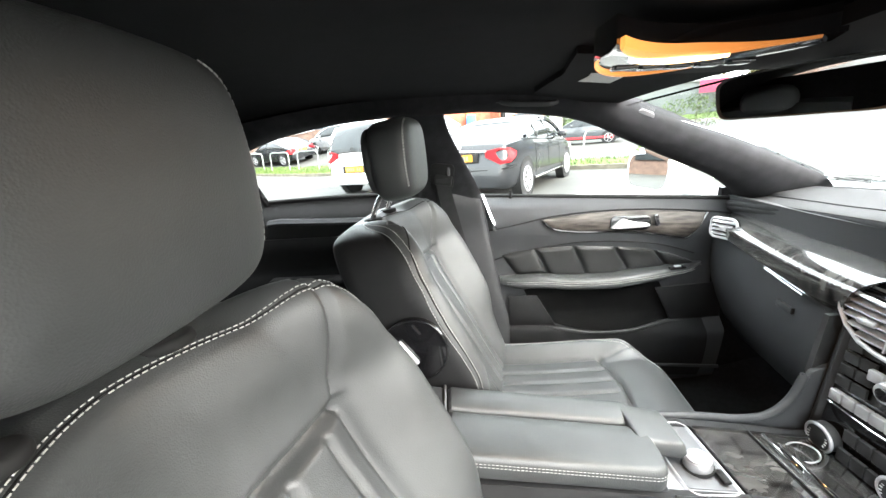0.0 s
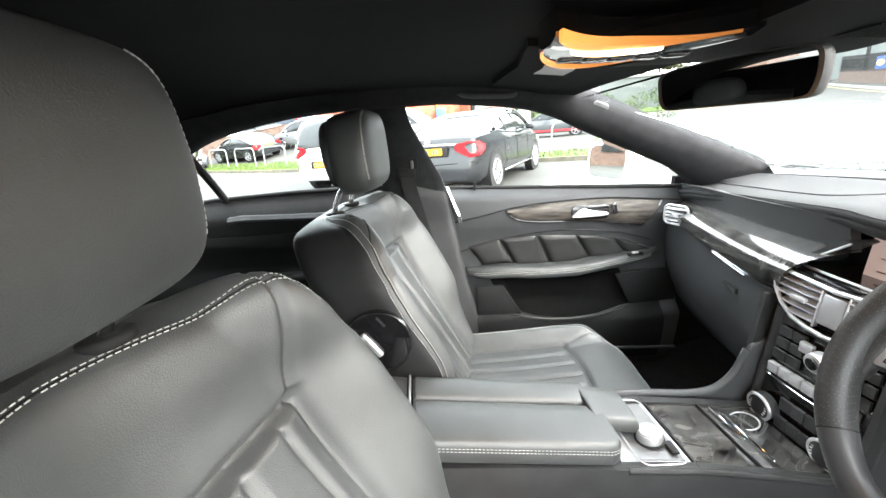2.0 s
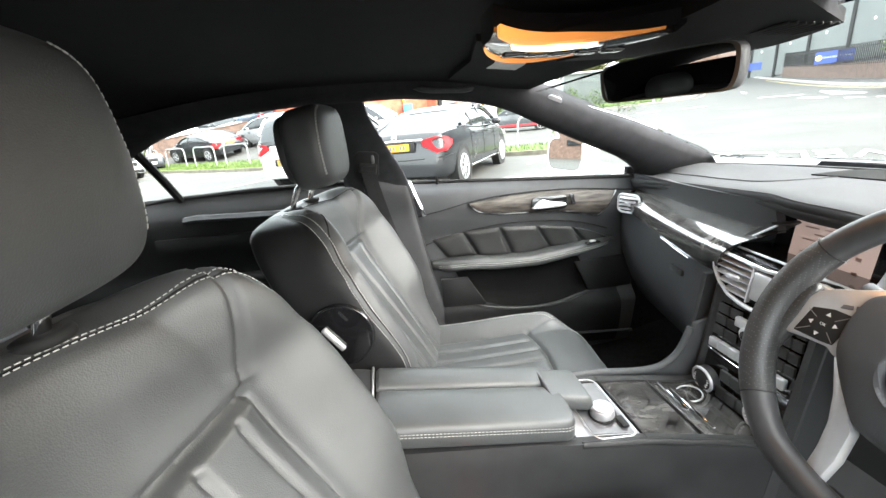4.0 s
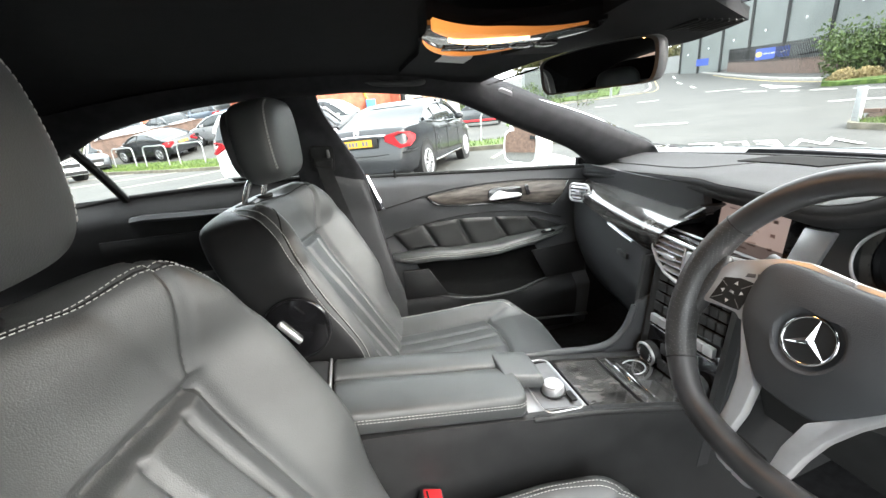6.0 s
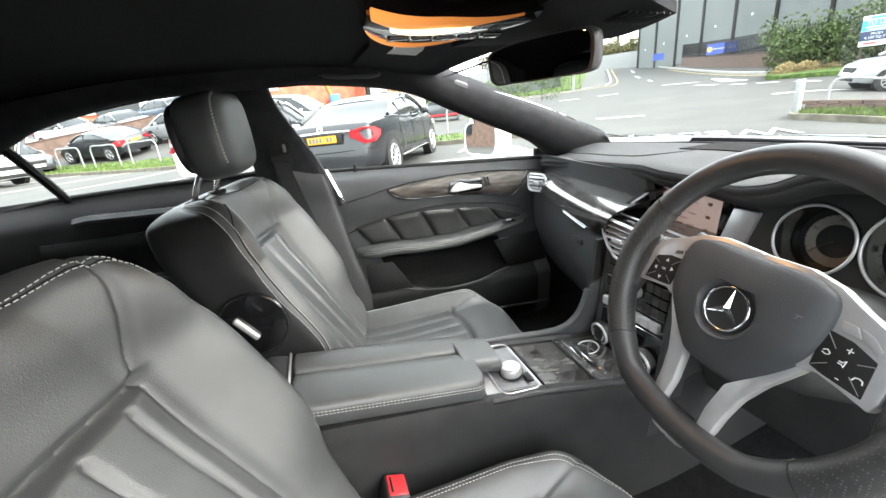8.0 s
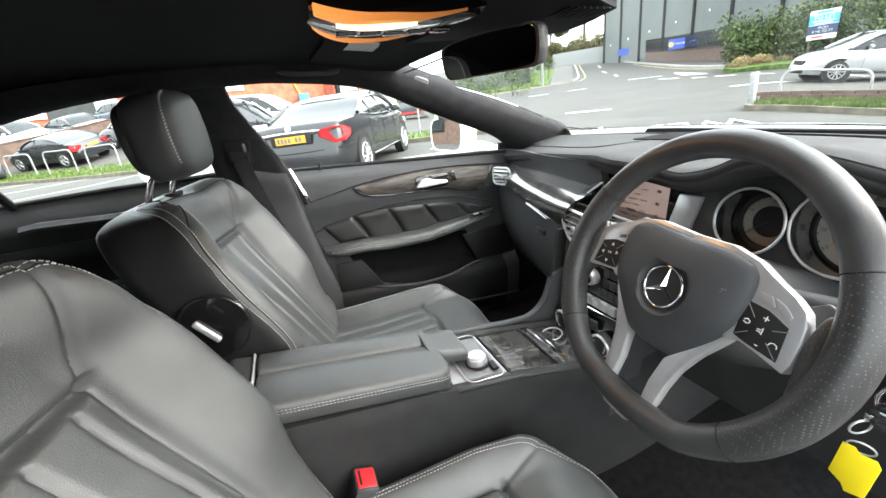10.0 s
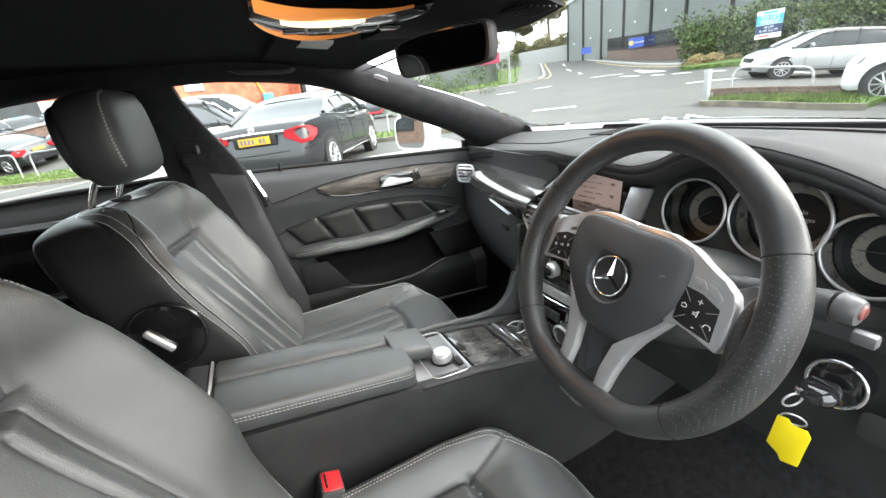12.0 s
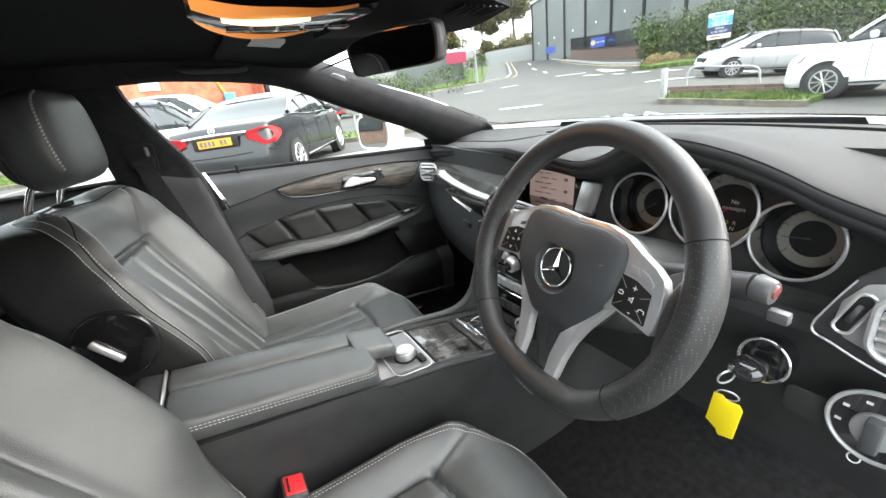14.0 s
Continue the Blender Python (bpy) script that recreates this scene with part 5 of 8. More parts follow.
# ---- steering wheel ----
HUB = Vector((0.531, 0.222, 0.883))
TH, YAW, ROLL = radians(22.5), radians(-2), radians(-4)
WN = Vector((-math.cos(TH) * math.cos(YAW), -math.cos(TH) * math.sin(YAW), math.sin(TH)))   # towards the driver
flat_r = Vector((math.sin(YAW), -math.cos(YAW), 0))
flat_u = WN.cross(flat_r).normalized()
if flat_u.z < 0:
    flat_u = -flat_u
WR = flat_r * math.cos(ROLL) + flat_u * math.sin(ROLL)   # to the driver's right
WU = flat_u * math.cos(ROLL) - flat_r * math.sin(ROLL)   # up in the wheel's plane
RIM, RIM_C = 0.1775, (0.005, 0.0065, -0.013)


def wp(a, b, c=0.0):
    """A point of the wheel: right, up, towards the driver."""
    return HUB + WR * a + WU * b + WN * c


def wheel_m(a, b, c):
    m = Matrix((WR, WU, WN)).transposed().to_4x4()
    m.translation = wp(a, b, c)
    return m


sw = thing("steering_wheel", tuple(HUB + WN * -0.06), "black leather sports steering wheel with silver spokes", "steering wheel")


def rim_pt(t):
    x, y = RIM * math.sin(t), RIM * math.cos(t)
    if y < -0.155:
        y = -0.155 + (y + 0.155) * 0.6
    return x + RIM_C[0], y + RIM_C[1]


def rim_part(t0, t1, r, matl, nm, label=""):
    n = max(8, int((t1 - t0) / radians(2.5)))
    pts = []
    for i in range(n + 1):
        x, y = rim_pt(t0 + (t1 - t0) * i / n)
        pts.append(wp(x, y, RIM_C[2]))
    rings = []
    for i, p in enumerate(pts):
        tan = (pts[min(i + 1, n)] - pts[max(i - 1, 0)]).normalized()
        side = tan.cross(WN).normalized()
        rr = r(t0 + (t1 - t0) * i / n)
        rings.append([p + side * (math.cos(a) * rr) + WN * (math.sin(a) * rr * 1.06) for a in [2 * math.pi * k / 24 for k in range(24)]])
    return part(nm, loft(rings), matl, sw, label)


def grip(t):
    d = min(abs(t - radians(100)), abs(t - radians(260)))
    return 0.0172 + 0.0028 * ss(radians(55), radians(15), d)


SEAMS = (62, 132, 228, 298)
rim_part(radians(SEAMS[3] - 360), radians(SEAMS[0]), grip, LEATHER_W, "rim_top")
rim_part(radians(SEAMS[0]), radians(SEAMS[1]), grip, LEATHER_P, "rim_grip", "perforated leather grip")
rim_part(radians(SEAMS[1]), radians(SEAMS[2]), grip, LEATHER_W, "rim_bottom")
rim_part(radians(SEAMS[2]), radians(SEAMS[3]), grip, LEATHER_P, "rim_grip", "perforated leather grip")
for t in SEAMS:
    x, y = rim_pt(radians(t))
    out_, rr = (WR * math.sin(radians(t)) + WU * math.cos(radians(t))).normalized(), grip(radians(t)) + 0.0002
    part("seam", tube([wp(x, y, RIM_C[2]) + out_ * (math.cos(a) * rr) + WN * (math.sin(a) * rr * 1.06) for a in [2 * math.pi * k / 24 for k in range(24)]], 0.0008, 5, closed=True), RUBBER, sw)


def wheel_shape(poly, c0, thick, bev, matl, nm, par=None, label=""):
    return part(nm, plate(poly, WR, WU, wp(0, 0, c0), thick, bev), matl, par or sw, label)


# thumb rests where the spokes meet the rim
for sg in (-1, 1):
    bm = bmesh.new()
    bmesh.ops.create_uvsphere(bm, u_segments=36, v_segments=24, radius=1)
    for v in bm.verts:
        q = v.co
        v.co = Vector((0.021 * math.copysign(abs(q.x) ** 0.8, q.x), (0.056 - 0.016 * q.x * sg) * math.copysign(abs(q.y) ** 0.9, q.y), 0.0135 * math.copysign(abs(q.z) ** 0.7, q.z)))
    bm.transform(wheel_m(sg * 0.1655 + 0.004, -0.010, -0.021) @ Matrix.Rotation(sg * 0.10, 4, "Z"))
    part("thumb_rest", bm, LEATHER_P, sw, "perforated leather thumb rest")

# airbag pad: domed, wide at the top
half = [(0.048, 0.0705), (0.074, 0.066), (0.087, 0.056), (0.0915, 0.038), (0.091, 0.012), (0.085, -0.012), (0.070, -0.037), (0.048, -0.066), (0.032, -0.078)]
out = spline([(0.0, 0.069, 0), *[(a, b, 0) for a, b in half], (0.0, -0.081, 0), *[(-a, b, 0) for a, b in half[::-1]]], 96, True)
rings = []
for s, c in ((1.0, -0.050), (1.005, -0.020), (1.0, -0.0135), (0.985, -0.0095), (0.95, -0.0060), (0.88, -0.0025), (0.75, 0.0010), (0.55, 0.0030), (0.42, 0.0030)):
    rings.append([wp(p.x * s, p.y * s, c - 0.013 * ss(0.0, -0.085, p.y * s) - 0.05 * max(0, abs(p.x * s) - 0.03) ** 1.5) for p in out])
# the pad dishes in to a round well for the emblem
for R_, c in ((0.0370, 0.0028), (0.0345, 0.0015), (0.0315, -0.0035), (0.0300, -0.0045), (0.001, -0.0045)):
    rings.append([wp(R_ * math.cos(t), R_ * math.sin(t), c) for t in [math.atan2(p.y, p.x) for p in out]])
pad = part("airbag_pad", loft(rings), PLASTIC_S, sw, "dark airbag cover")
bdg = part("badge_ring", ring(wp(0, 0, -0.001), WN, 0.0262, 0.0017, 56, 10), CHROME, pad, "bright round star emblem")
part("badge_well", cyl(wp(0, 0, -0.0035), WN, 0.0262, 0.003, 48), DIAL_D, pad)
bm = bm_new()
for k in range(3):
    t = radians(120 * k)
    tip, l, r_ = (0.0255 * math.sin(t), 0.0255 * math.cos(t)), (0.0046 * math.sin(t + radians(60)), 0.0046 * math.cos(t + radians(60))), (0.0046 * math.sin(t - radians(60)), 0.0046 * math.cos(t - radians(60)))
    top_v = [bm.verts.new(wp(*q)) for q in ((0, 0, 0.0030), (*tip, -0.0008), (*l, -0.0015), (*r_, -0.0015))]
    bm.faces.new((top_v[0], top_v[1], top_v[2]))
    bm.faces.new((top_v[0], top_v[3], top_v[1]))
    bm.faces.new((top_v[1], top_v[3], top_v[2]))
    bm.faces.new((top_v[0], top_v[2], top_v[3]))
part("star", bm, CHROME, bdg, "three-pointed chrome star", sharp=5)
for line in ([(0.058, 0.031), (0.058, 0.026), (0.066, 0.029), (0.071, 0.029)], [(0.058, 0.026), (0.062, 0.0245), (0.067, 0.0255), (0.068, 0.029)]):
    part("horn_mark", tube([wp(a, b, 0.0008 - 0.05 * max(0, a - 0.03) ** 1.5) for a, b in line], 0.0007, 6), INK, pad)
part("airbag_mark", tube([wp(-0.060, 0.042, -0.0012), wp(-0.052, 0.044, -0.0008), wp(-0.046, 0.045, -0.0005)], 0.0006, 6), INK, pad)

# spokes: upper arms with buttons, then two legs down to the foot
for sg in (-1, 1):
    def side(poly):
        q = [(sg * a, b) for a, b in poly]
        return q if sg > 0 else q[::-1]
    arm_ = wheel_shape(side([(0.0, 0.0745), (0.0, 0.060), (0.070, 0.055), (0.082, 0.03), (0.080, 0.0), (0.080, -0.020), (0.086, -0.021), (0.096, -0.0155), (0.118, -0.0185), (0.145, -0.024), (0.1475, -0.012), (0.1465, 0.010), (0.1440, 0.027), (0.138, 0.040), (0.124, 0.0495), (0.104, 0.058), (0.080, 0.070), (0.048, 0.0768)][::-1]), -0.030, 0.0175, 0.0035, SATIN, "spoke", None, "satin silver spoke")
    wheel_shape(side([(0.088, -0.020), (0.066, -0.058), (0.0535, -0.088), (0.0475, -0.118), (0.0455, -0.143), (0.0340, -0.180), (0.020, -0.189), (0.0, -0.190), (0.0, -0.170), (0.018, -0.168), (0.0265, -0.155), (0.0250, -0.120), (0.0300, -0.083), (0.050, -0.058), (0.078, -0.012)]), -0.034, 0.0165, 0.0035, SATIN, "leg", None, "satin silver spoke leg")
    padp = side([(0.0895, 0.0285), (0.094, 0.0285), (0.110, 0.0275), (0.132, 0.0195), (0.1365, -0.0165), (0.104, -0.0135), (0.0905, -0.011), (0.088, 0.012)][::-1])
    kp = wheel_shape(padp, -0.0165, 0.0050, 0.0012, RUBBER, "button_pad", arm_, "black button pad with white symbols")
    mid = Vector((0.111, 0.006, 0))
    bm = bm_new()
    for a, b in ((0.091, 0.026), (0.134, 0.016), (0.134, -0.014), (0.092, -0.009)):
        q = mid.lerp(Vector((a, b, 0)), 0.45)
        tube([wp(sg * q.x, q.y, -0.0113), wp(sg * a, b, -0.0113)], 0.0005, 4, bm=bm)
    part("key_joints", bm, GALV_K, kp, "fine lines between the keys")
    marks = (("\u25b2", 0.111, 0.019), ("\u25bc", 0.112, -0.008), ("\u25c0", 0.125, 0.003), ("\u25b6", 0.098, 0.009)) if sg < 0 else (("+", 0.112, 0.018), ("-", 0.115, -0.009))
    for word, a, b in marks:
        lettering(word, wheel_m(sg * a, b, -0.0112), 0.0062 if sg < 0 else 0.012, PALE, kp, "symbol", 0.0002)
    if sg < 0:
        lettering("OK", wheel_m(-0.111, 0.006, -0.0112), 0.0048, PALE, kp, "symbol", 0.0002)
    else:
        for cx_, cy_, shp in ((0.097, 0.008, [(-0.003, 0.001), (0, 0.003), (0.003, 0.001), (0.003, -0.001), (0, -0.002), (-0.003, -0.001)]), (0.128, -0.002, [(-0.004, -0.002), (-0.003, 0.001), (0, 0.002), (0.003, 0.001), (0.004, -0.002)]), (0.112, 0.005, [(-0.003, 0.001), (0, 0.001), (0.002, 0.004), (0.002, -0.003), (0, -0.001), (-0.003, -0.001)])):
            part("symbol", tube([wp(cx_ + a, cy_ + b, -0.0112) for a, b in shp], 0.0006, 5), PALE, kp)
        for shp in ([(0.0945, 0.0420), (0.107, 0.0415), (0.1135, 0.0325), (0.0985, 0.0315)], [(0.110, 0.0415), (0.121, 0.0385), (0.131, 0.0305), (0.129, 0.0245), (0.1165, 0.0315)]):
            wheel_shape(shp[::-1], -0.0150, 0.0040, 0.0012, SATIN, "rocker_key", arm_, "satin rocker key")
    if sg < 0:
        for shp in ([(-0.107, 0.031), (-0.094, 0.035), (-0.096, 0.040), (-0.106, 0.037)], [(-0.092, 0.036), (-0.076, 0.041), (-0.078, 0.046), (-0.094, 0.041)]):
            wheel_shape(shp, -0.0150, 0.0030, 0.0008, PLATE_K, "rocker_key", arm_)
wheel_shape([(a - 0.001, b - 0.1555) for a, b in rrect(0.047, 0.020, 0.0085, 5)], -0.0275, 0.009, 0.002, RUBBER, "foot_inset")
part("back_cover", cyl(wp(0, -0.002, -0.056), WN, 0.075, 0.05, 40, 0.062, 0.01), RUBBER, sw)

# column, stalks
col = thing("steering_column", (0.72, 0.223, 0.76), "black plastic steering column shroud with stalks", "steering column")
part("shroud", loft([[wp(a * s, b * s - 0.01, c) for a, b in rrect(0.13, 0.13, 0.045, 6)] for s, c in ((0.75, -0.075), (1.0, -0.10), (1.1, -0.16), (1.15, -0.26), (1.1, -0.33))]), PLASTIC_D, col)
st = part("stalk", tube([wp(0.05, 0.030, -0.105), wp(0.13, 0.046, -0.108), wp(0.180, 0.056, -0.104)], [0.012, 0.014, 0.0165], 16), PLASTIC, col)
part("stalk_end", cyl(wp(0.190, 0.058, -0.102), WR, 0.0165, 0.020, 28, 0.0135, 0.004), PLATE_K, st, "grey stalk end")
part("stalk_lens", cyl(wp(0.2005, 0.060, -0.101), WR, 0.0085, 0.003, 20, 0.007, 0.001), mat("dull red lens", (0.16, 0.05, 0.045), 0.15), st)
part("lower_stalk", rbox(wp(0.206, 0.036, -0.118), (0.012, 0.020, 0.014), 0.003, 2), PLATE_G, col, "grey lever tip")
part("gear_stalk", tube([wp(-0.05, 0.03, -0.085), wp(-0.11, 0.052, -0.095), wp(-0.150, 0.058, -0.095)], [0.008, 0.009, 0.011], 12), PLASTIC, col)
for sg in (-1, 1):
    pp = [(0.09, 0.02), (0.135, -0.005), (0.150, 0.045), (0.132, 0.052)]
    part("shift_paddle", plate([(sg * a, b) for a, b in (pp if sg > 0 else pp[::-1])], WR, WU, wp(0, 0, -0.060), 0.006, 0.002), PLATE_K, sw)

# ---- centre console ----
cn = thing("centre_console", (0.3, 0.62, 0.22), "black centre console with veneer trim and leather armrest", "centre console")


def console_z(x):
    return lin(x, [(-0.3, 0.660), (0.0, 0.622), (0.33, 0.580), (0.48, 0.570), (0.60, 0.551), (0.72, 0.530), (0.80, 0.53)])


def wall_y(x):
    return table(x, [(-0.32, 0.522), (0.25, 0.524), (0.36, 0.516), (0.50, 0.506), (0.62, 0.497), (0.74, 0.488), (1.20, 0.480)])


for sg in (-1, 1):
    part("side_wall", slab(lambda u, v, sg=sg: (-0.32 + 1.50 * u, (wall_y(-0.32 + 1.50 * u) if sg < 0 else 0.722) + sg * 0.001 * math.sin(math.pi * v) - sg * 0.004 * max(0, 2 * v - 1) ** 12, 0.20 + (console_z(-0.32 + 1.50 * u) + 0.001 - 0.20) * v), 40, 24, (0, -sg * 0.02, 0)), CONSOLE_D, cn)
part("side_rail", tube([(x, wall_y(x) + 0.007, console_z(x) - 0.003) for x in [0.352 + 0.40 * i / 24 for i in range(25)]], 0.0065, 10), CONSOLE_D, cn)
part("side_rail", tube(spline([(0.36, 0.728, console_z(0.36) + 0.002), (0.50, 0.732, console_z(0.5)), (0.60, 0.734, console_z(0.6) + 0.002), (0.665, 0.736, 0.556), (0.71, 0.738, 0.590), (0.735, 0.739, 0.650)], 30), 0.009, 10), PLASTIC_S, cn)
part("rail_gusset", plate([(0.56, 0.50), (0.80, 0.50), (0.80, 0.68), (0.742, 0.66), (0.718, 0.600), (0.670, 0.560), (0.60, 0.552)], (1, 0, 0), (0, 0, 1), (0, 0.745, 0), 0.012, 0.003), PLASTIC_S, cn)
part("deck", slab(lambda u, v: (0.30 + 0.46 * u, wall_y(0.30 + 0.46 * u) + 0.012 + (0.712 - wall_y(0.30 + 0.46 * u)) * v, console_z(0.30 + 0.46 * u) - 0.010), 12, 6, (0, 0, -0.02)), GLOSS, cn)


def deck_plate(x0, x1, y0, y1, lift, bev=0.002):
    def f(u, v):
        x = x0 + (x1 - x0) * u
        ya = y0 + wall_y(x) - 0.508
        return (x, ya + (y1 - ya) * v, console_z(x) - 0.008 + lift)
    return slab(f, 8, 8, (0, 0, -0.006))


part("controller_plate", deck_plate(0.350, 0.475, 0.517, 0.722, 0.004), PLATE_L, cn, "grey satin controller plate")
part("controller_inset", deck_plate(0.385, 0.465, 0.540, 0.705, 0.0055), PLATE_G, cn)
o = [(0.425 + a, 0.618 + b, console_z(0.425 + a) + 0.0005) for a, b in rrect(0.088, 0.178, 0.018, 6)]
part("inset_frame", tube(o, 0.0014, 6, closed=True), SILVER, cn)
kn = part("controller_knob", cyl((0.428, 0.592, console_z(0.43) + 0.010), (-0.1, 0, 1), 0.024, 0.018, 40, 0.022, 0.003), SATIN, cn, "silver rotary controller knob")
part("knob_top", cyl((0.4265, 0.592, console_z(0.43) + 0.0198), (-0.1, 0, 1), 0.019, 0.003, 40, bev=0.001), SATIN, kn)
part("knob_base", cyl((0.4285, 0.592, console_z(0.43) + 0.001), (-0.1, 0, 1), 0.027, 0.004, 40, bev=0.001), RUBBER, kn)
part("small_key", rbox((0.455, 0.565, console_z(0.455) + 0.003), (0.014, 0.030, 0.006), 0.002), RUBBER, cn)
part("small_key", rbox((0.398, 0.645, console_z(0.40) + 0.003), (0.012, 0.040, 0.006), 0.002), SATIN, cn)
part("tray_lid", deck_plate(0.482, 0.594, 0.518, 0.720, 0.005), VENEER_C, cn, "glossy dark veneer lid")
part("tray_lid", deck_plate(0.604, 0.725, 0.518, 0.722, 0.004), VENEER_C, cn, "glossy dark veneer lid")
for xx, y0, y1 in ((0.478, 0.515, 0.720), (0.599, 0.513, 0.722)):
    part("joint_strip", rbox((xx, (y0 + y1) / 2, console_z(xx) - 0.002), (0.004, y1 - y0, 0.006), 0.001, 1), RUBBER, cn)
for xx, yc, ln in ((0.622, 0.640, 0.10), (0.634, 0.600, 0.13)):
    part("bright_strip", rbox((xx, yc, console_z(xx) + 0.002), (0.006, ln, 0.006), 0.002, 1), CHROME, cn)
part("ashtray_ring", ring((0.672, 0.650, console_z(0.67) - 0.001), (-0.15, 0, 1), 0.026, 0.0016, 32, 6), SATIN, cn)

# armrest lids
ar = thing("armrest", (0.15, 0.65, 0.55), "black leather console armrest with two stitched lids", "armrest")


def lid(x0, x1, y0, y1, ztop, h, nose=False):
    rings = []
    for i in range(60):
        u = i / 59
        x = x0 + (x1 - x0) * u
        r = 0.007
        R = 0.030
        cut = max(0.0, R - (x1 - x)) if nose else 0.0
        ya = y0 + R - math.sqrt(max(0.0, R * R - cut * cut))
        e = min(u * (x1 - x0), (1 - u) * (x1 - x0)) / r
        drop = r * (1 - math.sqrt(max(0, 1 - (1 - min(1, e)) ** 2)))
        zt = ztop(x) - drop
        zb = ztop(x) - h
        prof = [(ya + 0.003, zb), (ya, zb + 0.006), (ya, zt - 0.012), (ya + 0.002, zt - 0.005), (ya + 0.007, zt - 0.001), (ya + 0.014, zt)]
        prof += [(ya + (y1 - ya) * q, zt + 0.003 * math.sin(math.pi * q)) for q in (0.3, 0.5, 0.7)]
        prof += [(y1 - 0.012, zt), (y1 - 0.004, zt - 0.004), (y1, zt - 0.014), (y1 - 0.001, zb)]
        rings.append([Vector((x, y, z)) for y, z in prof])
    return loft(rings)


zt_a = lambda x: 0.675 - 0.150 * x
part("lid", lid(-0.015, 0.352, 0.530, 0.6455, lambda x: zt_a(x), 0.044, True), LEATHER, ar)
part("lid", lid(-0.015, 0.345, 0.6485, 0.722, lambda x: zt_a(x) + 0.001, 0.050), LEATHER, ar)
bm = bm_new()
for o in (0.0, 0.006):
    stitches([Vector((x, 0.5294 + 0.030 - math.sqrt(max(0.0, 0.0009 - max(0.0, x - 0.322) ** 2)), zt_a(x) - 0.013 - o)) for x in [-0.008 + 0.352 * i / 120 for i in range(121)]], bm=bm, r=0.0005)
    stitches([Vector((0.3526, 0.562 + 0.080 * i / 20, zt_a(0.35) - 0.015 - o)) for i in range(21)], bm=bm, r=0.0005)
part("stitching", bm, THREAD, ar, "pale double stitching", kind="stuff")
part("palm_rest", lid(0.322, 0.412, 0.598, 0.706, lambda x: 0.631 - 0.22 * (x - 0.32), 0.030), LEATHER, ar)
part("rear_cap", rbox((-0.050, 0.626, 0.645), (0.055, 0.195, 0.07), 0.014, 3, Matrix.Rotation(radians(12), 4, "Y")), PLASTIC, ar)
part("cap_strip", rbox((-0.021, 0.626, 0.674), (0.005, 0.19, 0.010), 0.002, 1), SATIN, ar)
part("box", rbox((0.12, 0.626, 0.52), (0.46, 0.186, 0.14), 0.012), PLASTIC, ar)

# ---- overhead ----
WARM = glow("warm lamp lens", (0.40, 0.14, 0.03), 0.16)
wn_t, wl_t = WARM.node_tree.nodes, WARM.node_tree.links
wc_t, ws_t, wr_t = wn_t.new("ShaderNodeTexCoord"), wn_t.new("ShaderNodeSeparateXYZ"), wn_t.new("ShaderNodeMapRange")
wl_t.new(wc_t.outputs["Object"], ws_t.inputs["Vector"])
wl_t.new(ws_t.outputs["X"], wr_t.inputs["Value"])
for k_, v_ in (("From Min", -0.12), ("From Max", 0.10), ("To Min", 0.55), ("To Max", 0.06)):
    wr_t.inputs[k_].default_value = v_
wl_t.new(wr_t.outputs["Result"], wn_t["Principled BSDF"].inputs["Emission Strength"])
HOT = glow("hot lamp core", (1.0, 0.66, 0.30), 1.0)
ol = thing("roof_lamp", (0.33, 0.585, 1.28), "lit oval roof lamp unit with warm lens and switches", "roof lamp")


def near_y(q):
    return 0.478 + 0.060 * (1 - q * q)


def far_y(q):
    return 0.540 + 0.165 * (1 - q * q) ** 0.8


def crescent(f0, f1, z, dip, x0=0.195, x1=0.445, h=0.03):
    rows = []
    for i in range(41):
        q = -1 + 2 * i / 40
        x = (x0 + x1) / 2 + (x1 - x0) / 2 * q
        a, b = f0(q), f1(q)
        hh_ = h(q) if callable(h) else h
        rows.append([Vector((x, a, z + hh_)), Vector((x, a, z)), Vector((x, a + (b - a) * 0.3, z - dip)), Vector((x, a + (b - a) * 0.7, z - dip)), Vector((x, b, z)), Vector((x, b, z + hh_))])
    return loft(rows)


part("housing", crescent(near_y, far_y, 1.254, 0.006), GLOSS, ol)
part("lens", crescent(lambda q: near_y(q) - 0.010, lambda q: near_y(q) - 0.009 + (0.012 + 0.036 * (1 - q * q)) * (1 - 0.85 * ss(0.1, 1.0, q)), 1.2495, 0.003, 0.20, 0.410, lambda q: 0.0005 + 0.010 * (1 - ss(0.0, 1.0, q))), WARM, ol, "warm lit lamp lens")
part("lens_core", crescent(lambda q: near_y(0.4 * q) + 0.002, lambda q: near_y(0.4 * q) + 0.008 + 0.028 * (1 - q * q), 1.2450, 0.002, 0.235, 0.355, 0.006), HOT, ol)
part("far_lens", crescent(lambda q: far_y(q) - 0.010, lambda q: far_y(q) + 0.004, 1.2505, 0.002, 0.20, 0.42, 0.01), WARM, ol, "warm lit lamp lens")
for k in range(5):
    part("switch", rbox((0.26 + 0.04 * k, 0.620 - 0.006 * abs(k - 2), 1.2475), (0.034, 0.024, 0.006), 0.003, 2), CLEARP, ol)
lm = new("reading_lamp", bpy.data.lights.new("reading_lamp", "AREA"))
lm.data.shape, lm.data.size, lm.data.size_y, lm.data.energy, lm.data.color = "RECTANGLE", 0.16, 0.03, 0.12, (1.0, 0.5, 0.16)
lm.matrix_world = look((0.335, 0.53, 1.238), (0.335, 0.50, 1.0))

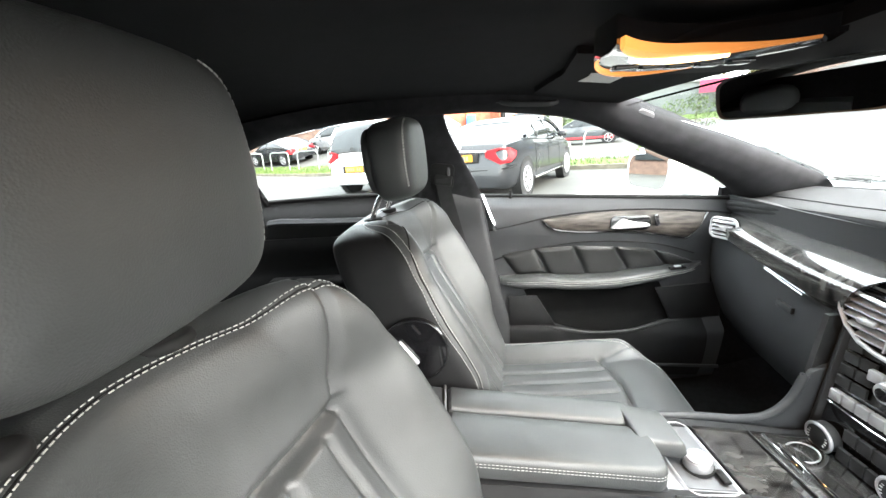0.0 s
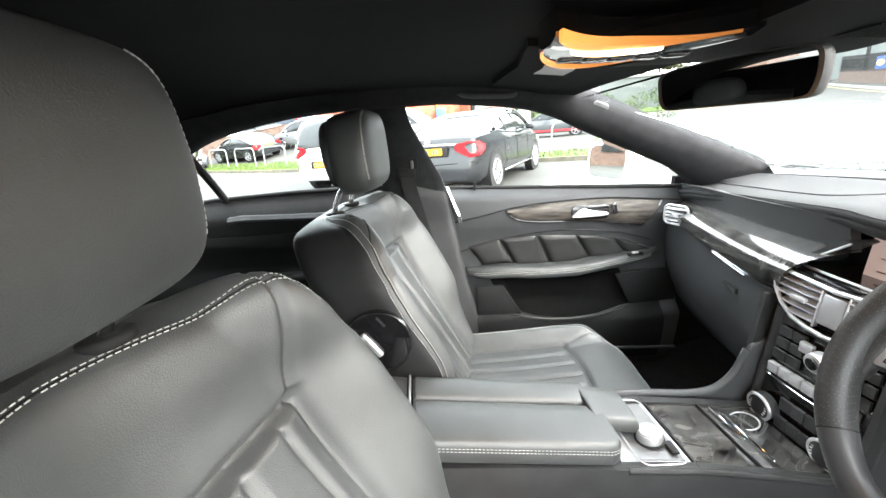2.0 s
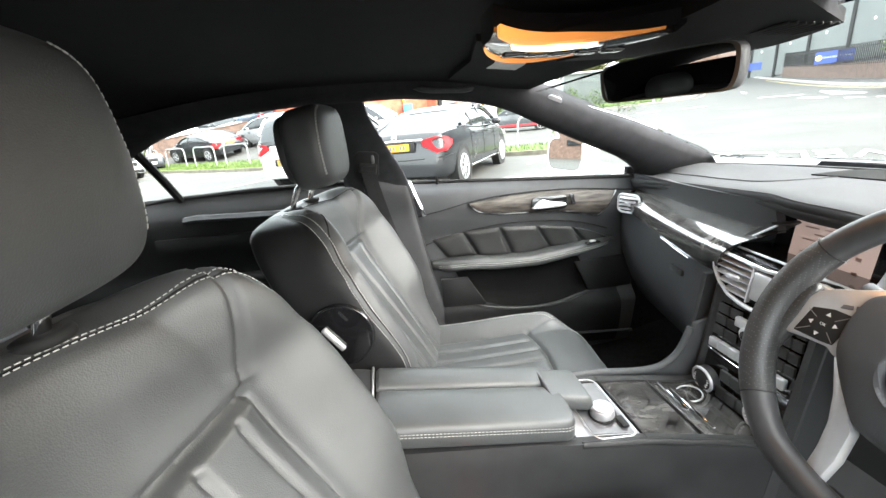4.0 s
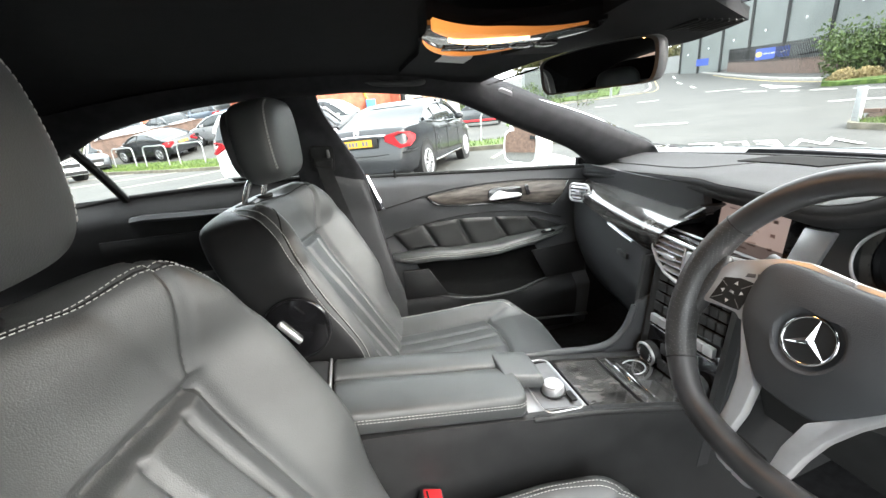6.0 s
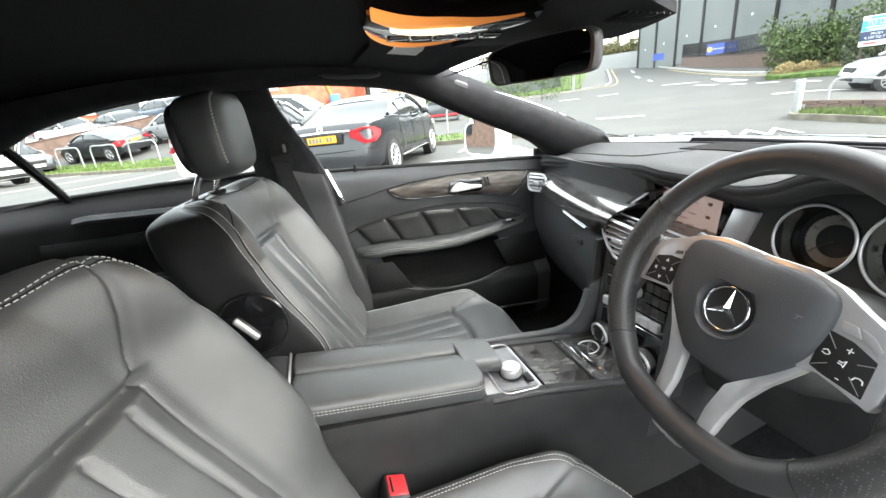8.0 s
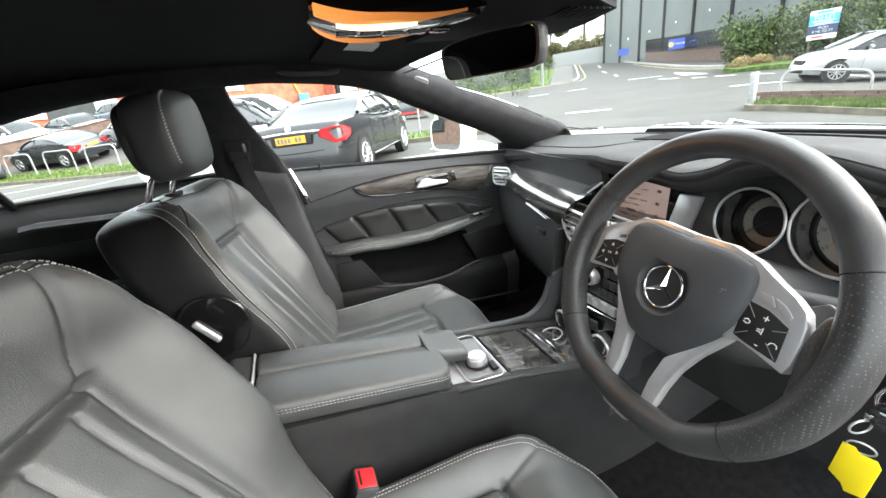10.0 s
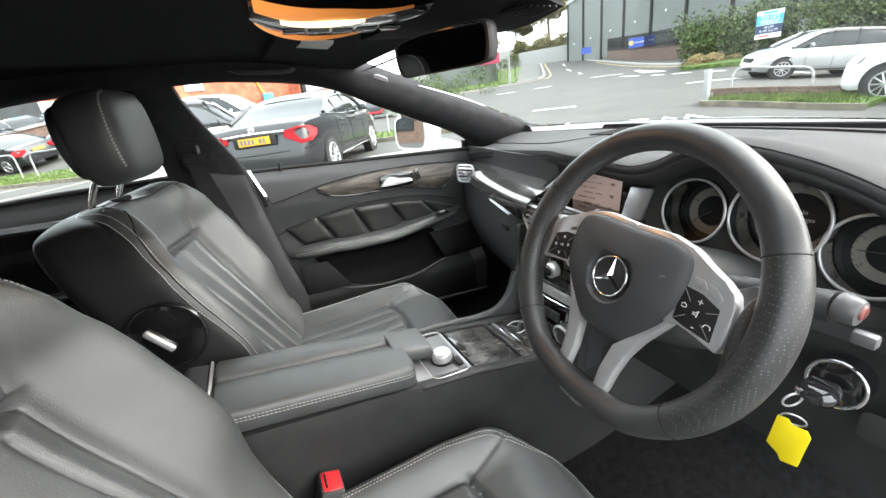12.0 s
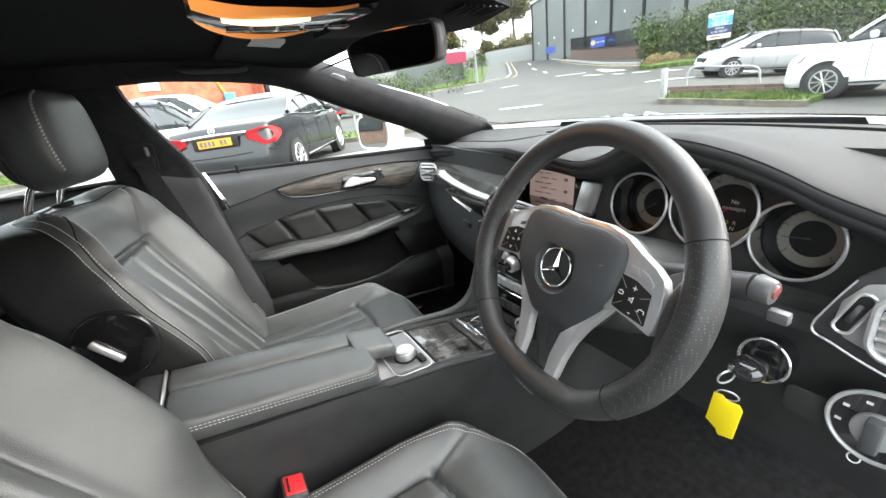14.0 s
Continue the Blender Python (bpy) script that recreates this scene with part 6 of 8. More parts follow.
# interior mirror
im = thing("rear_view_mirror", (0.52, CL, 1.20), "black-framed interior rear view mirror", "rear view mirror")
mn = Vector((-0.93, -0.36, -0.07)).normalized()
my = Vector((0.36, -0.93, 0)).normalized()
mz = my.cross(mn).normalized()
if mz.z < 0:
    mz = -mz
mc = Vector((0.512, 0.612, 1.205))
shape = spline([(-0.118, 0.010, 0), (-0.112, 0.026, 0), (-0.08, 0.033, 0), (0, 0.036, 0), (0.08, 0.035, 0), (0.113, 0.030, 0), (0.120, 0.010, 0), (0.116, -0.022, 0), (0.100, -0.033, 0), (0.03, -0.034, 0), (-0.06, -0.034, 0), (-0.108, -0.030, 0)], 48, True)
part("housing", loft([[mc + my * p.x * s + mz * p.y * s - mn * d for p in shape] for s, d in ((0.93, -0.004), (0.98, -0.006), (1.0, -0.002), (1.01, 0.008), (0.97, 0.022), (0.80, 0.034), (0.5, 0.040))]), PLASTIC, im)
part("glass", loft([[mc + my * p.x * s + mz * p.y * s + mn * d for p in shape] for s, d in ((0.925, 0.0035), (0.925, 0.0050), (0.02, 0.0050))]), MIRROR, im, "dark reflecting mirror glass")
part("stem", tube(spline([mc - mn * 0.035 + mz * 0.01, Vector((0.57, 0.61, 1.235)), Vector((0.60, 0.61, 1.262))], 8), 0.013, 12), PLASTIC, im)
sens = thing("sensor_cover", (0.62, 0.62, 1.28), "dark ribbed sensor cover at the top of the windscreen", "sensor cover")
part("cover", slab(lambda u, v: (0.44 + (0.275 - 0.02 * v) * u, CL + (v - 0.5) * (0.50 - 0.26 * u) + 0.02 * u, 1.268 - 0.016 * u - 0.012 * math.sin(math.pi * v)), 16, 16, (0, 0, 0.02)), FABRIC, sens)
for k in range(7):
    part("rib", rbox((0.60 + 0.013 * k, 0.52, 1.2505 - 0.0006 * k), (0.004, 0.07, 0.004), 0.001, 1), RUBBER, sens)

# sun visors, label, grab handles
for yc, nm in ((0.92, "far"), (0.28, "near")):
    vz = thing("sun_visor", (0.40, yc, 1.28), "black folded sun visor against the headliner", "sun visor", "visors")
    def vis(u, v, yc=yc):
        x = 0.265 + 0.215 * u - 0.05 * abs(v - 0.5)
        y = yc - 0.165 + 0.33 * v
        k = abs((y - CL) / 0.64)
        zr = rail_z(min(x, 0.40)) + 0.008
        return (x, y, zr + (roof_mid(x) - zr) * (1 - k ** 2.6) - 0.014)
    part("pad", slab(vis, 14, 18, (0, 0, 0.012)), FABRIC, vz)
    if yc > 0.6:
        part("warning_label", slab(lambda u, v: Vector(vis(0.25 + 0.33 * u, 0.42 + 0.22 * v)) + Vector((0, 0, -0.0015)), 6, 6, (0, 0, -0.0006)), LABEL, vz, "white printed warning label")
for yc, sg in ((1.175, 1), (0.045, -1)):
    gh = thing("grab_handle", (0.24, yc, 1.27), "black grab handle on the roof rail", "grab handle", "grab handles")
    part("bar", tube(spline([(0.16, yc, 1.268), (0.17, yc - sg * 0.012, 1.258), (0.20, yc - sg * 0.018, 1.252), (0.245, yc - sg * 0.018, 1.250), (0.29, yc - sg * 0.018, 1.248), (0.315, yc - sg * 0.012, 1.252), (0.325, yc, 1.262)], 20), 0.008, 10), PLASTIC, gh)
    for xx in (0.163, 0.322):
        part("mount", rbox((xx, yc, 1.264), (0.03, 0.026, 0.016), 0.005), PLASTIC, gh)

# exterior mirror, far side
em = thing("door_mirror", (0.90, 1.58, 0.94), "white-shelled door mirror outside the window", "door mirror")
ec = Vector((0.83, 1.66, 1.000))
en = Vector((-0.93, -0.36, 0.043)).normalized()
ey = Vector((-0.36, 0.93, 0)).normalized()
ez = Vector((0.040, 0.0155, 1)).normalized()
eo = spline([(-0.095, 0.062, 0), (0.0, 0.078, 0), (0.085, 0.070, 0), (0.105, 0.02, 0), (0.09, -0.06, 0), (0.0, -0.072, 0), (-0.08, -0.070, 0), (-0.105, -0.02, 0)], 44, True)
part("shell", loft([[ec + ey * p.x * s + ez * p.y * s - en * d for p in eo] for s, d in ((0.94, 0.002), (1.0, 0.0), (1.03, 0.02), (1.02, 0.06), (0.9, 0.105), (0.6, 0.135), (0.2, 0.145))]), WHITE_PAINT, em)
part("glass", loft([[ec + ey * p.x * s + ez * p.y * s + en * d for p in eo] for s, d in ((0.90, -0.004), (0.90, 0.002), (0.02, 0.002))]), MIRROR, em, "mirror glass showing the car park")
part("foot", tube(spline([ec - en * 0.06 + Vector((0, -0.06, -0.06)), (0.93, 1.53, 0.935), (0.96, 1.48, 0.925)], 8), [0.035, 0.034, 0.033, 0.032, 0.031, 0.03, 0.03, 0.03], 14), WHITE_PAINT, em)

tick = thing("permit_holder", (1.19, 1.19, 0.985), "small dark permit holder at the base of the windscreen", "permit holder")
part("sleeve", rbox((1.19, 1.19, 0.992), (0.085, 0.060, 0.004), 0.0015, 1, Matrix.Rotation(radians(-20), 4, "Z") @ Matrix.Rotation(radians(12), 4, "Y")), PLASTIC_D, tick)

# ---- outside: ground ----
def lie(x, y):
    """The ground's height: level by the car, rising up the road ahead and behind the verge."""
    p = max(0.0, 0.94 * x + 0.34 * y)
    z = 0.03 * min(p, 100) + 0.0007 * min(p, 100) ** 2 + 0.12 * max(0.0, p - 100)
    if x > 0:
        # the yard falls away beside the verge, down to the road
        z *= 1 - 0.60 * ss(56, 74, math.degrees(math.atan2(x, y))) * ss(30, 20, math.hypot(x, y))
    e = (x - 4.6) * 0.573 + (y - 10.5) * 0.82
    if y > 0:
        z += 0.2 * min(max(0.0, e - 1.0), 22.0) * ss(20, -16, math.degrees(math.atan2(x, y)))
    return z


ASPHALT = mat("worn damp asphalt", (0.056, 0.056, 0.052), 0.75, var=0.22, scale=0.7, bump=0.5, bscale=60, spec=0.25)
MOSSY = mat("mossy old kerb", (0.11, 0.10, 0.075), 0.9, var=0.35, scale=6, bump=0.5, bscale=50)
PAVING = mat("grey concrete", (0.26, 0.25, 0.235), 0.8, var=0.2, scale=3, bump=0.4, bscale=60)
TARMAC = mat("weathered tarmac", (0.10, 0.10, 0.095), 0.85, var=0.2, scale=2, bump=0.4, bscale=60, spec=0.2)
GRASS = mat("lawn grass", (0.042, 0.080, 0.018), 0.8, var=0.35, scale=5, bump=0.8, bscale=60, second=(0.10, 0.15, 0.035), spec=0.2)
BLADE = mat("grass blades", (0.045, 0.090, 0.018), 0.7, var=0.3, scale=3, second=(0.12, 0.16, 0.045), island=0.35, spec=0.2)
ROADPAINT = mat("white road paint", (0.60, 0.60, 0.57), 0.7, var=0.2, scale=9, bump=0.3, bscale=90)
BAYPAINT = mat("worn bay line paint", (0.30, 0.28, 0.23), 0.75, var=0.3, scale=7)
ROADYEL = mat("faded yellow road paint", (0.50, 0.38, 0.14), 0.75, var=0.25, scale=9)
BRICK = mat("red brick", (0.34, 0.085, 0.045), 0.8, var=0.2, scale=2.5, bump=0.4, bscale=60, second=(0.42, 0.13, 0.07))
WALLBRICK = mat("brown low brick wall", (0.095, 0.062, 0.048), 0.85, var=0.3, scale=4, bump=0.5, bscale=50)
CLAD = mat("dark grey wall cladding", (0.095, 0.108, 0.105), 0.55, var=0.12, scale=0.4, bump=0.1, bscale=20)
CLAD_L = mat("pale fascia sheet", (0.42, 0.42, 0.40), 0.6, var=0.1, scale=0.5)
GALV = mat("galvanised steel", (0.27, 0.28, 0.28), 0.5, 0.3, var=0.15, scale=14)
LEAF = mat("shrub leaves", (0.035, 0.070, 0.018), 0.65, var=0.3, scale=1.2, second=(0.085, 0.120, 0.035), island=0.45, spec=0.3)
LEAF_A = mat("autumn tree leaves", (0.070, 0.085, 0.030), 0.7, var=0.3, scale=0.5, second=(0.14, 0.12, 0.05), island=0.4, spec=0.2)
STRAW = mat("dry ornamental grass", (0.30, 0.23, 0.11), 0.8, var=0.25, scale=4, island=0.3)
BARK = mat("tree bark", (0.075, 0.060, 0.045), 0.9, var=0.3, scale=8, bump=0.6, bscale=40)
SIGNBLUE = mat("blue sign board", (0.030, 0.075, 0.36), 0.5, var=0.05)
SIGNCYAN = mat("light blue sign panel", (0.05, 0.33, 0.62), 0.5, var=0.05)
SIGNNAVY = mat("navy sign panel", (0.012, 0.03, 0.09), 0.5, var=0.05)
SIGNWHITE = mat("white sign board", (0.68, 0.69, 0.69), 0.5, var=0.04)
TYRE = mat("tyre rubber", (0.016, 0.016, 0.017), 0.8, var=0.25, scale=12, bump=0.3, bscale=80)

bm = bm_new()
N = 150
axis_steps = [30 * (2 * i / N - 1) + 570 * (2 * i / N - 1) ** 5 for i in range(N + 1)]
vs = [[bm.verts.new((x, y, lie(x, y))) for y in axis_steps] for x in axis_steps]
for i in range(N):
    for j in range(N):
        bm.faces.new((vs[i][j], vs[i + 1][j], vs[i + 1][j + 1], vs[i][j + 1]))
structure("ground", bm, ASPHALT, "grey damp asphalt of the car park and road", "ground")


def draped(pts, w, lift, matl, n=16, thick=0.02):
    """A strip w wide along pts on the ground."""
    p = spline([(a, b, 0) for a, b in pts], n) if len(pts) > 2 else [Vector((pts[0][0] + (pts[1][0] - pts[0][0]) * i / (n - 1), pts[0][1] + (pts[1][1] - pts[0][1]) * i / (n - 1), 0)) for i in range(n)]
    rows = []
    for i, q in enumerate(p):
        t = (p[min(i + 1, n - 1)] - p[max(i - 1, 0)]).normalized()
        s = Vector((-t.y, t.x, 0)) * (w / 2)
        rows.append([q - s, q + s])
    return slab(lambda u, v: (lambda r: Vector((r.x, r.y, lie(r.x, r.y) + lift)))(rows[round(u * (n - 1))][0].lerp(rows[round(u * (n - 1))][1], v)), n, 4, (0, 0, -thick))


def area(corners, lift, nu=24, nv=12, thick=0.05, bumpy=0.0):
    """A four-cornered patch on the ground."""
    a, b, c, d = (Vector((*q, 0)) for q in corners)

    def f(u, v):
        q = a.lerp(b, u).lerp(d.lerp(c, u), v)
        return Vector((q.x, q.y, lie(q.x, q.y) + lift + bumpy * noise.noise((q.x * 2, q.y * 2, 0))))
    return slab(f, nu, nv, (0, 0, -thick))


def blades(corners, count, lift, h, seed):
    rng = random.Random(seed)
    a, b, c, d = (Vector((*q, 0)) for q in corners)
    vs_, fs = [], []
    for i in range(count):
        q = a.lerp(b, rng.random()).lerp(d.lerp(c, rng.random()), rng.random())
        z = lie(q.x, q.y) + lift
        t = rng.uniform(0, 6.28)
        w, hh = rng.uniform(0.012, 0.03), h * rng.uniform(0.5, 1.3)
        dx, dy = math.cos(t) * w, math.sin(t) * w
        lx, ly = rng.uniform(-0.4, 0.4) * hh, rng.uniform(-0.4, 0.4) * hh
        k = len(vs_)
        vs_ += [(q.x - dx, q.y - dy, z), (q.x + dx, q.y + dy, z), (q.x + lx, q.y + ly, z + hh)]
        fs.append((k, k + 1, k + 2))
    me = bpy.data.meshes.new("grass")
    me.from_pydata(vs_, [], fs)
    me.materials.append(BLADE)
    return tagged(new("grass", me), "short green grass on the verge", "grass", "", "stuff")


VERGE = [(-22.0, 29.1), (5.6, 9.81), (6.7, 11.4), (-20.9, 30.67)]
structure("verge_1", area(VERGE, 0.10, 60, 8, 0.12, 0.03), GRASS, "green grass verge with low concrete edging", "verge")
blades(VERGE, 9000, 0.08, 0.10, 4)
structure("kerb_1", draped([(-22.05, 29.02), (5.55, 9.73)], 0.12, 0.115, PAVING, 40, 0.14), MOSSY, "weathered concrete verge kerb", "kerb")
VERGE2 = [(9.4, 5.75), (9.95, 3.4), (12.4, 3.6), (10.3, 6.3)]
structure("verge_2", area(VERGE2, 0.10, 24, 10, 0.12, 0.03), GRASS, "green grass verge beside the entrance", "verge")
blades(VERGE2, 5000, 0.08, 0.10, 5)
structure("kerb_2", draped([(10.3, 6.35), (9.42, 5.85), (9.45, 5.4), (9.92, 3.3)], 0.12, 0.115, PAVING, 40, 0.14), MOSSY, "weathered concrete verge kerb", "kerb")
GRASS3 = [(17.16, 43.56), (27.19, 37.75), (52.8, 71.28), (36.96, 81.84)]
structure("verge_3", area(GRASS3, 0.18, 20, 14, 0.2, 0.15), GRASS, "green grass bank across the road", "grass bank")
blades(GRASS3, 6000, 0.15, 0.15, 6)
structure("pavement_1", area([(26.66, 36.7), (29.83, 36.96), (58.08, 72.6), (54.12, 73.92)], 0.12, 24, 6, 0.14), TARMAC, "dark tarmac pavement along the grass bank", "pavement")
structure("kerb_3", draped([(18.48, 42.24), (27.06, 36.56), (29.96, 36.83), (39.6, 48.31), (58.74, 73.39), (79.2, 104.28)], 0.24, 0.15, PAVING, 60, 0.17), PAVING, "pale rounded kerb at the junction", "kerb")
structure("kerb_4", draped([(72, 84), (44.6, 42.8), (29.5, 22.35), (25.5, 15.4), (21.2, 9.5), (18, 2.0)], 0.28, 0.15, PAVING, 60, 0.17), PAVING, "pale kerb along the far pavement", "kerb")
structure("pavement_2", area([(73.5, 83.0), (19.2, 1.5), (21.0, 0.8), (75.5, 82.0)], 0.06, 60, 6, 0.1), PAVING, "grey pavement along the fence", "pavement")
lines = [[(25.0, 24.8), (25.4, 22.2)], [(23.0, 20.2), (22.2, 18.2)], [(21.6, 16.8), (21.3, 15.9)], [(21.2, 15.2), (21.0, 14.1)], [(20.9, 13.3), (20.6, 12.2)], [(20.5, 11.4), (20.2, 10.4)], [(20.1, 9.6), (19.8, 8.6)],
         [(15.4, 10.4), (17.2, 9.2)], [(30, 31), (32, 33.5)], [(36, 39), (39, 43)], [(45, 50), (49, 55)], [(27.3, 22.7), (23.8, 17.7)], [(27.3, 22.7), (24.2, 19.4)], [(23.8, 17.7), (24.2, 19.4)], [(17.5, 26.6), (18.5, 25.6)], [(19.5, 24.8), (20.5, 24.0)], [(9.2, 11.6), (10.0, 10.4)]]
for q in lines:
    structure("road_marking", draped(q, 0.22, 0.012, ROADPAINT, 6, 0.008), ROADPAINT, "worn white road line", "road marking")
for q in ([(18.74, 41.58), (27.19, 35.9), (30.49, 36.3), (40.13, 47.78), (59.4, 72.6)], [(44.2, 43.2), (29.0, 22.6), (25.0, 15.6), (20.8, 9.7)]):
    structure("road_marking", draped(q, 0.10, 0.012, ROADYEL, 50, 0.008), ROADYEL, "faded double yellow line", "road marking")
for k in range(7):
    x0 = -11.0 + 2.35 * k
    structure("road_marking", draped([(x0, 18.6 - 0.7 * (x0 + 6)), (x0 - 2.7, 14.6 - 0.7 * (x0 + 6))], 0.10, 0.012, BAYPAINT, 10, 0.008), BAYPAINT, "worn faint parking bay line", "road marking")
structure("road_marking", draped([(4.2, 10.2), (3.3, 8.9)], 0.10, 0.012, BAYPAINT, 6, 0.008), BAYPAINT, "worn faint parking bay line", "road marking")


wdir, wup = Vector((-0.70, 0.714, 0)), Vector((-0.714, -0.70, 0))
wc = Vector((6.50, 6.28, 0))
slope = Vector((wdir.x, wdir.y, lie(wc.x + wdir.x, wc.y + wdir.y) - lie(wc.x, wc.y))).normalized()
upv = Vector((wup.x, wup.y, lie(wc.x + wup.x, wc.y + wup.y) - lie(wc.x, wc.y))).normalized()
nv_ = slope.cross(upv).normalized()
lm_ = Matrix((slope, upv, nv_)).transposed().to_4x4()
lm_.translation = Vector((wc.x, wc.y, lie(wc.x, wc.y) + 0.014))
tagged(lettering("WELCOME", lm_, 0.85, ROADPAINT, None, "road_marking", 0.002, 1.5), "white painted word on the entrance asphalt", "road marking", "", "structure")


# ---- parked vehicles ----
def paint(nm, c, rough=0.22, metal=0.0):
    return mat(nm, c, rough, metal, var=0.05, scale=2, coat=1.0)


P_BLACK, P_WHITE, P_SILVER = mat("black car paint", (0.012, 0.013, 0.015), 0.25, var=0.1, scale=2, coat=0.45, spec=0.4), paint("white vehicle paint", (0.70, 0.71, 0.72)), paint("silver car paint", (0.40, 0.41, 0.42), 0.3, 0.6)
P_ORANGE, P_GREY, P_BLUE = paint("orange car paint", (0.62, 0.14, 0.02)), paint("dark grey car paint", (0.045, 0.05, 0.055)), paint("blue grey car paint", (0.10, 0.13, 0.17), 0.3, 0.4)
TAIL = mat("red tail lamp", (0.24, 0.006, 0.010), 0.38, var=0.3, scale=30, spec=0.2)
HEADL = mat("clear headlamp", (0.45, 0.46, 0.47), 0.10, 0.3, var=0.3, scale=20, coat=1.0)
PLATE_Y, PLATE_W = mat("yellow number plate", (0.55, 0.27, 0.010), 0.5, var=0.04), mat("white number plate", (0.66, 0.66, 0.64), 0.45, var=0.04)
ALLOY = mat("alloy wheel", (0.50, 0.50, 0.51), 0.30, 0.8, var=0.1, scale=30)
FORMS = {
    "saloon": dict(top=[(0, 0.62), (0.015, 0.86), (0.03, 0.99), (0.10, 1.03), (0.22, 1.05), (0.40, 1.00), (0.60, 0.99), (0.72, 0.97), (0.86, 0.90), (0.95, 0.80), (0.985, 0.68), (1, 0.50)],
                   roof=[(0.18, 1.04), (0.24, 1.16), (0.32, 1.34), (0.40, 1.425), (0.50, 1.45), (0.58, 1.43), (0.66, 1.30), (0.745, 0.98)]),
    "hatch": dict(top=[(0, 0.55), (0.012, 0.80), (0.02, 0.98), (0.12, 1.04), (0.35, 1.02), (0.62, 0.99), (0.74, 0.98), (0.88, 0.90), (0.96, 0.76), (1, 0.50)],
                  roof=[(0.015, 1.00), (0.045, 1.22), (0.085, 1.43), (0.22, 1.50), (0.42, 1.52), (0.56, 1.46), (0.66, 1.27), (0.775, 0.98)]),
    "suv": dict(top=[(0, 0.60), (0.012, 0.90), (0.02, 1.10), (0.12, 1.14), (0.35, 1.10), (0.62, 1.08), (0.72, 1.07), (0.88, 1.00), (0.96, 0.86), (1, 0.55)],
                roof=[(0.015, 1.12), (0.04, 1.38), (0.08, 1.62), (0.22, 1.70), (0.45, 1.71), (0.57, 1.64), (0.66, 1.40), (0.755, 1.07)]),
    "coupe": dict(top=[(0, 0.60), (0.015, 0.84), (0.03, 0.96), (0.10, 0.99), (0.25, 1.00), (0.45, 0.96), (0.62, 0.93), (0.76, 0.89), (0.90, 0.78), (0.97, 0.66), (1, 0.45)],
                  roof=[(0.10, 0.99), (0.20, 1.16), (0.32, 1.31), (0.42, 1.36), (0.50, 1.35), (0.60, 1.24), (0.72, 0.91)]),
}


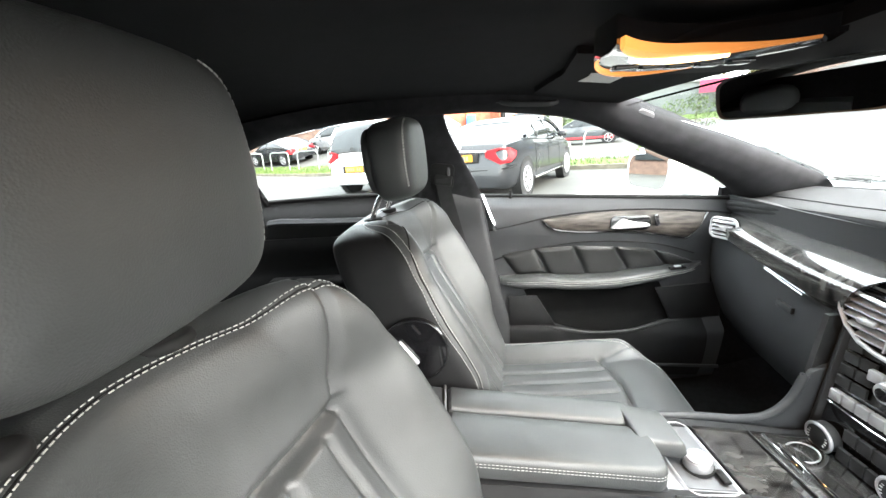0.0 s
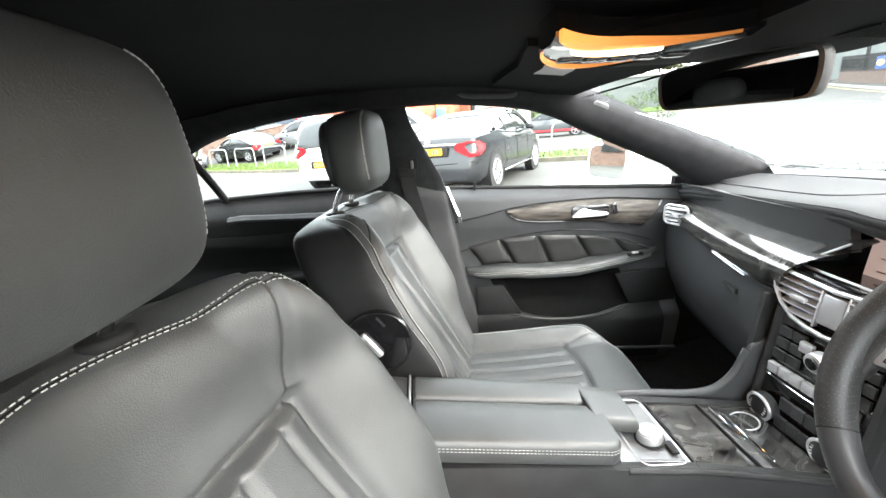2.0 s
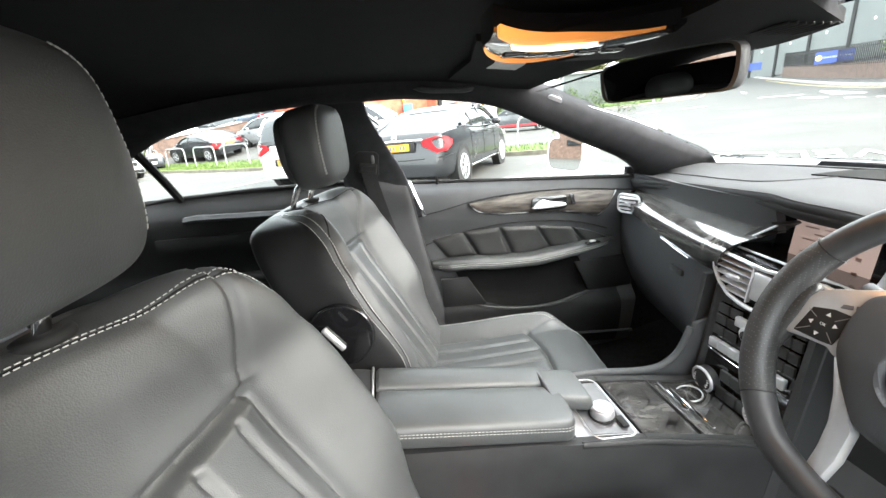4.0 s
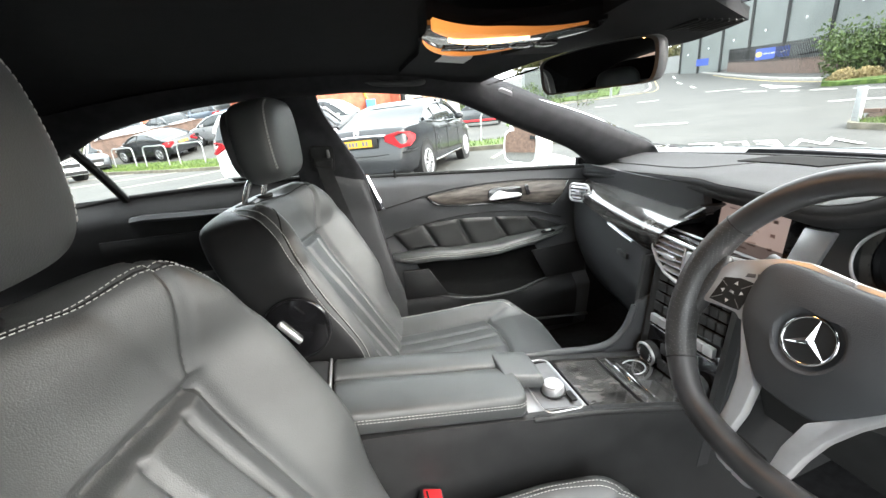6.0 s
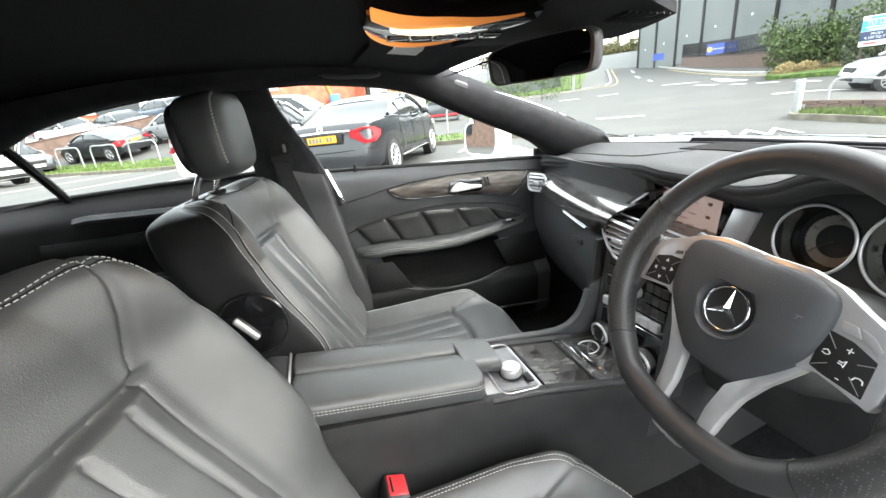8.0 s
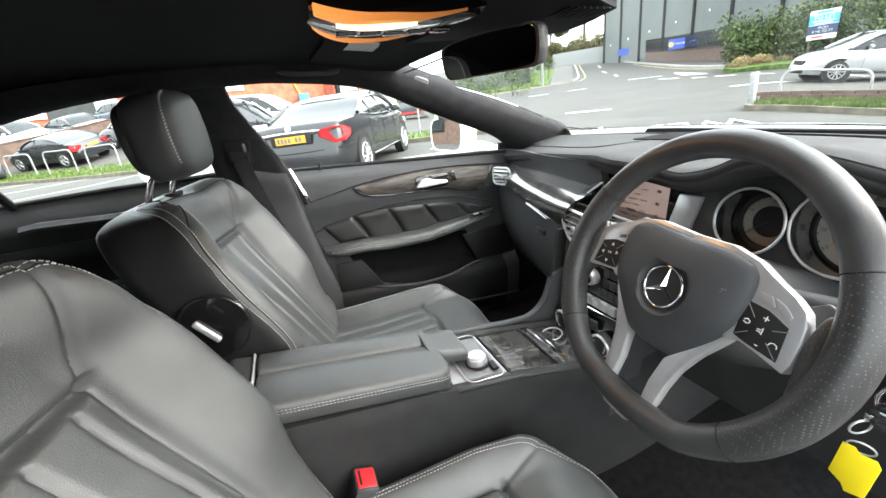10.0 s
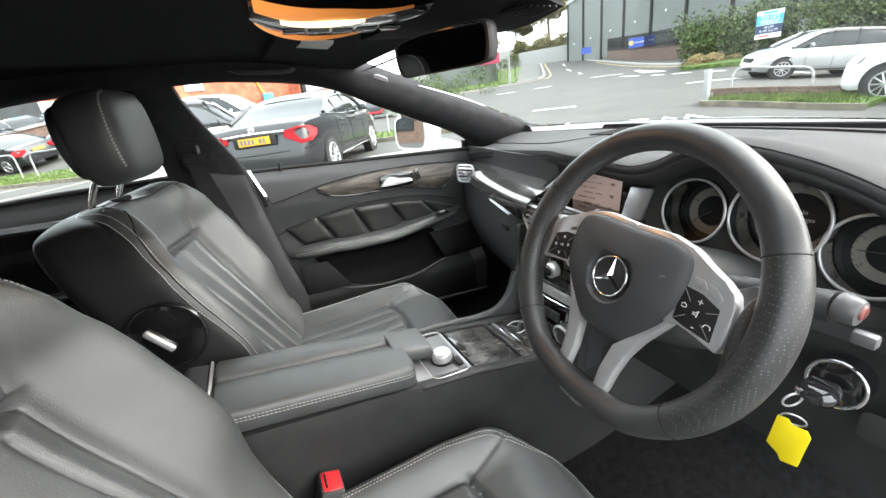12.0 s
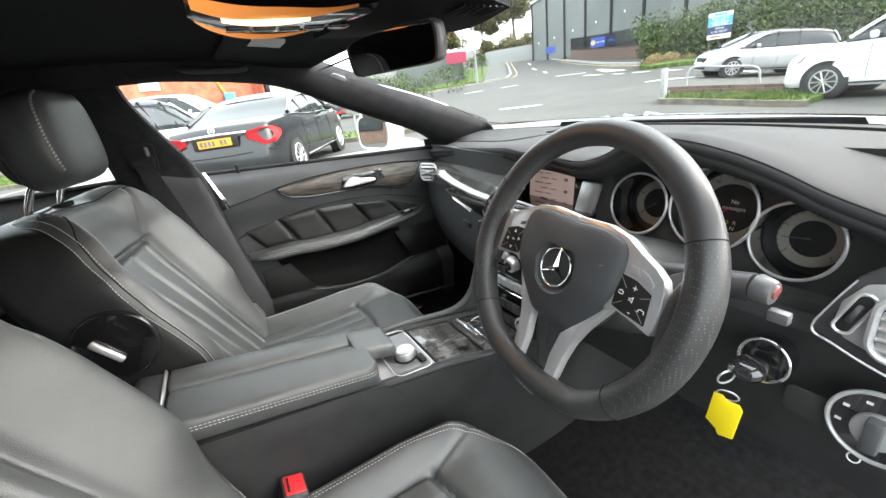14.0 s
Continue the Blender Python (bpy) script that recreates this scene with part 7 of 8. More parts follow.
def vehicle(form, at, turn, matl, label, size=(4.6, 1.80), plate_rear=True, far=False, trim=CHROME, wheel=0.33):
    L, W = size
    x0, y0 = at
    car = thing("car", (x0, y0, lie(x0, y0)), label, "car", "parked cars", "", turn)
    F = FORMS[form]
    # lie along the slope of the ground
    c, s = math.cos(radians(turn)), math.sin(radians(turn))
    pit = math.atan2(lie(x0 + c, y0 + s) - lie(x0 - c, y0 - s), 2)
    rol = math.atan2(lie(x0 - s, y0 + c) - lie(x0 + s, y0 - c), 2)
    car.matrix_basis = car.matrix_basis @ Matrix.Rotation(-pit, 4, "Y") @ Matrix.Rotation(rol, 4, "X")

    def P(nm, bm, m, par=car, lab="", sharp=38):
        return part(nm, bm, m, par, lab, True, sharp)

    def hw(q):
        return W / 2 * table(q, [(0, 0.80), (0.03, 0.91), (0.12, 0.985), (0.3, 1.0), (0.75, 0.99), (0.9, 0.94), (0.97, 0.84), (1, 0.66)])

    n = 26 if far else 60
    rings = []
    for i in range(n):
        q = i / (n - 1)
        q = 0.5 - 0.5 * math.cos(math.pi * q) if i not in (0, n - 1) else q
        w, zt = hw(q), table(q, F["top"])
        zb = 0.24 + 0.06 * (q < 0.04) + 0.02 * (q > 0.96)
        X = -L / 2 + L * q
        zt = max(zt, zb + 0.2)
        prof = [(w * 0.90, zb), (w * 0.985, zb + 0.08), (w, zb + 0.2 * (zt - zb) + 0.05), (w * 1.0, zb + 0.55 * (zt - zb)), (w * 0.985, zb + 0.80 * (zt - zb)), (w * 0.95, zt - 0.035), (w * 0.88, zt - 0.005), (w * 0.45, zt + 0.012)]
        ring_ = [(a, b) for a, b in prof] + [(0, zt + 0.016)] + [(-a, b) for a, b in prof[::-1]]
        rings.append([Vector((X, a, b)) for a, b in ring_])
    body = P("body", loft(rings), matl)
    # glasshouse and roof skin
    r = F["roof"]
    q0, q1 = r[0][0], r[-1][0]
    gl, rf = [], []
    m = 16 if far else 36
    for i in range(m):
        q = q0 + (q1 - q0) * i / (m - 1)
        zt, zb = table(q, r), table(q, F["top"]) - 0.03
        h = max(0.0, zt - zb)
        wb, wt = hw(q) * 0.955, hw(q) * (0.955 - 0.22 * min(1, h / 0.5))
        X = -L / 2 + L * q
        gl.append([Vector((X, a, b)) for a, b in ((wb, zb), (wb - 0.12 * (wb - wt), zb + 0.3 * h), (wt + 0.25 * (wb - wt), zb + 0.75 * h), (wt, zb + 0.90 * h), (wt * 0.9, zb + 0.975 * h), (0, zb + h), (-wt * 0.9, zb + 0.975 * h), (-wt, zb + 0.90 * h), (-wt - 0.25 * (wb - wt), zb + 0.75 * h), (-wb + 0.12 * (wb - wt), zb + 0.3 * h), (-wb, zb))])
    P("glasshouse", loft(gl), DARKGLASS, car, "dark car windows")
    top_z = max(v for _, v in r)
    qa = next(q for q, v in r if v > top_z - 0.12)
    qb = [q for q, v in r if v > top_z - 0.10][-1]

    def roof_skin(u, v):
        q = qa + (qb - qa) * u
        zt = table(q, r)
        wt = hw(q) * (0.955 - 0.22) * 1.02
        k = 2 * v - 1
        return Vector((-L / 2 + L * q, wt * k, zt + 0.012 - (0.055 + 0.10 * (abs(k) > 0.93)) * abs(k) ** 4))
    P("roof", slab(roof_skin, 14, 13, (0, 0, -0.02)), matl)

    def rail(q, k, off=0.008):
        zt, zb = table(q, r), table(q, F["top"]) - 0.03
        h = max(0.0, zt - zb)
        wb, wt = hw(q) * 0.955, hw(q) * (0.955 - 0.22 * min(1, h / 0.5))
        return zb, h, wb, wt
    for sg in (-1, 1):
        for qq0, qq1 in ((q0 + 0.012, qa), (q1 - 0.012, qb)):
            line = []
            for i in range(8):
                q = qq0 + (qq1 - qq0) * i / 7
                zb, h, wb, wt = rail(q, 0)
                line.append(Vector((-L / 2 + L * q, sg * (wt + 0.02), zb + 0.88 * h + 0.01)))
            P("window_pillar", tube(line, 0.035, 8), matl)
        for q in ((0.48,) if form == "coupe" else (0.34, 0.505)):
            zb, h, wb, wt = rail(q, 0)
            P("door_pillar", tube([(-L / 2 + L * q, sg * (wb + 0.004), zb + 0.03), (-L / 2 + L * (q - 0.012), sg * (wt + 0.012), zb + 0.92 * h)], 0.022, 6), RUBBER)
        if not far:
            line = []
            for i in range(20):
                q = q0 + 0.03 + (q1 - q0 - 0.05) * i / 19
                zb, h, wb, wt = rail(q, 0)
                line.append(Vector((-L / 2 + L * q, sg * (wt + 0.25 * (wb - wt) + 0.014), zb + 0.80 * h)))
            P("window_trim", tube(line, 0.010, 6), trim)
            P("belt_trim", tube([(-L / 2 + L * q, sg * (hw(q) * 0.96 + 0.002), table(q, F["top"]) - 0.012) for q in [q0 + 0.04 + (q1 - q0 - 0.07) * i / 12 for i in range(13)]], 0.010, 6), trim)
            for q in (0.36, 0.55):
                zt = table(q, F["top"])
                P("door_handle", tube([(-L / 2 + L * q - 0.09, sg * (hw(q) + 0.004), zt - 0.13), (-L / 2 + L * q, sg * (hw(q) + 0.022), zt - 0.125), (-L / 2 + L * q + 0.09, sg * (hw(q) + 0.004), zt - 0.13)], 0.012, 8), matl)
            for q in (0.30, 0.475, 0.66):
                P("shut_line", tube([(-L / 2 + L * q, sg * (hw(q) + 0.001), 0.40), (-L / 2 + L * q, sg * (hw(q) * 1.0 + 0.001), 0.70), (-L / 2 + L * q, sg * (hw(q) * 0.985), table(q, F["top"]) - 0.10)], 0.005, 5), RUBBER)
            P("sill_trim", tube([(-L / 2 + L * 0.28, sg * (W / 2 - 0.004), 0.30), (-L / 2 + L * 0.72, sg * (W / 2 - 0.006), 0.30)], 0.016, 6), trim)
        # door mirror
        q = 0.655
        zz = table(q, F["top"])
        P("door_mirror", headrest_mesh(Vector((-L / 2 + L * q, sg * (W / 2 + 0.06), zz + 0.05)), (0.055, 0.10, 0.065), (0.6, 0.6, 0.6), 0.0), matl)
        # wheels
        for q in (0.185, 0.805):
            cx = -L / 2 + L * q
            P("wheel_arch", cyl((cx, sg * (hw(q) - 0.085), wheel + 0.01), (0, 1, 0), wheel + 0.055, 0.18, 28 if far else 40), RUBBER)
            wl = P("wheel", cyl((cx, sg * (hw(q) - 0.095), wheel), (0, 1, 0), wheel, 0.21, 28 if far else 40, bev=0.03), TYRE, car, "black tyre on an alloy rim")
            rim = P("rim", ring((cx, sg * (hw(q) + 0.008), wheel), (0, 1, 0), wheel * 0.66, 0.016, 28, 6), ALLOY, wl)
            P("rim_dish", cyl((cx, sg * (hw(q) - 0.004), wheel), (0, 1, 0), wheel * 0.66, 0.01, 28), RUBBER, wl)
            for k in range(5 if far else 10):
                t = 2 * math.pi * k / (5 if far else 10)
                P("spoke", tube([(cx, sg * (hw(q) + 0.012), wheel), (cx + wheel * 0.64 * math.cos(t), sg * (hw(q) + 0.008), wheel + wheel * 0.64 * math.sin(t))], 0.022 if far else 0.016, 5), ALLOY, wl)
    # ends
    zr = table(0.03, F["top"])
    for sg in (-1, 1):
        lamp = [Vector((-L / 2 + a, sg * b, z)) for a, b, z in ((0.02, W * 0.27, zr - 0.20), (0.02, W * 0.27, zr - 0.10), (0.05, W * 0.40, zr - 0.06), (0.20, W * 0.475, zr - 0.08), (0.34, W * 0.498, zr - 0.14), (0.30, W * 0.50, zr - 0.22), (0.12, W * 0.485, zr - 0.30), (0.03, W * 0.40, zr - 0.32))]
        mid = sum(lamp, Vector()) / len(lamp)
        outv = Vector((-0.75, sg * 0.62, 0.1)) * 0.02
        lb = bm_new()
        loft([[p - outv * 2.0 for p in lamp], [p + outv for p in lamp], [mid + (p - mid) * 0.85 + outv * 1.8 for p in lamp]], lb)
        P("tail_lamp", lb, TAIL, car, "red wraparound tail lamp")
        zf = table(0.95, F["top"])
        hl = [Vector((L / 2 - a, sg * b, z)) for a, b, z in ((0.10, W * 0.26, zf - 0.20), (0.12, W * 0.27, zf - 0.10), (0.30, W * 0.42, zf - 0.02), (0.46, W * 0.47, zf - 0.01), (0.36, W * 0.475, zf - 0.12), (0.16, W * 0.40, zf - 0.22))]
        mid = sum(hl, Vector()) / len(hl)
        outv = Vector((0.8, sg * 0.5, 0.25)) * 0.02
        P("headlamp", loft([[p - outv * 3 for p in hl], [p + outv * 0.8 for p in hl], [mid + (p - mid) * 0.85 + outv * 1.4 for p in hl]]), HEADL, car, "clear headlamp")
    pz = zr - 0.20 if form in ("saloon", "coupe") else 0.62
    pl = P("rear_plate", rbox((-L / 2 - 0.012, 0, pz), (0.014, 0.52, 0.115), 0.003, 1), PLATE_Y, car, "yellow number plate")
    bm = bm_new()
    for k in range(7):
        if k != 4:
            rbox((-L / 2 - 0.0205, 0.205 - 0.062 * k, pz), (0.002, 0.042, 0.072), 0, 1, None, bm)
    P("plate_bars", bm, INK, pl, "dark bars in place of characters")
    if not far:
        P("plate_recess", rbox((-L / 2 + 0.012, 0, pz), (0.05, 0.70, 0.17), 0.02, 2), RUBBER)
        P("boot_strip", tube(spline([(-L / 2 + 0.03, 0.50, zr - 0.105), (-L / 2 - 0.012, 0.25, zr - 0.095), (-L / 2 - 0.016, 0, zr - 0.09), (-L / 2 - 0.012, -0.25, zr - 0.095), (-L / 2 + 0.03, -0.50, zr - 0.105)], 16), 0.016, 8), trim)
        em_ = P("emblem", ring((-L / 2 - 0.002, 0, zr - 0.030), (-1, 0, 0.25), 0.045, 0.006, 28, 6), trim)
        for k in range(3):
            t = radians(120 * k)
            P("emblem_arm", tube([(-L / 2 - 0.006, 0, zr - 0.030), (-L / 2 - 0.004 + 0.011 * math.cos(t), 0.043 * math.sin(t), zr - 0.030 + 0.043 * math.cos(t))], [0.008, 0.002], 6), trim, em_)
        P("bumper_line", tube(spline([(-L / 2 + 0.35, W * 0.497, 0.62), (-L / 2 + 0.06, W * 0.44, 0.60), (-L / 2 - 0.004, 0.3, 0.58), (-L / 2 - 0.004, -0.3, 0.58), (-L / 2 + 0.06, -W * 0.44, 0.60), (-L / 2 + 0.35, -W * 0.497, 0.62)], 24), 0.008, 6), RUBBER)
    P("grille", rbox((L / 2 - 0.06, 0, 0.58), (0.10, W * 0.42, 0.20), 0.02, 2), RUBBER)
    P("lower_grille", rbox((L / 2 - 0.03, 0, 0.34), (0.10, W * 0.62, 0.12), 0.02, 2), RUBBER)
    P("front_plate", rbox((L / 2 + 0.012, 0, 0.46), (0.014, 0.52, 0.11), 0.003, 1), PLATE_W)
    return car


def spot(az, d):
    return (d * math.sin(radians(az)), d * math.cos(radians(az)))


vehicle("saloon", (1.45, 8.95), 60, P_BLACK, "glossy black saloon car with chrome trim, parked", (4.69, 1.81))
vehicle("suv", (-1.05, 11.3), 62, P_WHITE, "white tall hatchback parked beside a black saloon", (4.3, 1.80), far=False, trim=RUBBER)
vehicle("saloon", (-11.9, 18.6), -28, P_SILVER, "silver car parked near the grass verge", (4.5, 1.78), far=True)
vehicle("coupe", spot(-21.5, 26.5), 145, P_BLACK, "black sports coupe with rear wing beyond the verge", (4.6, 1.85), far=True)
vehicle("saloon", spot(-29.5, 27.0), -35, P_GREY, "dark grey saloon beyond the verge", (4.5, 1.8), far=True)
vehicle("hatch", spot(-13.8, 26.0), 150, P_SILVER, "silver hatchback beyond the verge", (4.2, 1.76), far=True)
vehicle("hatch", spot(-15.5, 37.0), 140, P_BLUE, "blue-grey hatchback in the upper car park", (4.2, 1.76), far=True)
vehicle("saloon", spot(-19.5, 35.0), -40, P_GREY, "dark saloon in the upper car park", (4.5, 1.8), far=True)
vehicle("suv", spot(-24.0, 37.0), -35, P_WHITE, "white estate in the upper car park", (4.4, 1.8), far=True)
vehicle("saloon", spot(-29.0, 36.0), -35, P_SILVER, "silver saloon in the upper car park", (4.5, 1.8), far=True)
vehicle("suv", spot(-1.2, 20.5), -20, P_WHITE, "white sport utility car by the brick building", (4.5, 1.85), far=True)
vehicle("suv", spot(10.0, 29.0), 170, P_ORANGE, "orange hatchback by the workshop", (4.2, 1.78), far=True)
striped = vehicle("hatch", spot(18.8, 25.0), 160, P_GREY, "dark hatchback with red side stripe", (4.1, 1.76), far=True)
vehicle("hatch", (18.4, 8.0), 140, P_SILVER, "silver hatchback waiting beside the low wall", (4.05, 1.72), trim=RUBBER)
vehicle("suv", (12.0, 2.2), 86, P_WHITE, "white sport utility car beside the grass verge", (4.3, 1.80), trim=RUBBER, wheel=0.34)
for sg in (-1, 1):
    part("side_stripe", rbox((-0.1, sg * 0.884, 0.36), (2.9, 0.012, 0.10), 0.004, 1), RED, striped, "red side stripe", True)


# ---- rails, posts, signs ----
def hoop(x, y, dx, dy, w=1.6, h=0.95, r=0.028):
    z0, z1 = lie(x, y) + 0.05, lie(x + dx * w, y + dy * w) + 0.05
    q = thing("hoop_rail", (x, y, z0), "galvanised steel hoop barrier on the verge", "hoop barrier", "hoop barriers")
    a, b = Vector((x, y, z0)), Vector((x + dx * w, y + dy * w, z1))
    k = Vector((dx, dy, 0)) * 0.18
    part("hoop", tube(spline([a - Vector((0, 0, 0.1)), a + Vector((0, 0, h - 0.35)), a + Vector((0, 0, h - 0.12)) + k * 0.15, a + Vector((0, 0, h)) + k, a.lerp(b, 0.5) + Vector((0, 0, h)), b + Vector((0, 0, h)) - k, b + Vector((0, 0, h - 0.12)) - k * 0.15, b + Vector((0, 0, h - 0.35)), b - Vector((0, 0, 0.1))], 40), r, 8), GALV, q)
    return q


vd = (-0.82, 0.573)
for k in range(2, 14):
    x, y = 9.4 + vd[0] * 2.35 * k, 8.8 + vd[1] * 2.35 * k
    hoop(x, y, *vd)
hoop(11.1, 6.28, 0.515, -0.857, 1.5, 0.62)
po = thing("bollard_post", (9.66, 5.96, lie(9.66, 5.96)), "square galvanised gate post at the entrance", "gate post")
part("post", rbox((9.66, 5.96, lie(9.66, 5.96) + 0.36), (0.11, 0.11, 0.78), 0.008), GALV, po)
lw = thing("low_wall", (10.9, 5.2, lie(10.9, 5.2)), "low brown brick wall behind the verge", "low wall")
for k in range(10):
    for c in range(3):
        s = (0.34 * k + 0.17 * (c % 2))
        x, y = 10.15 + 0.632 * s, 6.10 - 0.775 * s
        part("brick", rbox((x, y, lie(x, y) + 0.09 + 0.085 * c), (0.325, 0.16, 0.078), 0.006, 1, Matrix.Rotation(radians(-50.8), 4, "Z") @ Matrix.Rotation(-math.atan2(lie(x + 0.316, y - 0.3875) - lie(x - 0.316, y + 0.3875), 1.0), 4, "Y")), WALLBRICK, lw)
bw = thing("low_wall", (*spot(-22, 31), lie(*spot(-22, 31))), "long low brown brick wall of the upper car park", "low wall")
p0, p1 = Vector((*spot(-32, 31.5), 0)), Vector((*spot(-16.6, 30.0), 0))
part("wall", slab(lambda u, v: (lambda q: Vector((q.x, q.y, lie(q.x, q.y) - 0.1 + 1.15 * v)))(p0.lerp(p1, u)), 20, 3, (0.1, 0.2, 0)), WALLBRICK, bw)
part("coping", slab(lambda u, v: (lambda q: Vector((q.x - 0.05 + 0.2 * v, q.y - 0.05 + 0.3 * v, lie(q.x, q.y) + 1.06)))(p0.lerp(p1, u)), 20, 3, (0, 0, 0.06)), WALLBRICK, bw)

cx, cy = spot(15.2, 15.5)
cp = thing("concrete_post", (cx, cy, lie(cx, cy)), "thick pale concrete lamp column on the verge", "lamp column")
part("column", loft([[Vector((cx + a * s, cy + b * s, lie(cx, cy) - 0.1 + z)) for a, b in rrect(0.42, 0.42, 0.08, 4)] for s, z in ((1.0, 0), (0.95, 1.5), (0.8, 4.0), (0.6, 7.0))]), PAVING, cp)
lx, ly = 25.8, 36.7
lp = thing("street_lamp", (lx, ly, lie(lx, ly)), "pale steel lamp post at the road corner", "street lamp")
part("post", tube([(lx, ly, lie(lx, ly)), (lx, ly, lie(lx, ly) + 1.2), (lx, ly, lie(lx, ly) + 7)], [0.13, 0.11, 0.07], 10), GALV, lp)
part("lantern", rbox((lx + 0.3, ly - 0.3, lie(lx, ly) + 7.0), (0.6, 0.25, 0.12), 0.04), GALV, lp)


def board(nm, az, d, w, h, zc, label, matl, face=None):
    """A sign board facing the car: centre height above the ground there."""
    x, y = spot(az, d)
    e = thing(nm, (x, y, lie(x, y)), label, "sign")
    t = face if face is not None else radians(-az)
    m = Matrix.Translation((x, y, lie(x, y) + zc)) @ Matrix.Rotation(t, 4, "Z") @ Matrix.Rotation(radians(90), 4, "X")
    bmm = rbox((0, 0, 0), (w, h, 0.05), 0.01, 1)
    bmm.transform(m)
    b = part("board", bmm, matl, e)
    return e, b, m


def on_board(b, m, x, y, w, h, matl, nm="panel"):
    q = rbox((x, y, 0.030), (w, h, 0.012), 0.0, 1)
    q.transform(m)
    return part(nm, q, matl, b)


e, b, m = board("letting_sign", 62.6, 28.0, 1.05, 1.25, 1.65, "white and blue property sign board on posts", SIGNWHITE)
on_board(b, m, 0, 0.225, 1.05, 0.43, SIGNCYAN)
on_board(b, m, 0, -0.205, 1.05, 0.39, SIGNNAVY)
on_board(b, m, 0, 0.53, 0.55, 0.10, SIGNCYAN, "logo_shape")
lettering("TO LET", m @ Matrix.Translation((0, 0.31, 0.04)), 0.23, SIGNWHITE, b, "lettering")
for yy, ww in ((0.16, 0.8), (0.065, 0.65)):
    on_board(b, m, 0, yy, ww, 0.05, SIGNWHITE, "text_bar").location.z += 0.004
lettering("FROM", m @ Matrix.Translation((0, -0.13, 0.04)), 0.14, SIGNWHITE, b, "lettering")
lettering("4,102 SQ FT", m @ Matrix.Translation((0, -0.28, 0.04)), 0.145, SIGNWHITE, b, "lettering")
on_board(b, m, -0.16, -0.51, 0.43, 0.075, mat("dull red print", (0.4, 0.05, 0.05), 0.6), "logo_shape")
for q0_ in (-0.4, 0.4):
    q = rbox((q0_, -1.1, -0.05), (0.08, 1.6, 0.08), 0.0, 1)
    q.transform(m)
    part("post", q, BARK, e)
e2, b2, m2 = board("notice_sign", 65.4, 29.0, 0.45, 0.6, 1.3, "small grey notice board on two posts", GALV)
for s in (-0.3, 0.3):
    q = rbox((s, -1.0, -0.05), (0.06, 1.2, 0.06), 0.0, 1)
    q.transform(m2)
    part("post", q, GALV, e2)

# ---- warehouse with fence and banner ----
A0, A1 = Vector((52.0, 57.0, 0)), Vector((33.5, 7.0, 0))
wd = (A1 - A0).normalized()
wn_ = Vector((-wd.y, wd.x, 0))
if wn_.dot(Vector((1, 1, 0))) < 0:
    wn_ = -wn_
wh = thing("warehouse", (A0.x, A0.y, lie(A0.x, A0.y)), "large dark grey clad industrial warehouse", "warehouse")
za, zb_ = 13.6, 13.6
ln = (A1 - A0).length
bays = 9
for k in range(bays):
    a, b_ = A0 + wd * (ln * k / bays + 0.06), A0 + wd * (ln * (k + 1) / bays - 0.06)
    low = min(lie(a.x, a.y), lie(b_.x, b_.y)) - 1
    part("cladding_panel", slab(lambda u, v, a=a, b_=b_, low=low: (lambda q: Vector((q.x, q.y, 4.6 + 9.0 * v)))(a.lerp(b_, u)), 3, 3, wn_ * 0.2), CLAD, wh)
    part("base_panel", slab(lambda u, v, a=a, b_=b_, low=low: (lambda q: Vector((q.x, q.y, low + (4.45 - low) * v)))(a.lerp(b_, u)), 3, 3, wn_ * 0.2), CLAD, wh)
    p = A0 + wd * (ln * k / bays)
    part("column_strip", rbox((p.x, p.y, 7.0), (0.3, 0.3, 13.6), 0.0, 1), RUBBER, wh)
    p = A0 + wd * (ln * (k + 0.5) / bays) - wn_ * 0.25
    part("wall_light", headrest_mesh(Vector((p.x, p.y, 7.6)), (0.10, 0.10, 0.14), (1, 1, 1), 0), SIGNWHITE, wh)
part("roof_edge", slab(lambda u, v: (lambda q: q + Vector((0, 0, 13.6)) - wn_ * 0.3 * v)(A0.lerp(A1, u)), 4, 3, (0, 0, 0.5)), GALV, wh)
part("end_wall", slab(lambda u, v: (lambda q: Vector((q.x, q.y, 1 + 12.6 * v)))(A0 + wn_ * 26 * u), 4, 4, wd * 0.2), CLAD, wh)
part("rear_block", rbox(tuple(A0.lerp(A1, 0.5) + wn_ * 13.3 + Vector((0, 0, 6.9))), (ln - 0.6, 25.5, 13.0), 0, 1, Matrix.Rotation(math.atan2(wd.y, wd.x), 4, "Z")), CLAD, wh)
f0, f1 = Vector((52, 51.5, 0)), Vector((27.2, 13.4, 0))
fw = thing("boundary_wall", (f0.x, f0.y, lie(f0.x, f0.y)), "dark low wall with steel palings", "boundary wall")
part("wall", slab(lambda u, v: (lambda q: Vector((q.x, q.y, lie(q.x, q.y) - 0.2 + 1.35 * v)))(f0.lerp(f1, u)), 30, 3, (0.2, -0.1, 0)), WALLBRICK, fw)
for k in range(150):
    q = f0.lerp(f1, k / 149)
    part("paling", rbox((q.x, q.y, lie(q.x, q.y) + 1.75), (0.05, 0.05, 1.5), 0, 1), RUBBER, fw)
for zz in (1.3, 2.25):
    part("rail", tube([Vector((q.x, q.y, lie(q.x, q.y) + zz)) for q in [f0.lerp(f1, k / 20) for k in range(21)]], 0.04, 6), RUBBER, fw)
bx = f0.lerp(f1, 0.50)
azb = math.degrees(math.atan2(bx.x, bx.y))
fd = (f1 - f0).normalized()
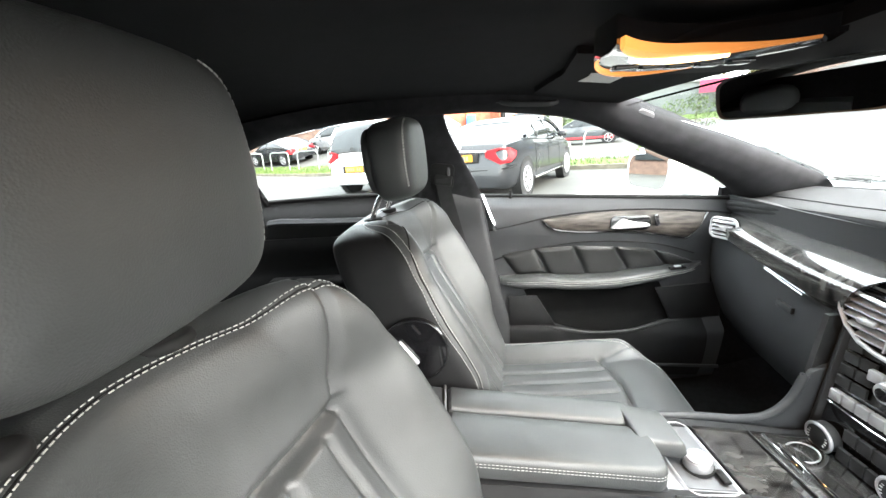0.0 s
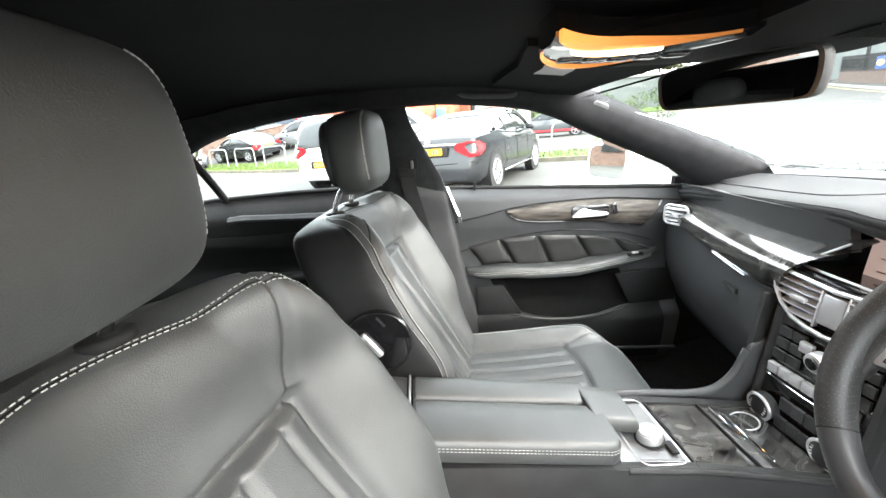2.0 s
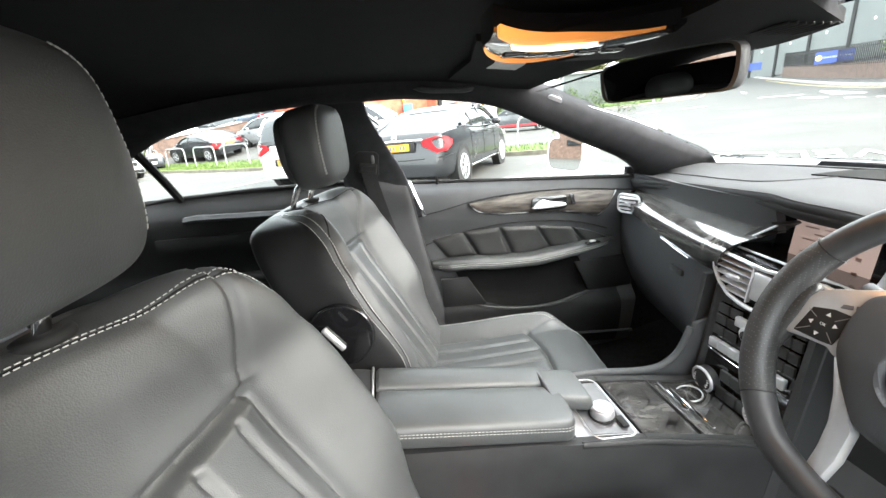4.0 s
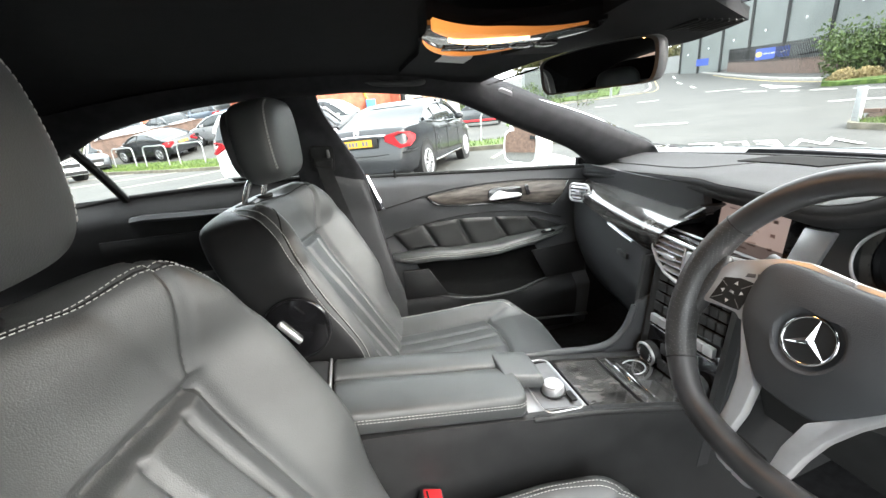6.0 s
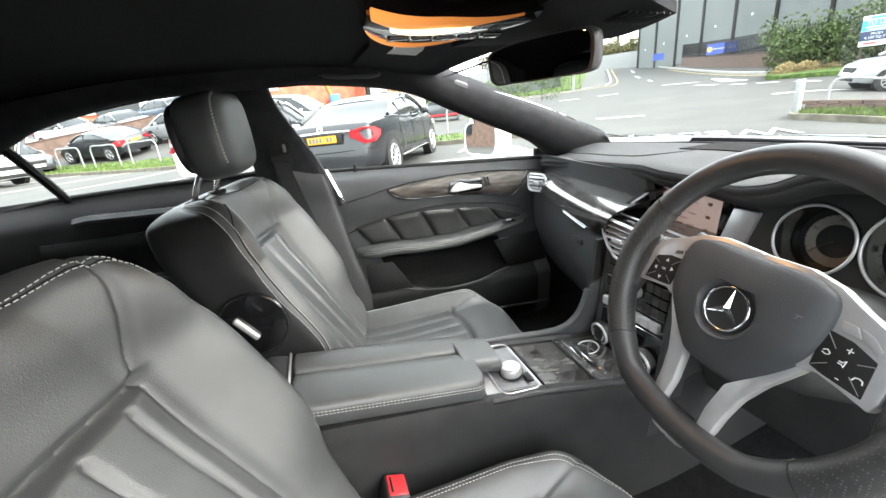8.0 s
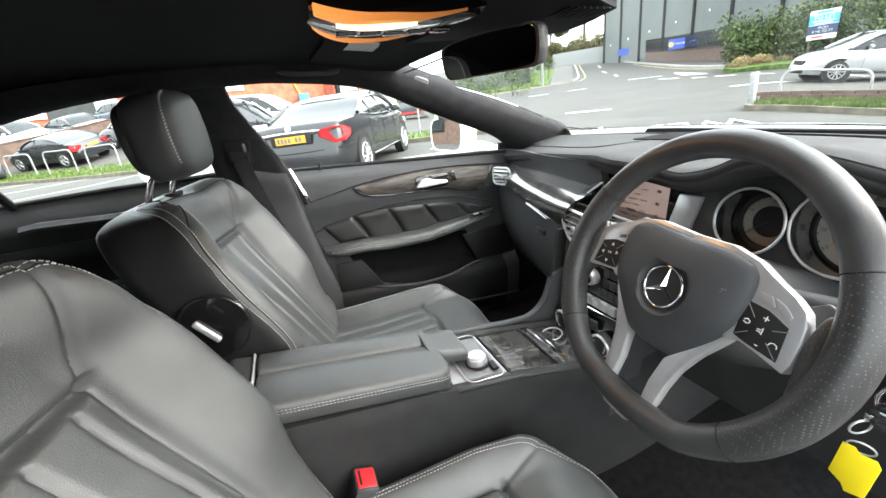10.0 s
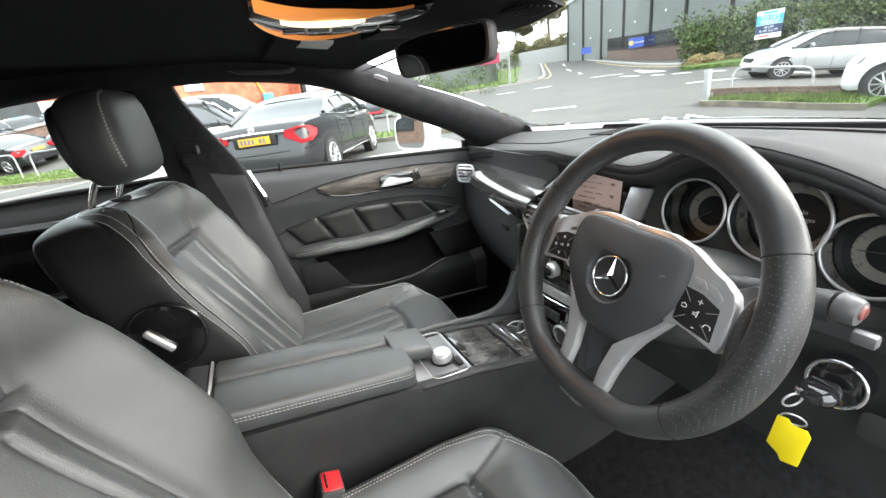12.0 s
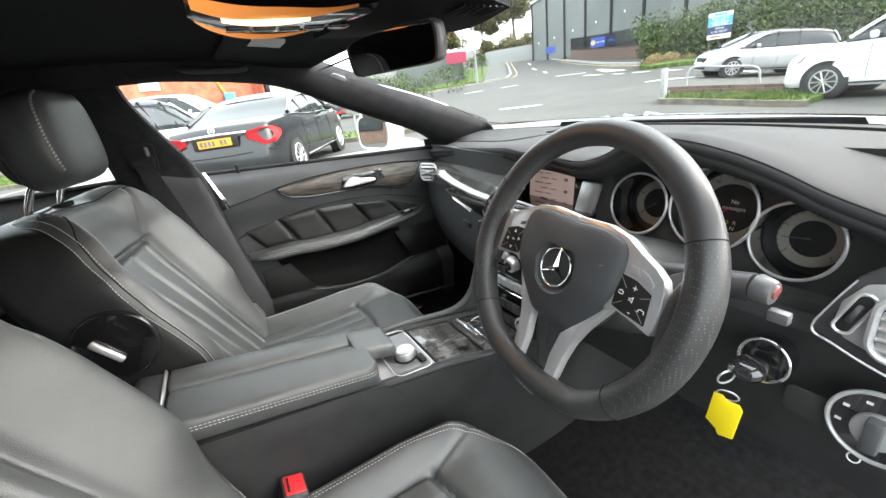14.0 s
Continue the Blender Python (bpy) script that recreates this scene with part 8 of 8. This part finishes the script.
e3, b3, m3 = board("banner", azb, math.hypot(bx.x, bx.y) - 0.5, 2.5, 0.95, 1.75, "blue fabric banner with white lettering on the fence", SIGNBLUE, radians(-azb - 8))
lettering("HAIR & BEAUTY SUPPLIES", m3 @ Matrix.Translation((0.22, 0, 0.04)), 0.165, SIGNWHITE, b3, "lettering", 0.002, 1.3)
q = cyl((-1.0, 0, 0.03), (0, 0, 1), 0.24, 0.02, 24)
q.transform(m3)
part("logo_disc", q, ROADYEL, b3)
e4, b4, m4 = board("banner", 44.5, 64.0, 1.3, 0.8, 1.6, "small blue banner on the fence", SIGNBLUE)
# pale far fence and sheds up the road
ff = thing("steel_fence", (*spot(40, 88), lie(*spot(40, 88))), "pale grey palisade fence up the road", "fence")
for k in range(26):
    u = k / 25
    x, y = spot(36.5 + 7.0 * u, 92 - 12 * u)
    part("fence_panel", rbox((x, y, lie(x, y) + 1.2), (0.7, 0.08, 2.6), 0, 1, Matrix.Rotation(radians(-40), 4, "Z")), GALV, ff)
sx_, sy_ = spot(28.6, 60)
sh = thing("workshop_shed", (sx_, sy_, lie(sx_, sy_)), "small dark grey flat-roofed workshop", "shed")
sm = Matrix.Rotation(radians(-20), 4, "Z")
part("wall", rbox((sx_, sy_, lie(sx_, sy_) + 1.6), (9.0, 6.0, 4.0), 0.05, 1, sm), CLAD, sh)
part("roof", rbox((sx_, sy_, lie(sx_, sy_) + 3.7), (9.4, 6.4, 0.25), 0.05, 1, sm), GALV, sh)
part("shutter", rbox((sx_ + 1.3, sy_ - 3.3, lie(sx_, sy_) + 1.2), (2.6, 0.1, 2.4), 0.02, 1, sm), CLAD_L, sh)
e5, b5, m5 = board("shop_sign", 32.6, 56.5, 2.6, 1.3, 3.0, "dark red sign board by the road", mat("dark red sign", (0.30, 0.03, 0.07), 0.5))

# ---- brick units across the car park ----
def unit(nm, c0, c1, z0, h, label, fascia, band):
    a, b = Vector((*c0, z0)), Vector((*c1, z0))
    d = (b - a).normalized()
    nn = Vector((-d.y, d.x, 0))
    u_ = thing(nm, (a.x, a.y, z0), label, "building")
    part("wall", slab(lambda u, v: a.lerp(b, u) + Vector((0, 0, -2 + (h + 2) * v)), 6, 6, nn * 8), BRICK, u_)
    part("fascia", slab(lambda u, v: a.lerp(b, -0.01 + 1.02 * u) - nn * 0.25 + Vector((0, 0, h + fascia * v)), 4, 3, nn * 8.5), CLAD_L, u_)
    return u_, a, b, d, nn


un, a, b, d, nn = unit("brick_unit", spot(-9.0, 33), spot(7.2, 37), 2.6, 2.35, "red brick trade unit with pale fascia", 3.0, None)
for u, zz, w, h in ((0.30, 1.4, 1.2, 0.5), (0.325, 1.9, 0.4, 0.9), (0.80, 1.95, 0.45, 0.5)):
    p = a.lerp(b, u) - nn * 0.05 + Vector((0, 0, zz))
    part("notice", rbox(tuple(p), (w, 0.05, h), 0, 1, Matrix.Rotation(math.atan2(d.y, d.x), 4, "Z")), SIGNWHITE, un)
p = a.lerp(b, 0.74) - nn * 0.15
part("yellow_pipe", tube([p + Vector((-0.6, 0, 2.3)), p + Vector((0.2, 0, 0.4)), p + Vector((0.3, 0, -0.3))], 0.07, 8), mat("yellow pipe", (0.6, 0.38, 0.03), 0.5), un)
part("blue_bin", rbox(tuple(p + Vector((0.3, -0.3, 0.1))), (0.75, 0.6, 1.1), 0.05, 2), mat("blue plastic bin", (0.04, 0.20, 0.55), 0.5), un)
un2, a2, b2_, d2, nn2 = unit("brick_unit", spot(7.8, 36), spot(14.5, 41), 2.9, 2.6, "red brick unit with an open workshop bay", 2.5, None)
q = a2.lerp(b2_, 0.22) - nn2 * 0.06
# solid black slab on the wall for the shade inside the bay
part("bay_shade", rbox(tuple(q + Vector((0, 0, 0.6))), (2.6, 0.3, 3.4), 0.0, 1, Matrix.Rotation(math.atan2(d2.y, d2.x), 4, "Z")), RUBBER, un2)
for k in range(5):
    part("stacked_goods", rbox(tuple(q + d2 * (-0.8 + 0.4 * k) - nn2 * 0.2 + Vector((0, 0, 0.3 + 0.15 * (k % 2)))), (0.3, 0.2, 1.6), 0.03, 1), CLAD_L, un2)
un3, a3, b3_, d3, nn3 = unit("brick_unit", spot(-26, 47), spot(-10, 45), 2.8, 2.3, "red brick shop with windows and blue sign", 1.6, None)
for u, w, h, m_ in ((0.42, 3.2, 1.5, DARKGLASS), (0.60, 1.6, 1.5, SIGNWHITE), (0.70, 1.3, 0.8, SIGNCYAN), (0.22, 1.8, 0.8, SIGNWHITE)):
    q = a3.lerp(b3_, u) - nn3 * 0.08 + Vector((0, 0, 1.1))
    part("shop_window" if m_ is DARKGLASS else "sign_panel", rbox(tuple(q), (w, 0.16, h), 0.02, 1, Matrix.Rotation(math.atan2(d3.y, d3.x), 4, "Z")), m_, un3)
q = a3.lerp(b3_, 0.72) - nn3 * 0.45 + Vector((0, 0, 3.1))
part("blue_fascia", rbox(tuple(q), (9.0, 0.2, 1.2), 0.02, 1, Matrix.Rotation(math.atan2(d3.y, d3.x), 4, "Z")), SIGNCYAN, un3)
un4, a4, b4_, d4, nn4 = unit("grey_unit", spot(-46, 62), spot(-27, 58), 3.2, 5.0, "pale grey industrial unit in the distance", 1.0, None)
part("front_sheet", slab(lambda u, v: a4.lerp(b4_, u) - nn4 * 0.2 + Vector((0, 0, -1 + 6 * v)), 4, 4, nn4 * 0.1), CLAD_L, un4)

un5, a5, b5_, d5, nn5 = unit("brick_unit", (-30.0, 4.0), (-33.0, 34.0), 0.2, 4.0, "red brick unit with grey fascia behind the car park", 2.0, None)
for c in un5.children:
    if c.name.startswith("wall"):
        c.data.materials[0] = WALLBRICK
for k in range(5):
    q = a5.lerp(b5_, 0.15 + 0.17 * k)
    for o_ in (-1, 1):
        part("shop_window", rbox(tuple(q + nn5 * (0.06 * o_ if o_ < 0 else 8.06) + Vector((0, 0, 1.7))), (2.6, 0.14, 1.6), 0.02, 1, Matrix.Rotation(math.atan2(d5.y, d5.x), 4, "Z")), DARKGLASS, un5)


# ---- trees and shrubs ----
def foliage(clumps, per, leaf, seed):
    """Small leaf faces gathered in uneven clumps: (centre, radii)."""
    rng = random.Random(seed)
    v_, f_ = [], []
    for c, r in clumps:
        for _ in range(per):
            while True:
                p = Vector((rng.uniform(-1, 1), rng.uniform(-1, 1), rng.uniform(-1, 1)))
                if 0.25 < p.length < 1:
                    break
            q = Vector(c) + Vector((p.x * r[0], p.y * r[1], p.z * r[2]))
            a = Vector((rng.gauss(0, 1), rng.gauss(0, 1), rng.gauss(0, 1))).normalized()
            b = a.orthogonal().normalized()
            s = leaf * rng.uniform(0.5, 1.4)
            k = len(v_)
            cr = a.cross(b)
            v_ += [tuple(q - b * s), tuple(q + cr * s * 0.5), tuple(q + b * s), tuple(q - cr * s * 0.5)]
            f_.append((k, k + 1, k + 2, k + 3))
    bm = bm_new()
    me = bpy.data.meshes.new("tmp")
    me.from_pydata(v_, [], f_)
    bm.from_mesh(me)
    bpy.data.meshes.remove(me)
    return bm


def tree(x, y, h, spread_, leafm, seed, label, per=140, leaf=0.16):
    rng = random.Random(seed)
    z = lie(x, y)
    t = thing("tree", (x, y, z), label, "tree", "trees")
    top_ = Vector((x + rng.uniform(-0.3, 0.3), y, z + h * 0.8))
    bm = tube([(x, y, z - 0.2), (x + 0.05, y, z + h * 0.3), top_], [h * 0.028, h * 0.02, h * 0.006], 8)
    cl = []
    for k in range(14):
        a, e = rng.uniform(0, 6.28), rng.uniform(0.3, 0.98)
        b0 = Vector((x, y, z)).lerp(top_, 0.3 + 0.6 * e)
        rr = spread_ * rng.uniform(0.45, 1.0) * (1.15 - 0.6 * e)
        tip = b0 + Vector((math.cos(a) * rr, math.sin(a) * rr, h * rng.uniform(0.05, 0.2)))
        tube([b0, b0.lerp(tip, 0.5) + Vector((0, 0, 0.1)), tip], [h * 0.009, h * 0.006, h * 0.002], 5, bm=bm)
        for s in (0.6, 1.0):
            q = b0.lerp(tip, s)
            r_ = spread_ * rng.uniform(0.20, 0.36)
            cl.append((q, (r_, r_, r_ * 0.75)))
    part("trunk", bm, BARK, t)
    tagged(part("crown", foliage(cl, per, leaf, seed), leafm, t, local=False), "", "", "", "")
    return t


def shrub(x, y, w, d, h, leafm, seed, label, n=10, per=220, leaf=0.07, turn=0.0):
    rng = random.Random(seed)
    z = lie(x, y)
    s = thing("shrub", (x, y, z), label, "shrub", "shrubs")
    c_, s_ = math.cos(turn), math.sin(turn)
    cl = []
    for _ in range(n):
        a, b = rng.uniform(-0.5, 0.5) * w, rng.uniform(-0.5, 0.5) * d
        q = Vector((x + a * c_ - b * s_, y + a * s_ + b * c_, 0))
        q.z = lie(q.x, q.y) + h * rng.uniform(0.25, 0.75)
        r_ = rng.uniform(0.25, 0.45) * min(d, h) + 0.2
        cl.append((q, (r_ * 1.2, r_ * 1.2, r_)))
    part("leaves", foliage(cl, per, leaf, seed), leafm, s)
    stems = bm_new()
    for q, _ in cl:
        tube([(q.x, q.y, lie(q.x, q.y) - 0.1), (q.x + 0.1, q.y, q.z)], [0.04, 0.015], 5, bm=stems)
    part("stems", stems, BARK, s)
    return s


for az, dd, h, sp, sd in ((40.0, 104, 17, 6.0, 1), (44.0, 112, 15, 5.5, 2), (36.0, 118, 13, 5, 3), (31.0, 95, 12, 5, 8), (26.5, 88, 11, 5, 9), (47.0, 112, 13, 5, 10)):
    tree(*spot(az, dd), h, sp, LEAF_A, sd, "tall thinning autumn tree up the road", 420, 0.26)
for az, dd, w, h, sd in ((38.6, 97, 9, 5.0, 31), (41.6, 95, 9, 4.6, 32), (44.4, 94, 8, 4.8, 33)):
    shrub(*spot(az, dd), w, 3.0, h, LEAF_A, sd, "brown-green bushes behind the pale fence", 18, 300, 0.26, radians(-az))
for az, dd, h, sp, sd in ((70.5, 31, 8.5, 3.2, 4), (76.0, 30, 9, 3.4, 5), (82.0, 28, 8, 3.2, 6), (66.0, 33, 7.5, 2.8, 7)):
    tree(*spot(az, dd), h, sp, LEAF_A, sd, "green and brown tree behind the pavement", 260, 0.12)
for az, dd, w, d_, h, sd in ((58.6, 30.0, 3.4, 2.0, 3.0, 11), (60.0, 30.5, 4.0, 2.0, 2.4, 12), (65.0, 30.0, 5.0, 2.2, 3.2, 13), (69.5, 29.0, 5.0, 2.4, 3.4, 14), (74.5, 28.0, 6.0, 2.6, 3.6, 15), (80.0, 26.5, 6.0, 2.6, 3.6, 16)):
    shrub(*spot(az, dd), w, d_, h, LEAF, sd, "dense green shrub behind the pavement", 16, 320, 0.085, radians(-az))
shrub(*spot(58.0, 29.0), 2.6, 0.9, 0.5, STRAW, 21, "clump of straw-coloured dry grasses", 10, 700, 0.05, radians(-57))
GR4 = [spot(55, 27.5), spot(90, 24), spot(90, 29), spot(55, 31)]
structure("verge_4", area(GR4, 0.20, 20, 8, 0.2, 0.1), GRASS, "rough grass below the shrubs", "grass")
for az, dd, w, h, sd in ((13.8, 30.5, 3.0, 2.2, 22), (17.5, 32.0, 4.0, 2.2, 23), (21.5, 32.0, 5.0, 2.0, 24), (27.0, 36.0, 9.0, 2.6, 25), (31.0, 58, 10, 3.0, 26)):
    shrub(*spot(az, dd), w, 1.6, h, LEAF, sd, "green hedge beyond the verge", 12, 260, 0.085, radians(-az))
